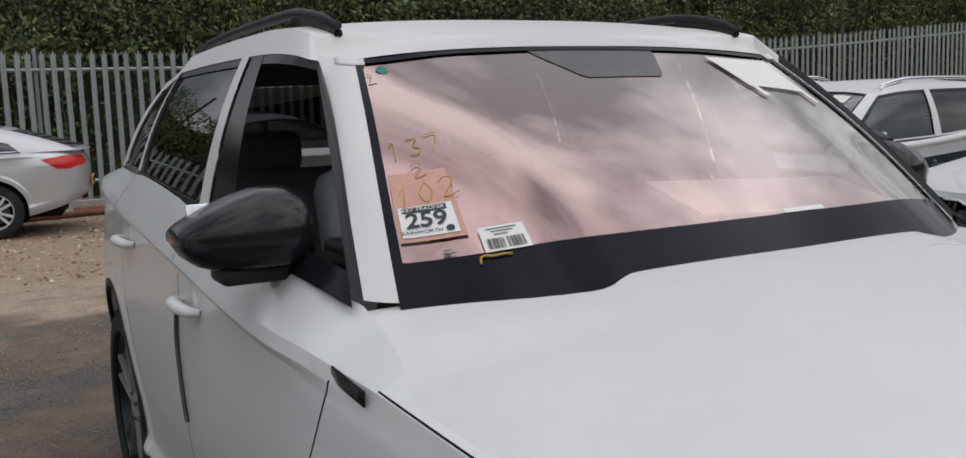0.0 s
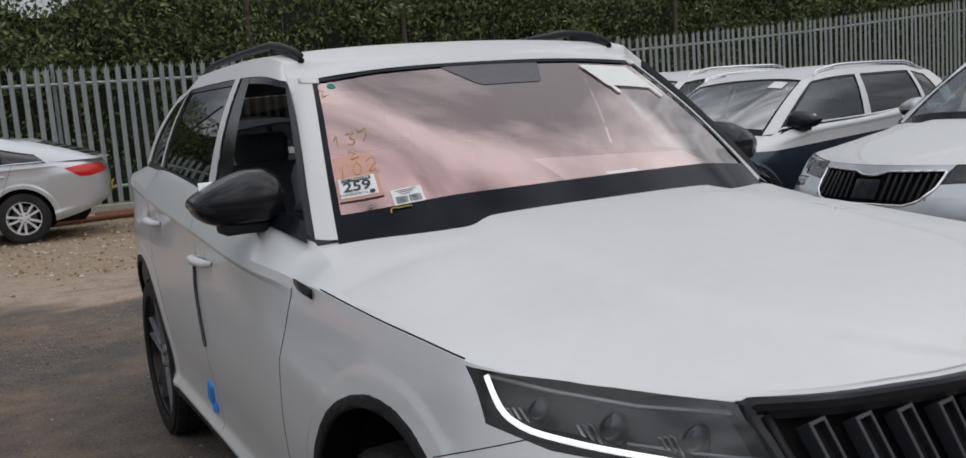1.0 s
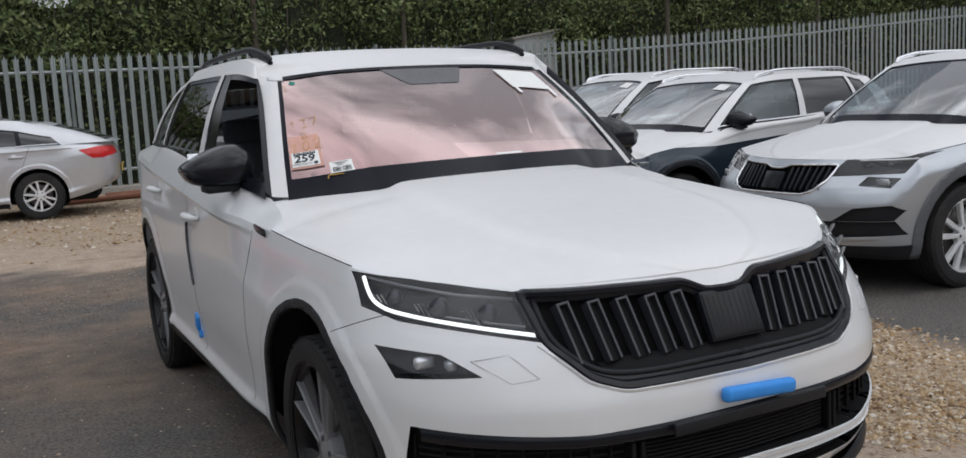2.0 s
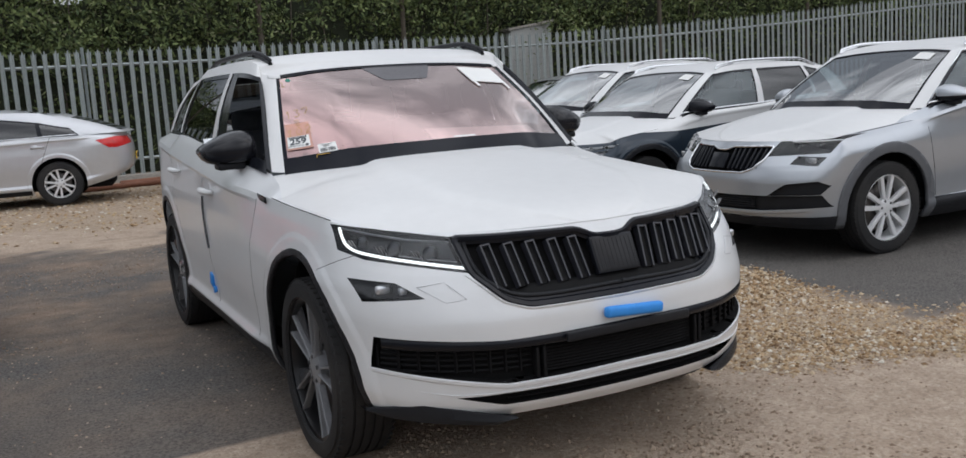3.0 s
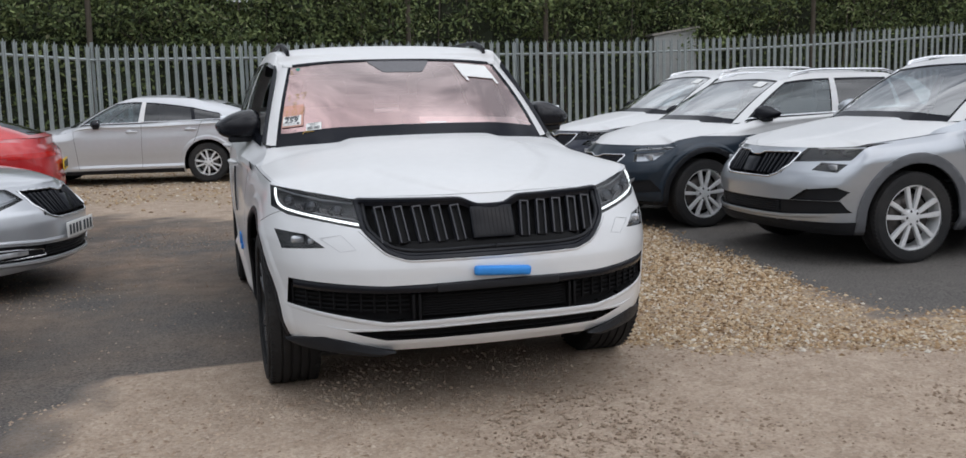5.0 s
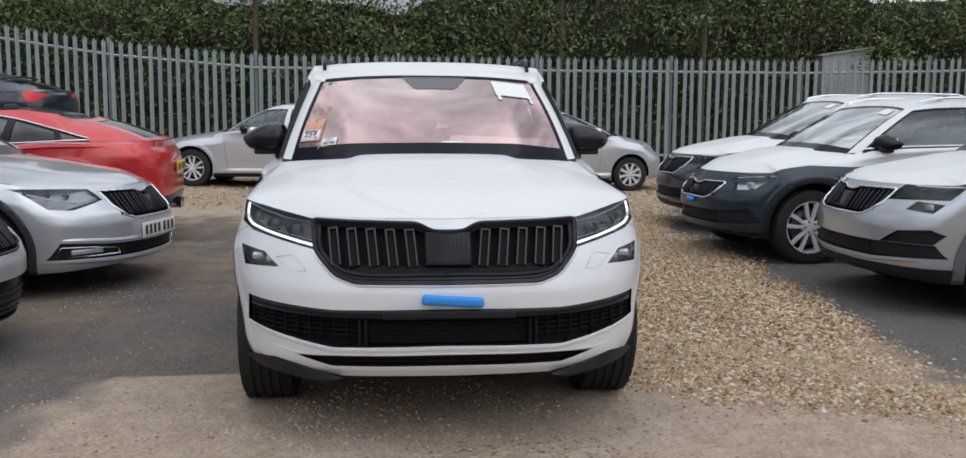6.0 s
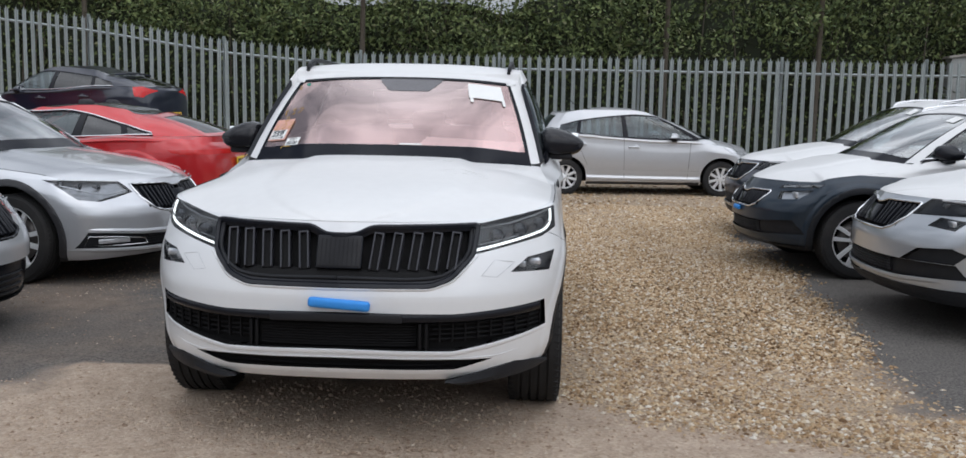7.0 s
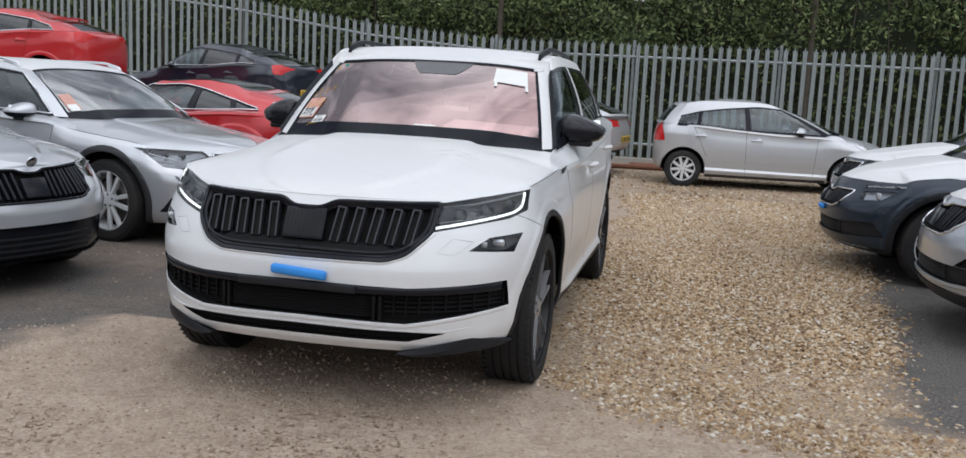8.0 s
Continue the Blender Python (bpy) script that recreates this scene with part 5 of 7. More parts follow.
def main_car():
    root = thing("white_suv", pose(0, 0, 0), "new white sport utility car with black trim and pink-tinted windscreen", "car")
    cab = dict(cowl=.615, bow=.20, cowl_z=1.092, bw=.845, rw=.665, head=1.10, roof_f=1.528, belt_f=1.115, belt_m=1.175, belt_r=1.235,
               roof_m=1.620, roof_c=1.608, roof_r=1.555, b0=1.48, c0=2.42, clean=.05, q=2.98, qlean=.16, d=3.36, dlean=.22, slim=.034, edge=.026)
    W = dict(r=.365, w=.245, rim=.284, spokes=5, style="blade", face=ALLOY_GREY, inner=ALLOY_BLACK)
    go, gp = grille_outline(.545, .445, .683, .914, .12, .030)
    low1 = [(0, .437), (.456, .426), (.456, .578), (0, .586)]
    low2 = [(.456, .426), (.824, .481), (.817, .593), (.456, .578)]
    hl = [(.530, .914), (.508, .798), (.80, .850), (.858, .880), (.852, .966)]
    fog = [(.856, .790), (.834, .713), (.674, .727), (.742, .777)]
    P = car_params(.90, 2.79, 3.76, .935, .235,
                   [(-.80, .925), (-.62, .938), (-.45, .964), (-.27, .976), (.1, .990), (.5, 1.010), (.7, 1.03), (1.0, 1.040), (1.5, 1.075), (2.4, 1.145), (3.3, 1.20), (3.76, 1.20)],
                   [(-.80, .905), (-.70, .955), (-.5, 1.0), (-.2, 1.045), (.2, 1.088), (.62, 1.120)], .60, cab, W, WHITE,
                   track=.905, gap=.086, arch_trim=.028, arch_out=.001, arch_thick=.018, film=FILM, film_label="bonnet under white protective film", pillar=FILM, screen=GLASS_PINK,
                   screen_label="pink reflective windscreen", glass_f=GLASS_SIDE, glass_r=GLASS_DARK, post=FILM, rails=BLACK_PLASTIC, prof=HERO_PROF, lowered=(("front_window", -1),),
                   mirror=(.80, .93, 1.205, .98), frit=.122, bonnet_power=2.5, flare=.006, flare_w=.040, door_frame=.24, ridge=.012, nv=30, nu=130, seat=SEAT_GREY, crown=.030, crease=19, rail_in=.065, rail_lift=.008, rail_u=3.8, haunch=(.985, .945, .865), corner=(.757, .896, .966), blunt=(.022, .078, .205),  shut_from=-.30, shut_to=.44,
                   bottom=[(-.90, .300), (-.76, .290), (-.66, .272), (-.56, .288), (-.46, .30), (.4, .235), (2.39, .235), (3.4, .28), (3.76, .32)])
    c = P["cuts"]
    c.append(("grille_backing", VOID, "xz", gp, "front", True, .055, 0, .055, ""))
    c.append(("headlamp_cover", GLASS_LAMP, "xz", hl, "front", True, 0, 0, .06, "clear headlamp cover"))
    c.append(("fog_lamp_cover", GLASS_LAMP, "xz", fog, "front", True, 0, 0, .05, "clear fog lamp cover"))
    c.append(("intake_backing", VOID, "xz", [low1, low2], "front", True, .06, 0, .06, ""))
    c.append(("slot_backing", VOID, "xz", [[(0, .352), (.46, .346), (.46, .391), (0, .400)], [(.46, .346), (.61, .382), (.46, .391)]], "front", True, .04, 0, .04, ""))
    c.append(("bumper_corner", None, "xz", [(.82, .312), (.81, .322), (.70, .352), (.43, .299), (.43, .2), (.82, .2)], "front", True, 0, 0, .09, ""))
    c.append(("sill_strip", BLACK_PLASTIC, "yz", [(.50, .20), (2.30, .20), (2.30, .345), (.50, .330)], "side", True, 0, .002, 0, ""))
    c += [seam(.562, .995, .640, .80), seam(.640, .80, .68, .36), seam(1.62, 1.19, 1.60, .80), seam(1.60, .80, 1.50, .37), seam(2.50, 1.23, 2.48, .90), seam(2.48, .90, 2.28, .62), seam(-.46, .872, -.24, .795, .0012)]
    C, ff, fr, flank, lv, lip = shell(P, root)
    # cases behind the lamp covers
    for nm, poly, dep in (("headlamp_case", hl, .065), ("fog_lamp_case", fog, .05)):
        for sg in (1, -1):
            b = bmesh.new()
            add_slab(b, poly, lambda p: (sg * p[0], ff(p[0], p[1]) + dep, p[1]), lambda p: (sg * p[0], ff(p[0], p[1]) + dep + .02, p[1]))
            bmesh.ops.recalc_face_normals(b, faces=b.faces)
            part(nm, b, LAMP_SHELL if nm[0] == "h" else DARK_GREY, root, smooth=False)
    headlamps(root, ff, hl, [(.518, .814), (.66, .839), (.77, .862), (.814, .877), (.831, .896), (.835, .922), (.833, .952)],
              [(.612, .862, .085, .060), (.705, .879, .085, .058), (.785, .902, .055, .045)], .05, True, .0054)
    for sg in (1, -1):
        b = bmesh.new()
        add_tube(b, [(sg * x, ff(x, z) + .035, z) for x, z in ((.545, .896), (.66, .908), (.76, .930), (.825, .950))], .004, 6)
        part("lamp_inner_trim", b, LAMP_MID, root)
        b = bmesh.new()
        add_tube(b, [(sg * x, ff(x, z) + .022, z) for x, z in ((.545, .835), (.62, .846), (.70, .860))], .0022, 6)
        part("lamp_fin", b, LAMP_MID, root)
        b = bmesh.new()
        add_box(b, (sg * .77, ff(.77, .75) + .03, .752), (.055, .03, .032), .01)
        add_box(b, (sg * .72, ff(.72, .75) + .03, .748), (.03, .03, .028), .008)
        part("fog_reflector", b, LAMP_GREY, root)
    grille_parts(root, ff, go, [.145, .222, .298, .374, .448], .746, .884, GLOSS_BLACK, VOID, .040, (.090, .742, .878), .017, .10, SLAT_EDGE)
    b = bmesh.new()
    inner = [(0, .716), (.36, .716), (.43, .735), (.50, .80), (.512, .895)]
    for sg in (1, -1):
        add_tube(b, [(sg * x, ff(x, z) + .012, z) for x, z in spline(inner, 30)], .009, 6)
    part("grille_inner_rim", b, BLACK_PLASTIC, root)
    b = bmesh.new()
    add_grid(b, [[(x, ff(x, .72) + dy, z - .010 * (abs(x) > .36)) for x in np.linspace(-.40, .40, 33)] for dy, z in ((.045, .748), (.018, .738), (.006, .712))])
    part("grille_sill", b, VOID, root)
    # lower intake: top blade, ribs, dividers
    b = bmesh.new()
    rows = []
    for o, dz in ((.004, .0), (-.006, -.012), (-.004, -.034), (.02, -.042)):
        rows.append([(x, ff(x, .56) + o, (.583 if abs(x) < .46 else .583 + (abs(x) - .46) * .02) + dz) for x in np.linspace(-.80, .80, 49)])
    add_grid(b, rows)
    part("intake_blade", b, GLOSS_BLACK, root)
    b = bmesh.new()
    add_box(b, (0, ff(0, .565) - .009, .566), (.52, .012, .034), .005)
    part("plate_holder", b, BLACK_PLASTIC, root)
    ribbed(root, ff, -.31, .31, .448, .526, 8, .028, .0035, MESH_BLACK)
    ribbed(root, ff, .36, .79, .470, .530, 4, .040, .005, MESH_BLACK)
    for sg in (1, -1):
        for x in (.325, .35):
            b = bmesh.new()
            add_box(b, (sg * x, ff(x, .49) + .02, .487), (.012, .03, .105), .003)
            part("intake_divider", b, MESH_BLACK, root)
        for x in np.linspace(.40, .80, 9):
            b = bmesh.new()
            add_box(b, (sg * x, ff(x, .50) + .035, .50 + (x - .4) * .05), (.006, .02, .085), .001)
            part("intake_web", b, MESH_BLACK, root, smooth=False)
    ribbed(root, ff, -.44, .44, .362, .384, 2, .03, .004, MESH_BLACK)
    # black winglets under the bumper's corners
    for sg in (1, -1):
        b = bmesh.new()
        rows = [[], [], [], [], []]
        for x in np.linspace(.425, .835, 25):
            zt_ = float(np.interp(x, (.425, .70, .82, .835), (.297, .350, .319, .310)))
            zl = float(np.interp(x, (.425, .49, .79, .835), (.295, .278, .296, .308)))
            y = ff(x, .42) + .016
            for r, (dy, z) in zip(rows, ((.010, zt_ + .006), (-.003, zt_ + .003), (-.008, .4 * zt_ + .6 * zl), (.002, zl), (.09, zl - .002))):
                r.append((sg * x, y + dy, z))
        add_grid(b, rows)
        bmesh.ops.recalc_face_normals(b, faces=b.faces)
        sharp(part("corner_blade", b, BLACK_PLASTIC, root), 30)
        b = bmesh.new()
        loop = [q for p0, p1 in (((.69, .764), (.61, .778)), ((.61, .778), (.56, .722)), ((.56, .722), (.62, .712)), ((.62, .712), (.69, .764))) for q in np.linspace(p0, p1, 8)[:-1]]
        add_tube(b, [(sg * x, ff(x, z) - .0016, z) for x, z in loop], .0012, 5, closed=True)
        part("washer_cover", b, SILVER_DULL, root)
    # crisp shelf edges: under the intake, over the slot and along the grille's foot
    lip_strip(root, ff, WHITE, [(0, .430), (.456, .419), (.832, .474)], ((.020, .006), (-.012, .004), (-.010, -.006), (.004, -.016)))
    lip_strip(root, ff, WHITE, [(0, .404), (.46, .396), (.62, .392), (.80, .420)], ((.010, .006), (-.007, .000), (.016, -.006)))
    lip_strip(root, ff, WHITE, [(0, .680), (.365, .680), (.452, .708), (.545, .80)], ((.012, .006), (-.009, -.002), (-.006, -.009), (.006, -.017)))
    # strips
    b = bmesh.new()
    add_box(b, (.014, ff(0, .62) - .017, .6205), (.243, .032, .040), .012, Matrix.Rotation(radians(3.6), 4, "Y"))
    part("foam_strip", b, BLUE, root, "blue foam strip taped to the bumper")
    b = bmesh.new()
    add_box(b, (-flank(1.62, .47) - .004, 1.62, .475), (.018, .06, .075), .008, Matrix.Rotation(.25, 4, "X"))
    add_box(b, (-flank(1.62, .40) - .006, 1.585, .425), (.014, .045, .035), .006, Matrix.Rotation(-.3, 4, "X"))
    part("blue_tape", b, BLUE, root, "blue tape stuck on the sill")
    for y, z in ((1.47, .965), (2.33, 1.03)):
        handle(P, root, flank, y, z, FILM)
    for sg in (1, -1):
        b = bmesh.new()
        add_box(b, (0, 0, 0), (.005, .135, .026), .002, Matrix.Rotation(.07, 4, "X"))
        o = part("wing_badge", b, GLOSS_BLACK, root, "black wing badge")
        o.location = (sg * (flank(.497, .995) + .001), .497, 1.001)
        b = bmesh.new()
        add_box(b, (sg * .0028, -.02, 0), (.002, .06, .012), 0, Matrix.Rotation(.07, 4, "X"))
        part("badge_bar", b, DARK_GREY, o, smooth=False)
    # edge guard hanging on the front door's rear edge
    b = bmesh.new()
    add_tube(b, [(-flank(y, z) - .006, y, z) for y, z in spline([(1.615, .93), (1.60, .84), (1.565, .74), (1.535, .66)], 14)], .0055, 6)
    part("door_edge_guard", b, ALLOY_SATIN, root, "grey protective strip on the door edge")
    mirror_pair(P, root, C)
    cabin_furniture(P, root, 1)
    wheel_set(P, root)
    arch_liner(P, root)
    # folded film at the foot and the head of the screen pillars
    for sg in (1, -1):
        b = bmesh.new()
        C.patch(b, 1.90, 2.5, .965, 1.004, 5, 3, out=.002)
        if sg < 0:
            for v in b.verts:
                v.co.x = -v.co.x
            bmesh.ops.reverse_faces(b, faces=b.faces)
        part("pillar_film", b, FILM, root, "folded white film on the windscreen pillar").modifiers.new("thickness", "SOLIDIFY").thickness = .003
    stickers(C, root)
    # wrinkles of the film and the pressed outline under the nose of the bonnet
    rows = cap_rows(lip[:int(np.argmax(lip[:, 1] > P["cowl_y"])) + 1], pc(P["bonnet_mid"]), pc(P["bonnet_bow"]), 20, pc([(-1, 2.6), (-.4, 3.2), (.2, 4.0), (P["cowl_y"], 3.0)]), P["ridge"])
    grid = np.array([[list(p) for p in r] for r in rows]).reshape(-1, 3)

    def on_bonnet(x, y):
        d = (grid[:, 0] - x) ** 2 + (grid[:, 1] - y) ** 2
        i = np.argsort(d)[:6]
        w = 1 / (d[i] + 1e-5)
        return float((grid[i, 2] * w).sum() / w.sum())
    for x0, y0, x1, y1, bend in ((.30, .02, .52, .16, .03), (.34, -.04, .50, .02, -.02), (.40, .10, .55, .02, .02), (.46, .12, .50, -.06, .015), (.22, .30, .36, .34, .02)):
        b = bmesh.new()
        pts = []
        for t in np.linspace(0, 1, 10):
            x, y = x0 + (x1 - x0) * t + bend * math.sin(math.pi * t), y0 + (y1 - y0) * t + bend * math.sin(2 * math.pi * t)
            pts.append((x, y, on_bonnet(x, y) + .0005))
        add_tube(b, pts, [.0004 + .0012 * math.sin(math.pi * t) for t in np.linspace(0, 1, 10)], 6)
        part("film_wrinkle", b, FILM, root)
    b = bmesh.new()
    add_tube(b, [(x, -.775 + 2.4 * (abs(x) - .0) ** 2 * 3, on_bonnet(x, -.775 + 7.2 * x * x) + .001) for x in np.linspace(-.045, .045, 15)], .0007, 6)
    part("badge_outline", b, FILM, root)
    # roof console and its sensor housing behind the glass
    b = bmesh.new()
    rows = [[C.at(u, v)[0] - C.at(u, v)[1] * .0022 for u in np.linspace(.10 - w, .10 + w, 9)] for v, w in ((.985, .54), (.93, .49), (.86, .40), (.81, .34), (.79, .29))]
    add_grid(b, rows)
    part("sensor_housing", b, SENSOR, root)
    # bright sheet of paper hanging high on the passenger's side, and smaller ones low on the dashboard
    b = bmesh.new()
    C.patch(b, 1.06, 1.74, .72, .93, 6, 4, out=.002)
    C.patch(b, 1.08, 1.14, .66, .72, 1, 2, out=.002)
    C.patch(b, 1.68, 1.74, .65, .72, 1, 2, out=.002)
    part("hanging_sheet", b, PAPER, root, "white paper sheet behind the windscreen")
    b = bmesh.new()
    add_box(b, (.40, .87, 1.172), (.58, .28, .006), .001, Matrix.Rotation(radians(12), 4, "X") @ Matrix.Rotation(radians(-10), 4, "Z"))
    part("dash_sheet", b, PAPER, root, "large white sheet lying on the dashboard", smooth=False)
    decal(C, .12, .40, .122, .136, "dash_paper", PAPER, root, .002, "white slip at the foot of the windscreen")
    return root, P, C


def decal(C, u0, u1, v0, v1, name, mat, root, out=-.012, label="", nu=4, nv=3):
    b = bmesh.new()
    rows = [[C.at(u, v)[0] + C.at(u, v)[1] * out for u in np.linspace(u0, u1, nu + 1)] for v in np.linspace(v0, v1, nv + 1)]
    add_grid(b, rows)
    return part(name, b, mat, root, label)


def lettering(C, text, u, v, size, mat, root, name, out=-.008, turn=0.0, bold=0.0):
    """Flat letters laid on the windscreen about the point (u, v)."""
    cu = bpy.data.curves.new(name, "FONT")
    cu.body, cu.size, cu.align_x, cu.align_y, cu.offset = text, size, "CENTER", "CENTER", bold
    tmp = bpy.data.objects.new(name, cu)
    me = bpy.data.meshes.new_from_object(tmp)
    bpy.data.objects.remove(tmp)
    me.materials.append(mat)
    p, n = C.at(u, v)
    q, r = C.at(u + .02, v)[0] - C.at(u - .02, v)[0], C.at(u, v + .02)[0] - C.at(u, v - .02)[0]
    xa = q.normalized() if q.x > 0 else -q.normalized()
    za = n.normalized()
    ya = za.cross(xa).normalized()
    m = Matrix((xa, ya, za)).transposed().to_4x4()
    m.translation = p + za * out
    ob = new(name, me)
    ob.parent = root
    ob.matrix_local = m @ Matrix.Rotation(turn, 4, "Z")
    return ob


STROKES = {"1": [(0, .7), (.2, 1), (.12, 0)], "2": [(0, .8), (.3, 1), (.5, .75), (.1, 0), (.65, .08)], "3": [(0, .95), (.45, .95), (.2, .55), (.45, .3), (.2, 0), (0, .12)],
           "7": [(0, .95), (.5, 1), (.15, 0)], "0": [(.25, 1), (0, .5), (.2, 0), (.45, .45), (.25, 1)]}


def scribble(C, text, u, v, size, root, slope):
    """Numbers drawn on the glass with a wax marker."""
    p0, n = C.at(u, v)
    xa = (C.at(u + .03, v)[0] - C.at(u - .03, v)[0]).normalized()
    xa = xa if xa.x > 0 else -xa
    ya = n.cross(xa).normalized()
    for k, ch in enumerate(text):
        b = bmesh.new()
        pts = spline([(a + k * .72 - .36 * len(text), c - .5 + slope * (a + k * .72)) for a, c in STROKES[ch]], 16)
        add_tube(b, [p0 + xa * (q[0] * size) + ya * (q[1] * size) + n * (.0022 if v < .45 else -.002) for q in pts], .0010, 5)
        part("marker_stroke", b, YELLOW_INK, root, "yellow wax marker writing")


def stickers(C, root):
    decal(C, -1.915, -1.545, .185, .430, "orange_sticker", ORANGE, root, .001, "faded orange sticker on the windscreen")
    o = decal(C, -1.895, -1.575, .198, .302, "tracker_sticker", PAPER, root, .003, "white sticker with a printed number")
    decal(C, -1.87, -1.61, .279, .298, "sticker_bar", INK, o, .0042)
    lettering(C, "KEY TRACKER", -1.74, .2885, .0122, PAPER, o, "sticker_title", .0052)
    lettering(C, "259", -1.735, .250, .051, INK, o, "sticker_number", .0045, bold=.0012)
    lettering(C, "RAINWORTH", -1.775, .212, .0125, INK, o, "sticker_word", .0045)
    b = bmesh.new()
    bmesh.ops.create_circle(b, cap_ends=True, segments=16, radius=.008)
    p, n = C.at(-1.62, .213)
    part("sticker_emblem", b, INK, o).matrix_local = Matrix.Translation(p + n * .0045) @ n.to_track_quat("Z", "Y").to_matrix().to_4x4()
    o = decal(C, -1.495, -1.27, .118, .197, "barcode_label", PAPER, root, .002, "white barcode label on the windscreen")
    rb = random.Random(3)
    for k, u in enumerate(np.linspace(-1.475, -1.295, 30)):
        if 13 < k < 16:
            continue
        decal(C, u, u + rb.choice((.0018, .003, .0045)), .124, .157, "barcode_bar", INK, o, .0035, "", 1, 1)
    for u0, u1, v in ((-1.46, -1.31, .187), (-1.44, -1.33, .178), (-1.43, -1.36, .168)):
        decal(C, u0, u1, v - .0014, v + .0014, "label_bar", DARK_GREY, o, .0035, "", 2, 1)
    for text, u, v, s, r in (("137", -1.665, .53, .052, .12), ("2", -1.70, .432, .042, .2), ("102", -1.675, .335, .054, .2), ("2", -1.88, .885, .034, .1)):
        scribble(C, text, u, v, s, root, r)
    b = bmesh.new()
    p, n = C.at(-1.75, .931)
    bmesh.ops.create_circle(b, cap_ends=True, segments=16, radius=.013)
    o = part("green_dot", b, GREEN_INK, root, "small green round sticker")
    o.matrix_local = Matrix.Translation(p - n * .0018) @ n.to_track_quat("Z", "Y").to_matrix().to_4x4()
    for k, (u0, u1) in enumerate(((-1.70, -1.66), (-1.70, -1.63), (-1.69, -1.65))):
        decal(C, u0, u1, .124 + .009 * k, .127 + .009 * k, "glass_mark", INK, root, .002, "", 1, 1)
    # a curl of yellow cord on the black border
    b = bmesh.new()
    pts = [C.at(u, v)[0] + C.at(u, v)[1] * .004 for u, v in ((-1.535, .085), (-1.53, .102), (-1.51, .108), (-1.47, .104), (-1.41, .105), (-1.38, .101))]
    add_tube(b, pts, .0022, 6)
    part("yellow_cord", b, YELLOW_INK, root, "curl of yellow cord on the windscreen")


# ---- the other cars ----
def heading(x, y, deg, z=0.0, tip=0.0, lean=0.0):
    """A car's place: its front axle's middle and the way it points, in degrees from +x."""
    return pose(x, y, z, tip, lean, deg + 90)


def ribbed_front(root, P, ff, hl, fog, go, slat_x, z0, z1, low, chrome=CHROME, lit=False, lenses=(), line=None, ribs=None, plate_z=None, case=GLOSS_BLACK, rr=.006):
    """Grille, lamps and intake of the lesser cars."""
    for nm, poly, dep in (("headlamp_case", hl, .05), ("fog_lamp_case", fog, .04)):
        if poly is None:
            continue
        for sg in (1, -1):
            b = bmesh.new()
            add_slab(b, poly, lambda p: (sg * p[0], ff(p[0], p[1]) + dep, p[1]), lambda p: (sg * p[0], ff(p[0], p[1]) + dep + .02, p[1]))
            bmesh.ops.recalc_face_normals(b, faces=b.faces)
            part(nm, b, case, root, smooth=False)
    headlamps(root, ff, hl, line, lenses, .04, lit, rr)
    if fog:
        cx, cz = np.mean(fog, axis=0)
        fw, fh = np.ptp(np.array(fog), axis=0)
        for sg in (1, -1):
            b = bmesh.new()
            add_box(b, (sg * cx, ff(cx, cz) + .022, cz), (.55 * fw, .02, .58 * fh), .008)
            part("fog_reflector", b, LAMP_GREY, root)
    grille_parts(root, ff, go, slat_x, z0, z1, chrome, GLOSS_BLACK, .018, (.085, z0 - .005, z1 - .025), .009)
    if ribs:
        ribbed(root, ff, -ribs[0], ribs[0], ribs[1], ribs[2], ribs[3], .02, .006)


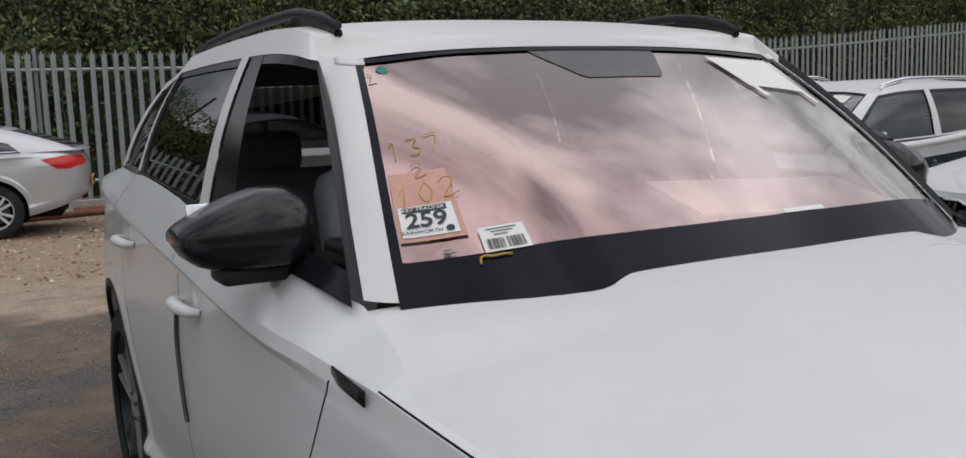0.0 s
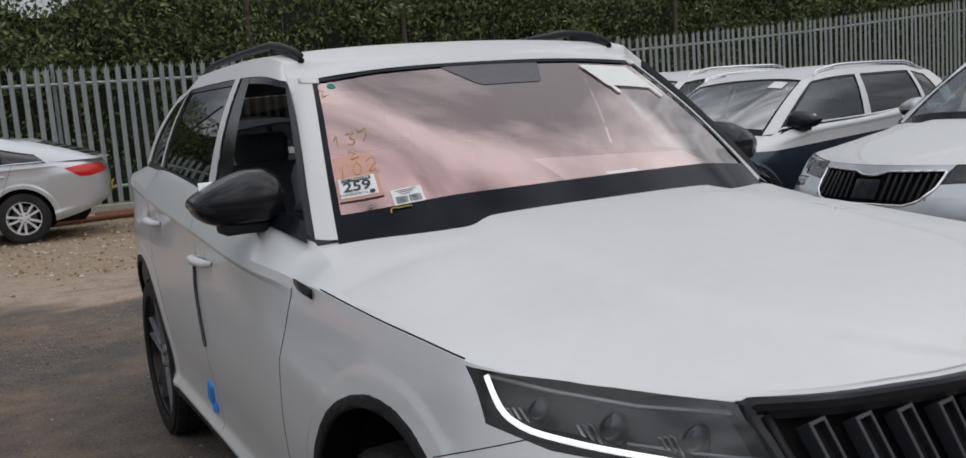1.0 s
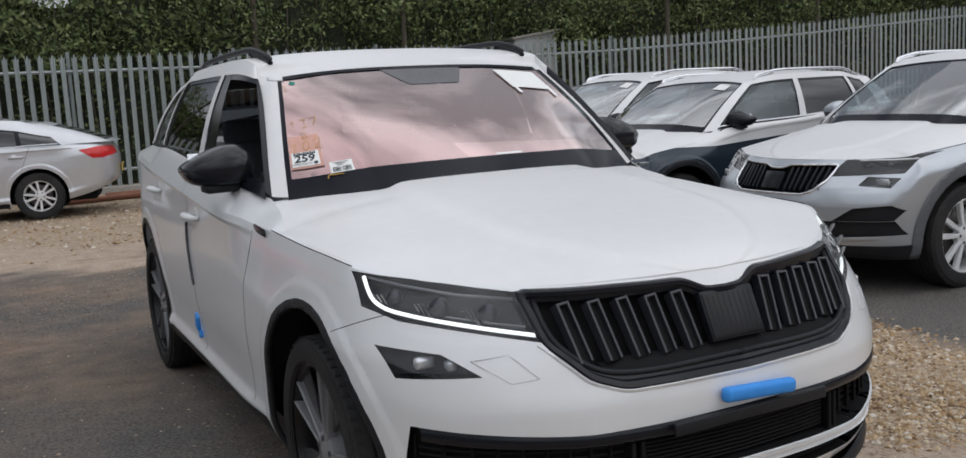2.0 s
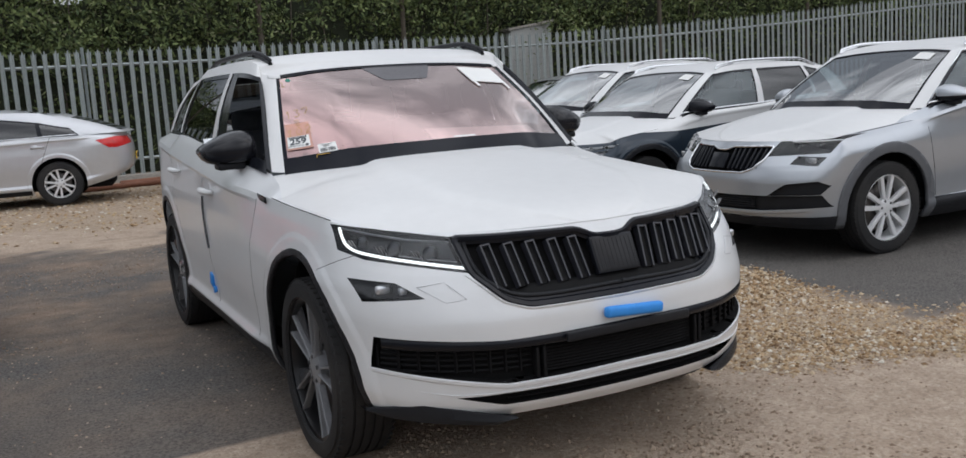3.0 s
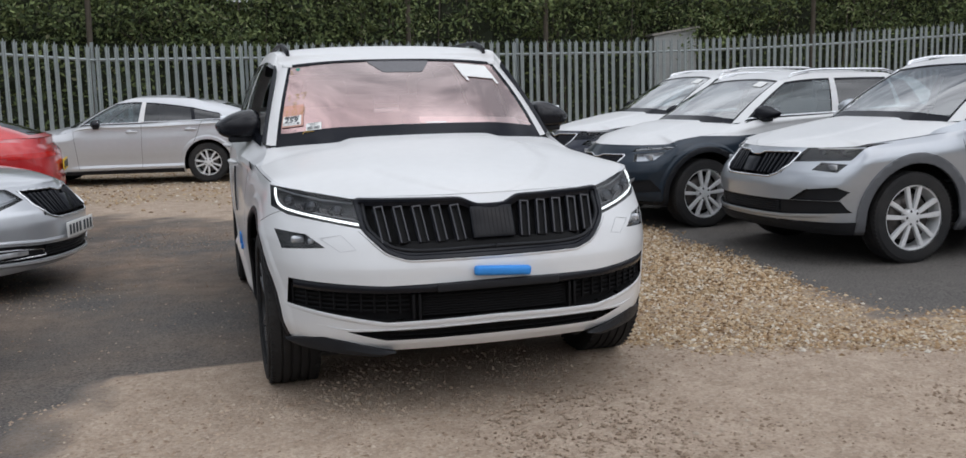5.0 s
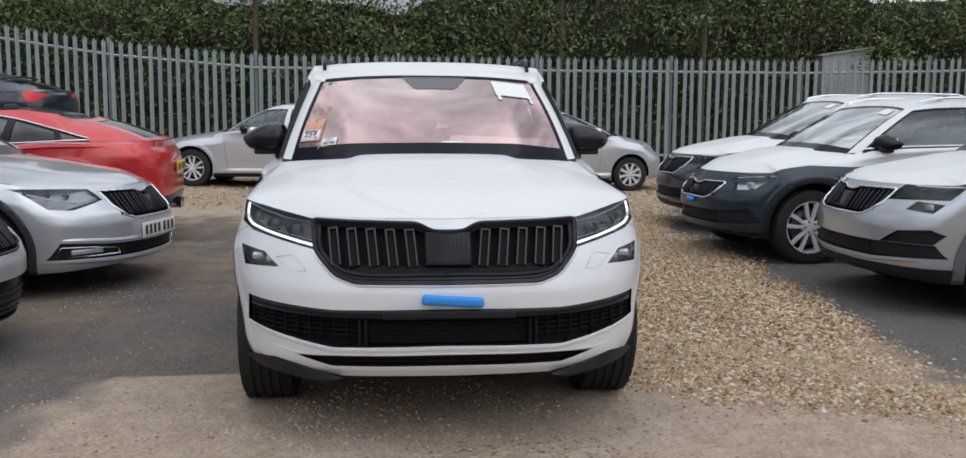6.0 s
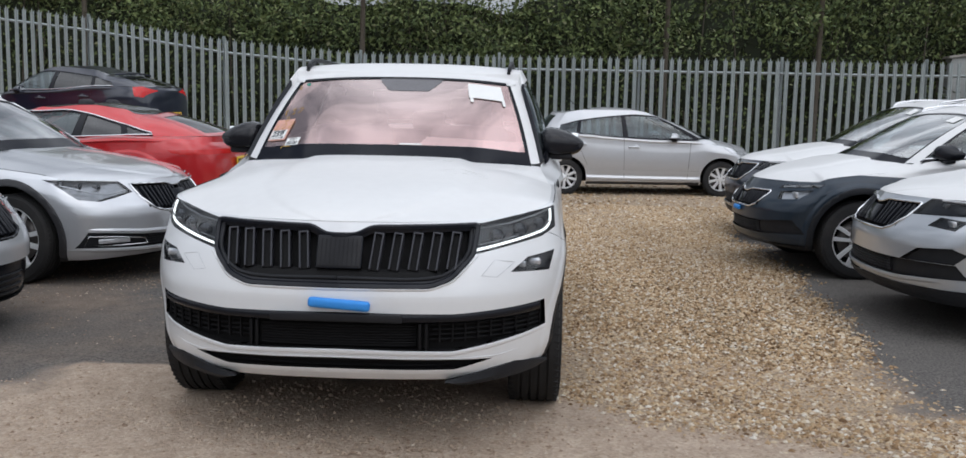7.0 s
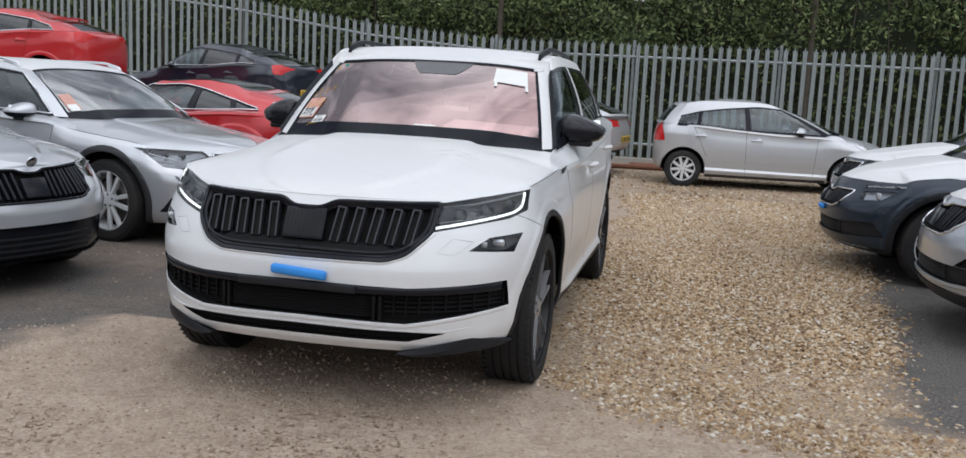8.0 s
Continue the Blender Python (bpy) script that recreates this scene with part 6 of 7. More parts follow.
def compact_suv(name, m, paint, film, label, kx, kz, fo, wb, ro, wheel, hl, fog, gz, gw, low, lower_black, arch_trim, line=None, blue=False, case=GLOSS_BLACK, drop=.02, **more):
    """A compact sport utility car facing the yard, its upper panels under white film."""
    root = thing(name, m, label, "car", "parked cars along the fence side")
    hw = .935 * kx
    cab = dict(cowl=.40, bow=.18, cowl_z=1.085 * kz, bw=.845 * kx, rw=.665 * kx, head=1.03, roof_f=1.525 * kz, belt_f=1.11 * kz, belt_m=1.15 * kz, belt_r=1.215 * kz,
               roof_m=1.605 * kz, roof_c=1.595 * kz, roof_r=1.54 * kz, b0=1.52, c0=2.36, clean=.05, q=2.74, qlean=.16, d=ro - .42, dlean=.24)
    go, gp = grille_outline(gw, gw * .84, gz[0], gz[1], .11, .022)
    P = car_params(fo, wb, ro, hw, .225,
                   [(-fo + .1, .925 * kz - drop), (-fo + .28, .935 * kz - .9 * drop), (-.25, .962 * kz - .5 * drop), (.05, .985 * kz - .2 * drop), (.34, 1.01 * kz), (.50, 1.05 * kz), (.86, 1.11 * kz), (1.5, 1.145 * kz), (2.3, 1.20 * kz), (ro, 1.21 * kz)],
                   [(-fo + .1, .905 * kz - drop), (-fo + .2, .955 * kz - drop), (-.4, 1.01 * kz - .6 * drop), (-.22, 1.04 * kz - .4 * drop), (.10, 1.083 * kz), (.45, 1.115 * kz)], .39, cab, wheel, paint,
                   gap=.06, arch_trim=arch_trim, flare=0 if arch_trim > .06 else .010, flare_w=.02, nose=.72, film=film, pillar=film, post=film, rails=CHROME, screen=GLASS_CLEAR, mirror=(.80 * kx, .69, 1.19 * kz, .84), nu=90, nv=20, crown=.03, **{"mirror_mat": GLOSS_BLACK, **more})
    c = P["cuts"]
    c.append(("grille_backing", VOID, "xz", gp, "front", True, .045, 0, .045, ""))
    c.append(("headlamp_cover", GLASS_LAMP, "xz", hl, "front", True, 0, 0, .05, ""))
    c.append(("fog_lamp_cover", GLASS_LAMP, "xz", fog, "front", True, 0, 0, .04, ""))
    c.append(("intake", BLACK_PLASTIC, "xz", low, "front", True, .03, 0, .03, ""))
    if lower_black:
        c.append(("bumper_skirt", BLACK_PLASTIC, "xz", [(0, .1), (hw + .1, .1), (hw + .1, lower_black), (0, lower_black)], "front", True, 0, .008, 0, ""))
    c.append(("sill_strip", BLACK_PLASTIC, "yz", [(.40, .18), (wb - .40, .18), (wb - .40, .37), (.40, .37)], "side", True, 0, .010, 0, ""))
    if paint in (GREY, NAVY):
        c.append(("shoulder_film", FILM, "yz", [(-.02, .968 * kz), (.36, .955 * kz), (2.5, 1.065 * kz), (2.5, 1.5), (-.02, 1.5)], "side", True, 0, .002, 0, "white film along the shoulder"))
    c += [seam(.40, .95 * kz, .50, .38), seam(1.60, 1.14 * kz, 1.56, .38), seam(2.46, 1.19 * kz, 2.24, .55)]
    C, ff, fr, flank, lv, lip = shell(P, root)
    xs = np.linspace(.13, gw * .9, 7)
    ribbed_front(root, P, ff, hl, fog, go, xs, gz[0] + .018, gz[1] - .018, low, CHROME, False, [(np.mean([p[0] for p in hl]) - .06, np.mean([p[1] for p in hl]), .07, .035), (np.mean([p[0] for p in hl]) + .06, np.mean([p[1] for p in hl]) + .008, .06, .032)], line, (.40, low[0][0][1] + .02, low[0][2][1] - .02, 5), case=case, rr=.008)
    if not blue:
        lip_strip(root, ff, paint, [(0, .366), (.45, .366), (.85, .392)], ((.012, .006), (-.014, .003), (-.012, -.012), (.006, -.022)))
    if blue:
        b = bmesh.new()
        add_box(b, (0, ff(0, blue) - .014, blue), (.16, .03, .04), .01)
        part("foam_strip", b, BLUE, root, "blue foam strip on the bumper")
    for y, z in ((1.46, .93 * kz), (2.28, .99 * kz)):
        handle(P, root, flank, y, z, paint, .18)
    mirror_pair(P, root, C)
    cabin_furniture(P, root, 1)
    wheel_set(P, root)
    arch_liner(P, root)
    # paper hung behind the screen and the tape across its corner
    decal(C, .95, 1.5, .80, .93, "hanging_sheet", PAPER, root, .002, "white paper sheet on the windscreen")
    return root


def low_car(name, m, paint, label, fo, wb, ro, hw, top, bonnet, cowl, cab, wheel, cuts=(), group="", **more):
    """A saloon, estate, coupe or hatchback."""
    root = thing(name, m, label, "car", group)
    P = car_params(fo, wb, ro, hw, more.pop("sill", .18), top, bonnet, cowl, cab, wheel, paint, nu=90, nv=20, **more)
    P["cuts"] += list(cuts)
    C, ff, fr, flank, lv, lip = shell(P, root)
    for y, z in P.get("handles", ()):
        handle(P, root, flank, y, z, P.get("handle_mat", paint), .18)
    if P.get("mirror"):
        mirror_pair(P, root, C)
    cabin_furniture(P, root, 1)
    wheel_set(P, root)
    arch_liner(P, root)
    return root, P, C, ff, fr, flank


SPLIT = dict(r=.335, w=.215, rim=.235, spokes=5, style="split")

SILVER_SUV_AT = heading(3.94, 2.14, 179)
compact_suv("silver_suv", SILVER_SUV_AT, SILVER_COOL, FILM, "silver compact SUV, white film over its bonnet and roof", .975, .955, .90, 2.64, 3.54, dict(SPLIT, r=.345, rim=.245),
            [(.455, .868), (.408, .762), (.80, .782), (.84, .904)], [(.80, .755), (.78, .695), (.61, .71), (.63, .765)], (.648, .832), .43,
            [[(0, .375), (.45, .375), (.45, .485), (0, .485)], [(.45, .375), (.84, .40), (.81, .488), (.45, .485)], [(.50, .4865), (.805, .490), (.845, .555), (.80, .590), (.62, .570)]], .328, .075, line=[(.53, .86), (.70, .862), (.82, .868)], trim_mat=TRIM_GREY, chrome_line="loop", mirror_mat=SILVER_COOL)
compact_suv("grey_suv", heading(3.47, 4.46, 184), GREY, FILM, "slate grey compact SUV, white film over its bonnet and roof", .94, .91, .80, 2.65, 3.46, dict(SPLIT, r=.335, rim=.235),
            [(.465, .768), (.455, .738), (.78, .766), (.815, .796)], [(.765, .745), (.73, .665), (.56, .650), (.50, .715)], (.560, .708), .41,
            [[(0, .34), (.45, .34), (.45, .455), (0, .455)], [(.45, .34), (.80, .37), (.74, .485), (.45, .455)]], .27, .05, line=[(.475, .753), (.64, .768), (.79, .784)], blue=.525, case=LAMP_GREY, chrome_line="low", drop=.045)
compact_suv("navy_suv", heading(3.90, 6.55, 180.5), NAVY, FILM, "dark navy compact SUV, white film over its bonnet and roof", .975, .955, .90, 2.64, 3.54, dict(SPLIT, r=.345, rim=.245),
            [(.455, .868), (.408, .762), (.80, .782), (.84, .904)], [(.80, .755), (.78, .695), (.61, .71), (.63, .765)], (.648, .832), .43,
            [[(0, .375), (.45, .375), (.45, .485), (0, .485)], [(.45, .375), (.84, .40), (.81, .488), (.45, .485)], [(.50, .4865), (.805, .490), (.845, .555), (.80, .590), (.62, .570)]], .328, .055, line=[(.53, .86), (.70, .862), (.82, .868)])


def estate():
    """The silver estate with its number plate on."""
    cab = dict(cowl=.62, bow=.16, cowl_z=.98, bw=.82, rw=.60, head=1.28, roof_f=1.36, belt_f=.99, belt_m=1.01, belt_r=1.05, roof_m=1.425, roof_c=1.42, roof_r=1.36,
               b0=1.66, c0=2.62, clean=.05, q=3.25, qlean=.2, d=3.55, dlean=.3)
    hl = [(.455, .768), (.425, .690), (.68, .630), (.79, .645), (.855, .792)]
    go, gp = grille_outline(.41, .35, .545, .745, .10, .018)
    low = [[(0, .275), (.46, .275), (.46, .375), (0, .365)], [(.46, .275), (.81, .285), (.77, .405), (.46, .375)]]
    cuts = [("grille_backing", VOID, "xz", gp, "front", True, .045, 0, .045, "")]
    cuts += [("headlamp_cover", GLASS_LAMP, "xz", hl, "front", True, 0, 0, .05, "")] + [("intake", BLACK_PLASTIC, "xz", low, "front", True, .03, 0, .03, "")]
    cuts += [seam(.60, .92, .66, .30), seam(1.72, 1.0, 1.70, .30), seam(2.75, 1.03, 2.5, .5), ("sill_strip", BLACK_PLASTIC, "yz", [(.40, .14), (2.44, .14), (2.44, .28), (.40, .28)], "side", True, 0, .010, 0, "")]
    root, P, C, ff, fr, flank = low_car("silver_estate", heading(-2.94, 3.28, -13), SILVER, "silver estate car with black wheel arch trims and roof rails", .93, 2.84, 3.90, .925,
        [(-.85, .775), (-.6, .79), (-.25, .83), (.1, .86), (.5, .90), (.66, .955), (1.0, .965), (1.7, .98), (2.7, 1.02), (3.9, 1.03)],
        [(-.85, .768), (-.75, .80), (-.5, .85), (-.2, .89), (.2, .94), (.66, .985)], .60, cab, dict(SPLIT, r=.342, rim=.245), cuts, arch_trim=.05, trim_mat=DARK_GREY, rails=CHROME,
        roof=FILM, mirror=(.80, .98, 1.02, .85), mirror_mat=SILVER, handles=((1.60, .88), (2.5, .90)), handle_mat=SILVER, chrome_line="loop", v_top=.84)
    ribbed_front(root, P, ff, hl, None, go, np.linspace(.04, .375, 10), .565, .722, low, CHROME, False, [(.60, .728, .08, .045), (.70, .738, .08, .045), (.79, .755, .06, .04)], [(.455, .705), (.62, .680), (.78, .735), (.86, .780)], (.40, .295, .355, 4), case=LAMP_MID)
    for sg in (1, -1):
        b = bmesh.new()
        add_tube(b, [(sg * x, ff(x, z) - .004, z) for x, z in ((.42, .30), (.60, .298), (.78, .302), (.765, .372), (.60, .362), (.44, .345), (.42, .30))], .005, 6)
        part("intake_chrome", b, CHROME, root)
        b = bmesh.new()
        add_box(b, (sg * .63, ff(.63, .335) + .016, .334), (.24, .02, .034), .006, Matrix.Rotation(sg * .55, 4, "Z"))
        part("fog_lamp", b, LAMP_GREY, root)
    lip_strip(root, ff, SILVER, [(0, .262), (.46, .262), (.84, .278)], ((.014, .008), (-.022, .002), (-.020, -.012), (.010, -.026)))
    lip_strip(root, ff, SILVER, [(0, .385), (.46, .392), (.82, .425)], ((.012, -.004), (-.012, .002), (-.006, .016), (.012, .034)))
    plate(root, ff, 0, .445, PLATE_WHITE)
    decal(C, -1.85, -1.5, .14, .42, "orange_sticker", ORANGE, root, .002, "orange sticker on the windscreen")
    decal(C, -1.82, -1.55, .10, .22, "white_sticker", PAPER, root, .004, "white sticker on the windscreen")


estate()


def hatch_front():
    """The silver hatchback nearest on the tarmac, seen by its nose."""
    cab = dict(cowl=.60, bow=.16, cowl_z=.985, bw=.80, rw=.59, head=1.22, roof_f=1.36, belt_f=.995, belt_m=1.01, belt_r=1.06, roof_m=1.425, roof_c=1.40, roof_r=1.33,
               b0=1.52, c0=2.42, clean=.08, q=2.8, qlean=.2, d=3.15, dlean=.3)
    hl = [(.52, .78), (.50, .70), (.66, .67), (.82, .73), (.86, .785)]
    go, gp = grille_outline(.50, .44, .585, .772, .10, .02)
    low = [[(0, .19), (.50, .20), (.50, .445), (0, .445)], [(.50, .20), (.80, .24), (.85, .46), (.50, .445)]]
    cuts = [("grille_backing", VOID, "xz", gp, "front", True, .045, 0, .045, "")]
    cuts += [("headlamp_cover", GLASS_LAMP, "xz", hl, "front", True, 0, 0, .05, "")] + [("intake", GLOSS_BLACK, "xz", low, "front", True, .03, 0, .03, "")]
    root, P, C, ff, fr, flank = low_car("silver_hatchback", heading(-3.16, .74, -13.4), SILVER, "silver hatchback with a gloss black grille and bumper", .90, 2.65, 3.48, .905,
        [(-.82, .785), (-.6, .795), (-.25, .83), (.1, .86), (.5, .90), (.66, .955), (1.0, .965), (1.7, .985), (2.5, 1.03), (3.48, 1.03)],
        [(-.82, .775), (-.72, .815), (-.5, .865), (-.2, .905), (.2, .945), (.66, .99)], .58, cab, dict(SPLIT), cuts, mirror=(.78, .95, 1.02, .85), mirror_mat=SILVER)
    ribbed_front(root, P, ff, hl, None, go, np.linspace(.12, .46, 9), .60, .752, low, GLOSS_BLACK, False, [(.62, .735, .08, .04), (.72, .75, .08, .04)], [(.53, .77), (.70, .775), (.84, .785)], (.45, .26, .37, 4), case=LAMP_MID)
    b = bmesh.new()
    add_lathe(b, [(0, .036), (.006, .036), (.008, .031), (.004, .026), (.004, .001)], 24)
    o = part("bonnet_badge", b, CHROME, root)
    o.matrix_local = Matrix.Translation((0, -.79, .822)) @ Matrix.Rotation(radians(25), 4, "X") @ Matrix.Rotation(radians(-90), 4, "Z")


hatch_front()


def liftback():
    """The pale silver liftback along the fence."""
    cab = dict(cowl=.60, bow=.14, cowl_z=.96, bw=.81, rw=.58, head=1.25, roof_f=1.34, belt_f=.97, belt_m=.985, belt_r=1.01, roof_m=1.405, roof_c=1.375, roof_r=1.325,
               b0=1.60, c0=2.46, clean=.06, q=3.02, qlean=.40, d=3.58, dlean=.90)
    cuts = [("tail_lamp", RED_LAMP, "yz", [(3.24, .920), (3.42, .800), (3.54, .795), (3.85, .865), (3.85, .945), (3.5, .955)], "side", True, 0, .004, 0, "red wedge-shaped tail lamp"),
            ("bumper_trim", BLACK_PLASTIC, "xz", [(0, .28), (.62, .28), (.70, .36), (0, .36)], "rear", True, 0, .004, 0, ""),
            ("headlamp", LAMP_GREY, "yz", [(-.72, .68), (-.28, .72), (-.22, .77), (-.6, .745)], "side", True, 0, .002, 0, ""),
            ("sill_strip", BLACK_PLASTIC, "yz", [(.38, .14), (2.30, .14), (2.30, .245), (.38, .235)], "side", True, 0, .008, 0, ""),
            seam(.58, .90, .64, .28), seam(1.66, .98, 1.64, .28), seam(2.62, 1.0, 2.42, .50)]
    root, P, C, ff, fr, flank = low_car("silver_liftback", heading(-3.45, 13.25, 170, .02), SILVER_DULL, "pale silver liftback car parked along the steel fence", .88, 2.69, 3.75, .905,
        [(-.80, .73), (-.6, .735), (-.25, .78), (.1, .82), (.5, .87), (.66, .935), (1.0, .96), (1.7, .955), (2.7, .98), (3.4, .985), (3.75, .965)],
        [(-.80, .72), (-.7, .76), (-.5, .81), (-.2, .855), (.2, .91), (.66, .965)], .58, cab, dict(SPLIT, r=.325, rim=.215), cuts,
        mirror=(.78, .95, 1.0, .85), mirror_mat=GLOSS_BLACK, handles=((1.50, .85), (2.44, .87)), handle_mat=SILVER_DULL, chrome_line="low", deck_mid=[(3.2, 1.03), (3.78, .985)], deck_y=3.5, post=FILM, v_top=.84, v_end=.34, flare=.008, rear_post=GLOSS_BLACK, bottom=[(-.88, .215), (-.5, .19), (.4, .18), (2.29, .18), (2.95, .23), (3.45, .34), (3.75, .43)],
        glass_r=GLASS_DARK)
    plate(root, fr, 0, .62, PLATE_YELLOW, front=False)


liftback()


def mini_mpv():
    """The small pale silver hatchback by the fence."""
    cab = dict(cowl=.30, bow=.14, cowl_z=.95, bw=.76, rw=.58, head=1.10, roof_f=1.315, belt_f=.905, belt_m=.925, belt_r=.985, roof_m=1.385, roof_c=1.375, roof_r=1.325,
               b0=1.54, c0=2.34, clean=.05, q=2.70, qlean=.14, d=2.82, dlean=.22)
    cuts = [("tail_lamp", RED_LAMP, "yz", [(2.88, .72), (3.10, .70), (3.10, .95), (2.93, .99)], "side", True, 0, .006, 0, "red tail lamp"),
            ("headlamp", LAMP_GREY, "yz", [(-.56, .64), (-.15, .72), (-.02, .81), (-.40, .755)], "side", True, 0, .002, 0, "clear headlamp"),
            ("rub_strip", SILVER_DULL, "yz", [(.36, .36), (2.20, .36), (2.20, .41), (.36, .41)], "side", True, 0, .008, 0, ""),
            ("sill_strip", DARK_GREY, "yz", [(.36, .14), (2.22, .14), (2.22, .225), (.36, .225)], "side", True, 0, .008, 0, ""),
            seam(.52, .88, .56, .28), seam(1.62, .92, 1.60, .28), seam(2.44, .97, 2.22, .5)]
    root, P, C, ff, fr, flank = low_car("silver_mini_mpv", heading(3.80, 12.2, 4.5), SILVER_DULL, "small pale silver five-door hatchback beside the steel fence", .74, 2.57, 3.05, .83,
        [(-.66, .74), (-.5, .75), (-.2, .80), (.1, .845), (.35, .885), (.5, .895), (1.0, .90), (1.7, .935), (2.5, .985), (3.05, .985)],
        [(-.66, .73), (-.55, .78), (-.3, .845), (0, .90), (.36, .955)], .30, cab, dict(r=.29, w=.185, rim=.195, spokes=9, style="plain"), cuts, nose=.8, tail=.8,
        mirror=(.74, .80, .965, .78), mirror_mat=SILVER_DULL, handles=((1.45, .785), (2.32, .82)), handle_mat=SILVER_DULL, glass_r=GLASS_SIDE, v_end=.40)
    b = bmesh.new()
    add_tube(b, [(0, 2.3, 1.41), (0, 2.46, 1.57)], .005, 6)
    part("aerial", b, BLACK_PLASTIC, root)


mini_mpv()


def coupe():
    """The red coupe, tail to the yard."""
    cab = dict(cowl=.78, bow=.18, cowl_z=.86, bw=.76, rw=.50, head=1.50, roof_f=1.19, belt_f=.87, belt_m=.90, belt_r=.935, roof_m=1.235, roof_c=1.205, roof_r=1.155,
               b0=1.98, c0=2.50, clean=.12, q=2.80, qlean=.26, d=3.24, dlean=.62)
    cuts = [("tail_lamp", RED_LAMP, "xz", [(.40, .765), (.95, .75), (.95, .805), (.40, .81)], "rear", True, 0, .003, 0, "slim red tail lamp"),
            ("tail_lamp_side", RED_LAMP, "yz", [(3.05, .768), (3.6, .755), (3.6, .805), (3.0, .80)], "side", True, 0, .003, 0, ""),
            ("diffuser", GLOSS_BLACK, "xz", [(0, .10), (.93, .10), (.86, .38), (0, .40)], "rear", True, 0, .006, 0, "black rear diffuser"),
            seam(.75, .80, .80, .25), seam(2.02, .90, 2.12, .35)]
    root, P, C, ff, fr, flank = low_car("red_coupe", heading(-5.94, 5.66, 183, .10), RED, "glossy red sports coupe with chrome window line", .90, 2.62, 3.52, .945,
        [(-.82, .62), (-.5, .68), (-.2, .74), (.1, .76), (.5, .78), (.8, .82), (1.2, .87), (1.9, .875), (2.6, .915), (3.1, .915), (3.52, .87)],
        [(-.82, .63), (-.7, .68), (-.4, .74), (0, .80), (.4, .84), (.82, .865)], .76, cab, dict(SPLIT, r=.34, rim=.25, face=ALLOY_GREY), cuts,
        mirror=(.74, 1.1, .93, .8), mirror_mat=RED, chrome_line="loop", crown=.014, deck_mid=[(2.8, .965), (3.2, .95), (3.52, .895)], deck_y=2.95, post=GLOSS_BLACK, v_top=.84, v_end=.10, flare=.010, bonnet_power=4, roof=GLOSS_BLACK, pillar=RED, glass_r=GLASS_DARK, bench=False)
    plate(root, fr, 0, .66, PLATE_YELLOW, front=False)
    for x in (-.07, .07):
        b = bmesh.new()
        add_tube(b, [(x, 3.40, .27), (x, 3.54, .27)], .05, 16)
        part("exhaust_pipe", b, CHROME, root)
    b = bmesh.new()
    for k in range(5):
        add_box(b, (-.42 + k * .04, fr(-.4, .52) + .004, .53), (.026, .006, .022), .001)
    part("badge_bar", b, CHROME, root)


coupe()


def family_hatch(name, m, paint, label, plate_on=True, line="low"):
    """A five-door hatchback with tall tail lamps."""
    cab = dict(cowl=.58, bow=.15, cowl_z=.99, bw=.80, rw=.58, head=1.20, roof_f=1.37, belt_f=1.0, belt_m=1.02, belt_r=1.10, roof_m=1.43, roof_c=1.385, roof_r=1.285,
               b0=1.50, c0=2.36, clean=.06, q=2.80, qlean=.30, d=3.14, dlean=.52)
    cuts = [("tail_lamp", RED_LAMP, "yz", [(3.20, .94), (3.30, .92), (3.36, 1.04), (3.24, 1.11), (3.15, 1.09)], "side", True, 0, .005, 0, "red tail lamp"),
            ("bumper_trim", BLACK_PLASTIC, "xz", [(0, .26), (.66, .26), (.72, .38), (0, .38)], "rear", True, 0, .004, 0, ""),
            ("headlamp", LAMP_GREY, "yz", [(-.72, .68), (-.25, .74), (-.12, .80), (-.55, .765)], "side", True, 0, .002, 0, ""),
            seam(.58, .92, .62, .28), seam(1.56, 1.0, 1.55, .28), seam(2.45, 1.06, 2.28, .5)]
    root, P, C, ff, fr, flank = low_car(name, m, paint, label, .88, 2.65, 3.42, .90,
        [(-.80, .735), (-.6, .74), (-.25, .79), (.1, .84), (.5, .90), (.66, .965), (1.0, .99), (1.7, 1.02), (2.5, 1.09), (3.42, 1.10)],
        [(-.80, .725), (-.7, .77), (-.5, .82), (-.2, .87), (.2, .93), (.62, .985)], .56, cab, dict(SPLIT, r=.32, rim=.22), cuts,
        mirror=(.77, .93, 1.03, .82), mirror_mat=paint, chrome_line=line, v_end=.40, flare=.008, handles=((1.40, .88), (2.28, .92)), handle_mat=paint)
    if plate_on:
        plate(root, fr, 0, .62, PLATE_YELLOW, front=False)
    b = bmesh.new()
    C.patch(b, 10.2, 12, .985, 1.0, 8, 1, out=.06, both=True)
    part("roof_spoiler", b, paint, root).modifiers.new("thickness", "SOLIDIFY").thickness = .03


family_hatch("navy_hatchback", heading(-9.0, 13.06, 168, .52), NAVY, "dark navy five-door hatchback with red tail lamps")
family_hatch("pale_hatchback", heading(5.95, 11.2, 180), SILVER, "silver five-door hatchback parked beyond the compact SUVs", False)
family_hatch("red_hatchback", heading(-11.8, 10.1, 184, .88), RED, "bright red five-door hatchback", False, "loop")

main_car()


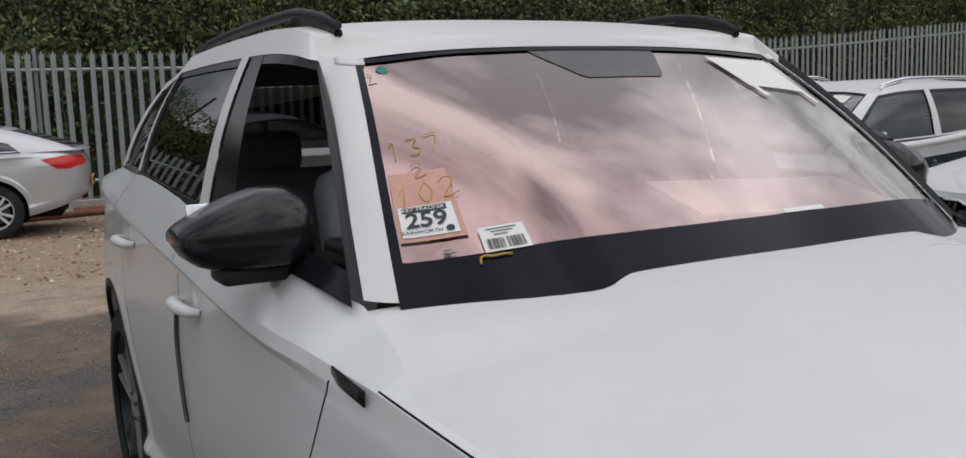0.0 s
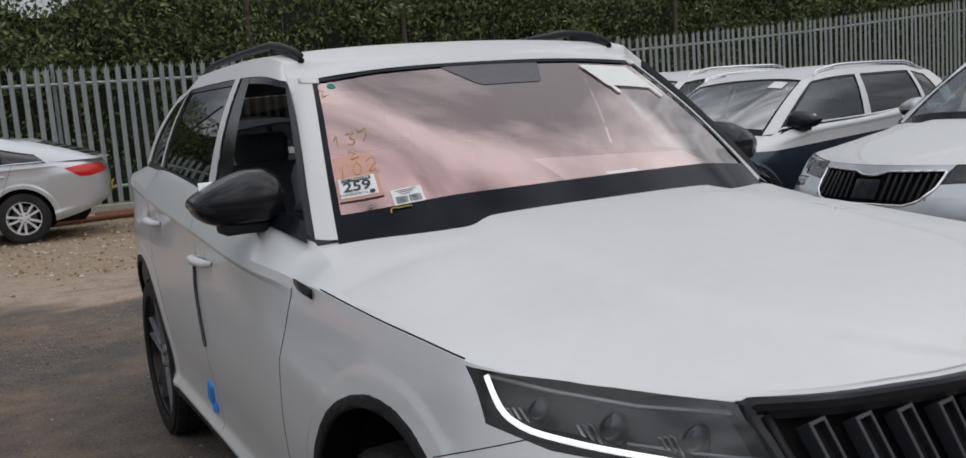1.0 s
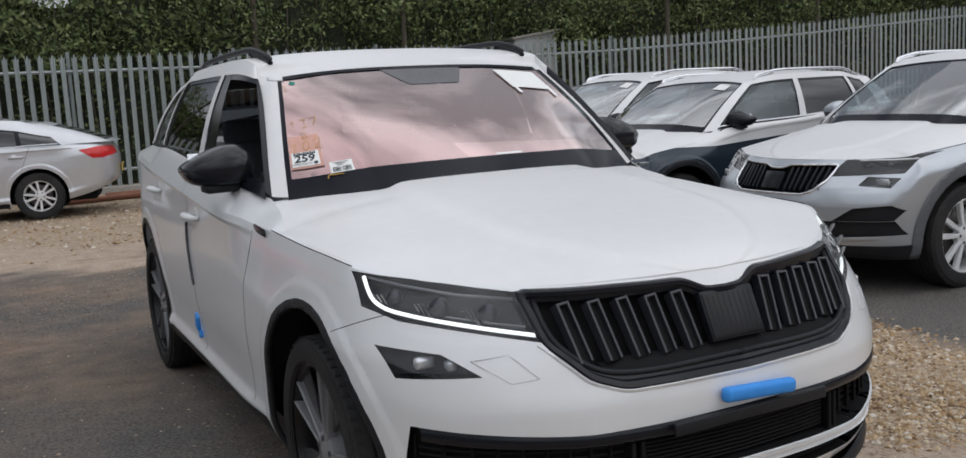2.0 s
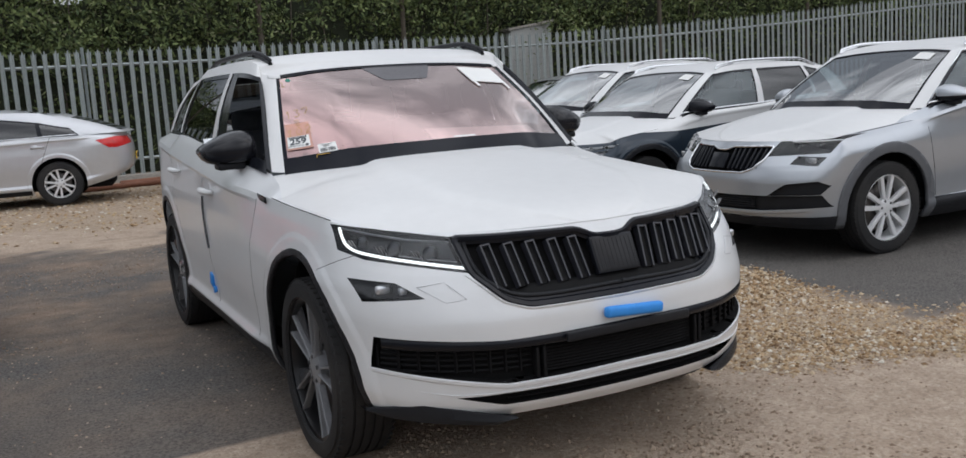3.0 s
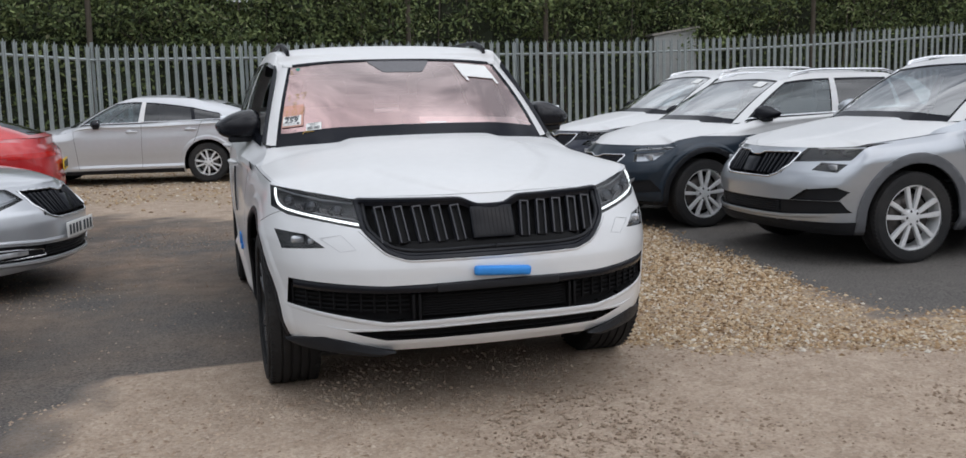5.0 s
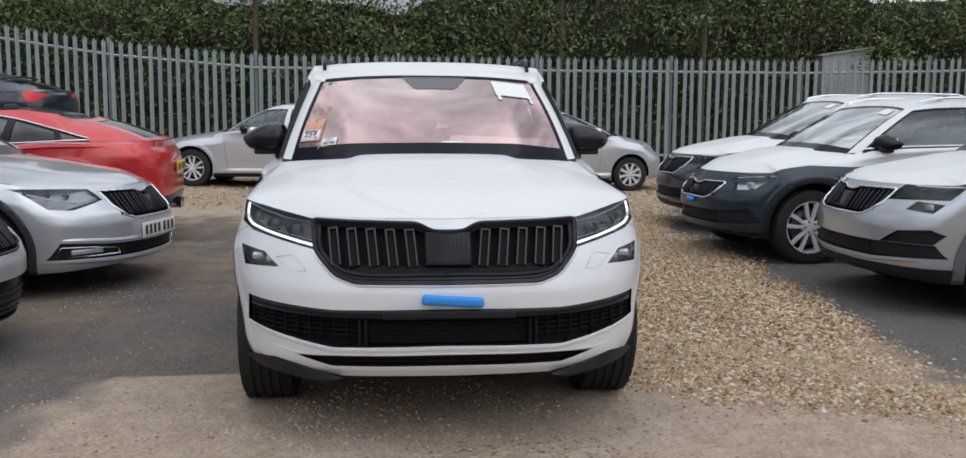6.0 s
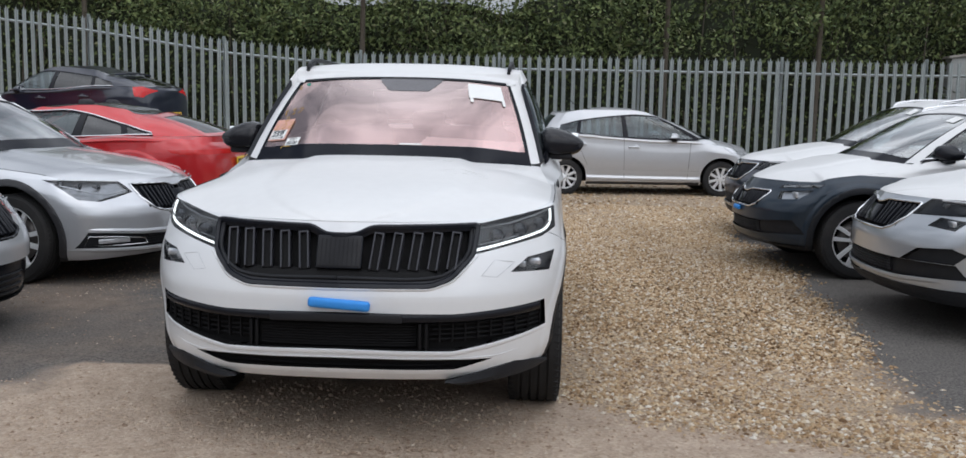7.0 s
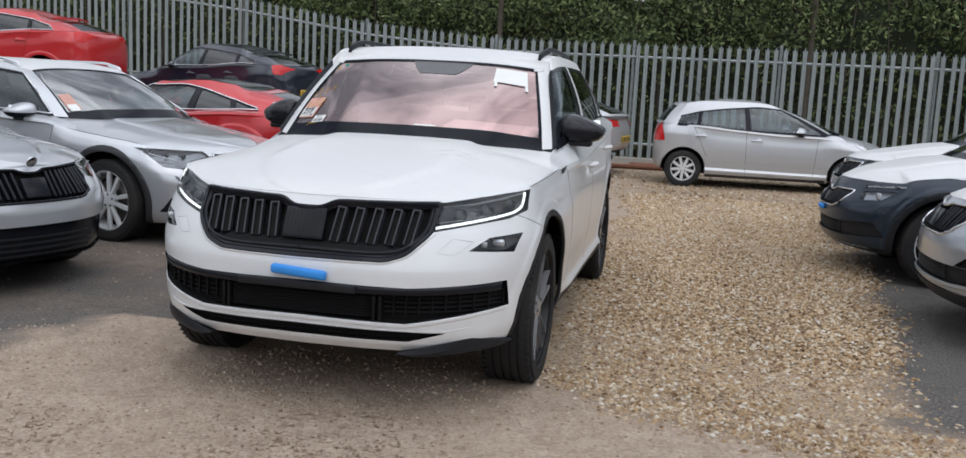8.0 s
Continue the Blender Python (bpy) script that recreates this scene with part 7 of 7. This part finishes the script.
# ---- behind the cars ----
def low_kerb():
    b = bmesh.new()
    xs = np.linspace(-12, 14, 60)
    add_grid(b, [[(x, 15.55 + dy, float(rise(x, 15.6)) + dz) for x in xs] for dy, dz in ((-.02, -.05), (0, .11), (.02, .125), (.12, .125), (.13, -.05))])
    tagged(link(b, "kerb", CONCRETE, smooth=False), "weathered concrete kerb below the fence", "kerb", kind="structure")


low_kerb()
for a, c in (((-.55, 13.95), (1.1, 14.1)), ((.2, 14.6), (1.9, 14.75))):
    b = bmesh.new()
    add_tube(b, [(*a, .052), ((a[0] + c[0]) / 2, (a[1] + c[1]) / 2, .054), (*c, .052)], .048, 14)
    tagged(link(b, "pipe", RUST), "rusty brown pipe lying on the ground", "pipe", "pipes by the fence")


def shed():
    root = thing("shed", pose(10.45, 17.25, float(rise(10.4, 17)), 0, 0, -6), "pale rendered shed behind the steel fence", "shed")
    b = bmesh.new()
    add_slab(b, [(-.55, 0), (.55, 0), (.55, 2.78), (-.55, 2.62)], lambda p: (p[0], 0, p[1]), lambda p: (p[0], .5, p[1]))
    bmesh.ops.recalc_face_normals(b, faces=b.faces)
    part("wall", b, WALL_PALE, root, smooth=False)
    b = bmesh.new()
    add_slab(b, [(-.62, 2.62), (.62, 2.80), (.62, 2.85), (-.62, 2.67)], lambda p: (p[0], -.06, p[1]), lambda p: (p[0], .56, p[1]))
    bmesh.ops.recalc_face_normals(b, faces=b.faces)
    part("roof", b, CONCRETE, root, smooth=False)


shed()

# ---- unseen dark band added behind the walk: dims low sky in reflections, closes the place ----
def reflection_band():
    a = np.linspace(radians(165), radians(375), 90)
    x, y = 55 * np.cos(a), 4 + 42 * np.sin(a)
    h = 5.2 + 1.6 * value_noise(x, y, .11, 51) + 1.1 * value_noise(x, y, .5, 52)
    b = bmesh.new()
    add_grid(b, [[(p, q, -.3 + (k + .3) * t) for p, q, k in zip(x, y, h)] for t in (0, .35, .7, 1)])
    tagged(link(b, "backdrop", BAND_DARK), "unseen dark band added round the yard to dim low sky reflections", "backdrop", kind="structure")


# ---- hedge ----
LEAF = island_colours("hedge_leaves", [(0, (.075, .105, .050)), (.35, (.135, .180, .075)), (.7, (.205, .255, .098)), (.92, (.26, .31, .125)), (1, (.33, .33, .20))], .75)
# dark tone of the added, unseen band that dims reflected sky
BAND_DARK = surface("low_sky_band", (.055, .062, .060), .9, scale=.5, vary=.35, spec=.1)
# near-black green: shade within the hedge, given as colour to the backing sheet
HEDGE_SHADE = island_colours("hedge_shade_backing", [(0, (.040, .048, .032)), (1, (.062, .072, .046))], .9)


def hedge_top(x):
    return rise(x, 18) + 3.9 + .9 * value_noise(x, 0 * x, .35, 21) + .5 * value_noise(x, 0 * x, 1.3, 22) + .35 * smooth01(-4, -12, x)


def hedge():
    r = np.random.RandomState(11)
    k = 190000
    x = r.uniform(-26, 34, k)
    t = r.rand(k) ** .8
    top = hedge_top(x)
    base = rise(x, 18)
    z = base + .2 + (top - base - .2) * t
    lump = value_noise(x, z * 1.3, .9, 31) * .9 + value_noise(x, z * 1.2, 2.6, 32) * .5
    y = 17.25 + .9 - lump + .22 * r.randn(k) + .5 * smooth01(.8, 1, t)
    keep = r.rand(k) < .45 + .9 * value_noise(x + 50, z * 1.5 + 9, 2.1, 33) - .55 * smooth01(.72, 1.0, t) * (value_noise(x, z, 1.6, 34) < .55)
    # low leaves thinned so the dark backing sheet shows through as shade
    keep &= r.rand(k) < .30 + .70 * smooth01(.42, .62, t)
    x, y, z = x[keep], y[keep], z[keep]
    k = len(x)
    s = .035 + .045 * r.rand(k)
    d1 = r.randn(k, 3)
    d1 /= np.linalg.norm(d1, axis=1)[:, None]
    d2 = np.cross(d1, r.randn(k, 3))
    d2 /= np.linalg.norm(d2, axis=1)[:, None] + 1e-9
    p = np.stack([x, y, z], 1)
    v = np.stack([p - d1 * s[:, None], p + d2 * (.45 * s)[:, None], p + d1 * s[:, None], p - d2 * (.45 * s)[:, None]], 1)
    q = np.arange(4 * k).reshape(k, 4)
    hm = bpy.data.meshes.new("hedge")
    hm.from_pydata(v.reshape(-1, 3).tolist(), [], q.tolist())
    hm.materials.append(LEAF)
    tagged(new("hedge", hm), "tall dense green hedge behind the steel fence", "hedge", kind="stuff")
    # one lumpy sheet behind the leaves, the hedge's inner shade put into its dark colour
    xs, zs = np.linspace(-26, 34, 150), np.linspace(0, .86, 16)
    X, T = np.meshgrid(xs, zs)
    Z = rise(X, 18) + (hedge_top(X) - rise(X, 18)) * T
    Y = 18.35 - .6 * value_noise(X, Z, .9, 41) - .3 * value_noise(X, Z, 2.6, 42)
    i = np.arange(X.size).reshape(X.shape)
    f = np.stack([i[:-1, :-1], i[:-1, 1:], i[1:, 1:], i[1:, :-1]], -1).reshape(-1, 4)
    cm = bpy.data.meshes.new("hedge_shade_sheet")
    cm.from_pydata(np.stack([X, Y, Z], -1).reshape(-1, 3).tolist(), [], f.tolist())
    cm.materials.append(HEDGE_SHADE)
    tagged(new("hedge_shade_sheet", cm), "dark sheet behind the hedge leaves, coloured as their shade", "hedge", kind="stuff")
    # bare stems and twigs standing out of the top
    b = bmesh.new()
    for _ in range(150):
        x0 = r.uniform(-24, 32)
        z0 = float(rise(x0, 18))
        zt = float(hedge_top(np.array([x0]))[0]) + r.uniform(-.4, .7)
        y0 = r.uniform(17.5, 18.4)
        add_tube(b, [(x0, y0, z0), (x0 + r.uniform(-.2, .2), y0, z0 + 1.6), (x0 + r.uniform(-.4, .4), y0 + r.uniform(-.2, .2), zt)], [.035, .022, .006], 5, caps=False)
        for _ in range(3):
            za = z0 + (zt - z0) * r.uniform(.5, .9)
            add_tube(b, [(x0, y0, za), (x0 + r.uniform(-.6, .6), y0 + r.uniform(-.3, .1), za + r.uniform(.2, .7))], [.010, .004], 4, caps=False)
    tagged(link(b, "hedge_stems", BARK), "thin bare stems in the hedge", "hedge", kind="stuff")


hedge()
reflection_band()
for x in (-9.4, -3.1, 3.6, 6.9, 14.2, 19.5):
    b = bmesh.new()
    z = float(rise(x, 17))
    add_tube(b, [(x, 17.0, z), (x + .02, 17.0, z + 2), (x + .05, 17.0, z + 4.6)], [.07, .065, .05], 8)
    tagged(link(b, "wooden_post", BARK), "weathered wooden post standing in the hedge", "post", "posts in the hedge")

# ---- palisade fence ----
FENCE_Y, BAY, PITCH = 16.3, 3.0, .1875


def pale_mesh():
    xs = (-.043, -.024, 0, .024, .043)
    ys = (0, -.020, -.008, -.020, 0)
    top = (2.485, 2.44, 2.53, 2.44, 2.485)
    flare = (-.052, -.026, 0, .026, .052)
    b = bmesh.new()
    for back in (0, .004):
        lo = [b.verts.new((x, y + back, .06)) for x, y in zip(xs, ys)]
        mi = [b.verts.new((x, y + back, 2.38)) for x, y in zip(xs, ys)]
        hi = [b.verts.new((x, y + back, z)) for x, y, z in zip(flare, ys, top)]
        for a, c in ((lo, mi), (mi, hi)):
            for k in range(4):
                q = (a[k], a[k + 1], c[k + 1], c[k])
                b.faces.new(q if not back else q[::-1])
    me = bpy.data.meshes.new("pale")
    b.to_mesh(me)
    b.free()
    me.materials.append(STEEL)
    return me


def fence():
    root = thing("palisade_fence", pose(0, FENCE_Y, 0), "grey galvanised steel palisade fence with pointed pales", "fence", kind="structure")
    x0, bays = -24.0, 19
    pm = pale_mesh()
    rnd = random.Random(4)
    pb = bmesh.new()
    add_box(pb, (0, .07, 1.28), (.06, .004, 2.56))
    add_box(pb, (0, .04, 1.28), (.004, .06, 2.56))
    add_box(pb, (0, .10, 1.28), (.06, .004, 2.56))
    post_me = None
    for k in range(bays + 1):
        x = x0 + k * BAY
        if post_me is None:
            po = part("post", pb, STEEL, root, smooth=False)
            post_me = po.data
        else:
            po = new("post", post_me)
            po.parent = root
        po.location = (x, 0, float(rise(x, FENCE_Y)))
    for k in range(bays):
        xa, xb = x0 + k * BAY, x0 + (k + 1) * BAY
        za, zb = float(rise(xa, FENCE_Y)), float(rise(xb, FENCE_Y))
        for h in (.38, 2.21):
            b = bmesh.new()
            add_tube(b, [(xa, .022, za + h), (xb, .022, zb + h)], .030, 4)
            part("rail", b, STEEL, root, smooth=False)
        for j in range(16):
            x = xa + (j + .5) * PITCH
            if len([c for c in root.children if c.name.startswith("pale")]) >= 300:
                continue
            o = new("pale", pm)
            o.parent = root
            o.location = (x, 0, float(za + (zb - za) * (j + .5) / 16) + rnd.uniform(-.006, .006))
            o.rotation_euler = (rnd.uniform(-.006, .006), rnd.uniform(-.008, .008), rnd.uniform(-.05, .05))


fence()
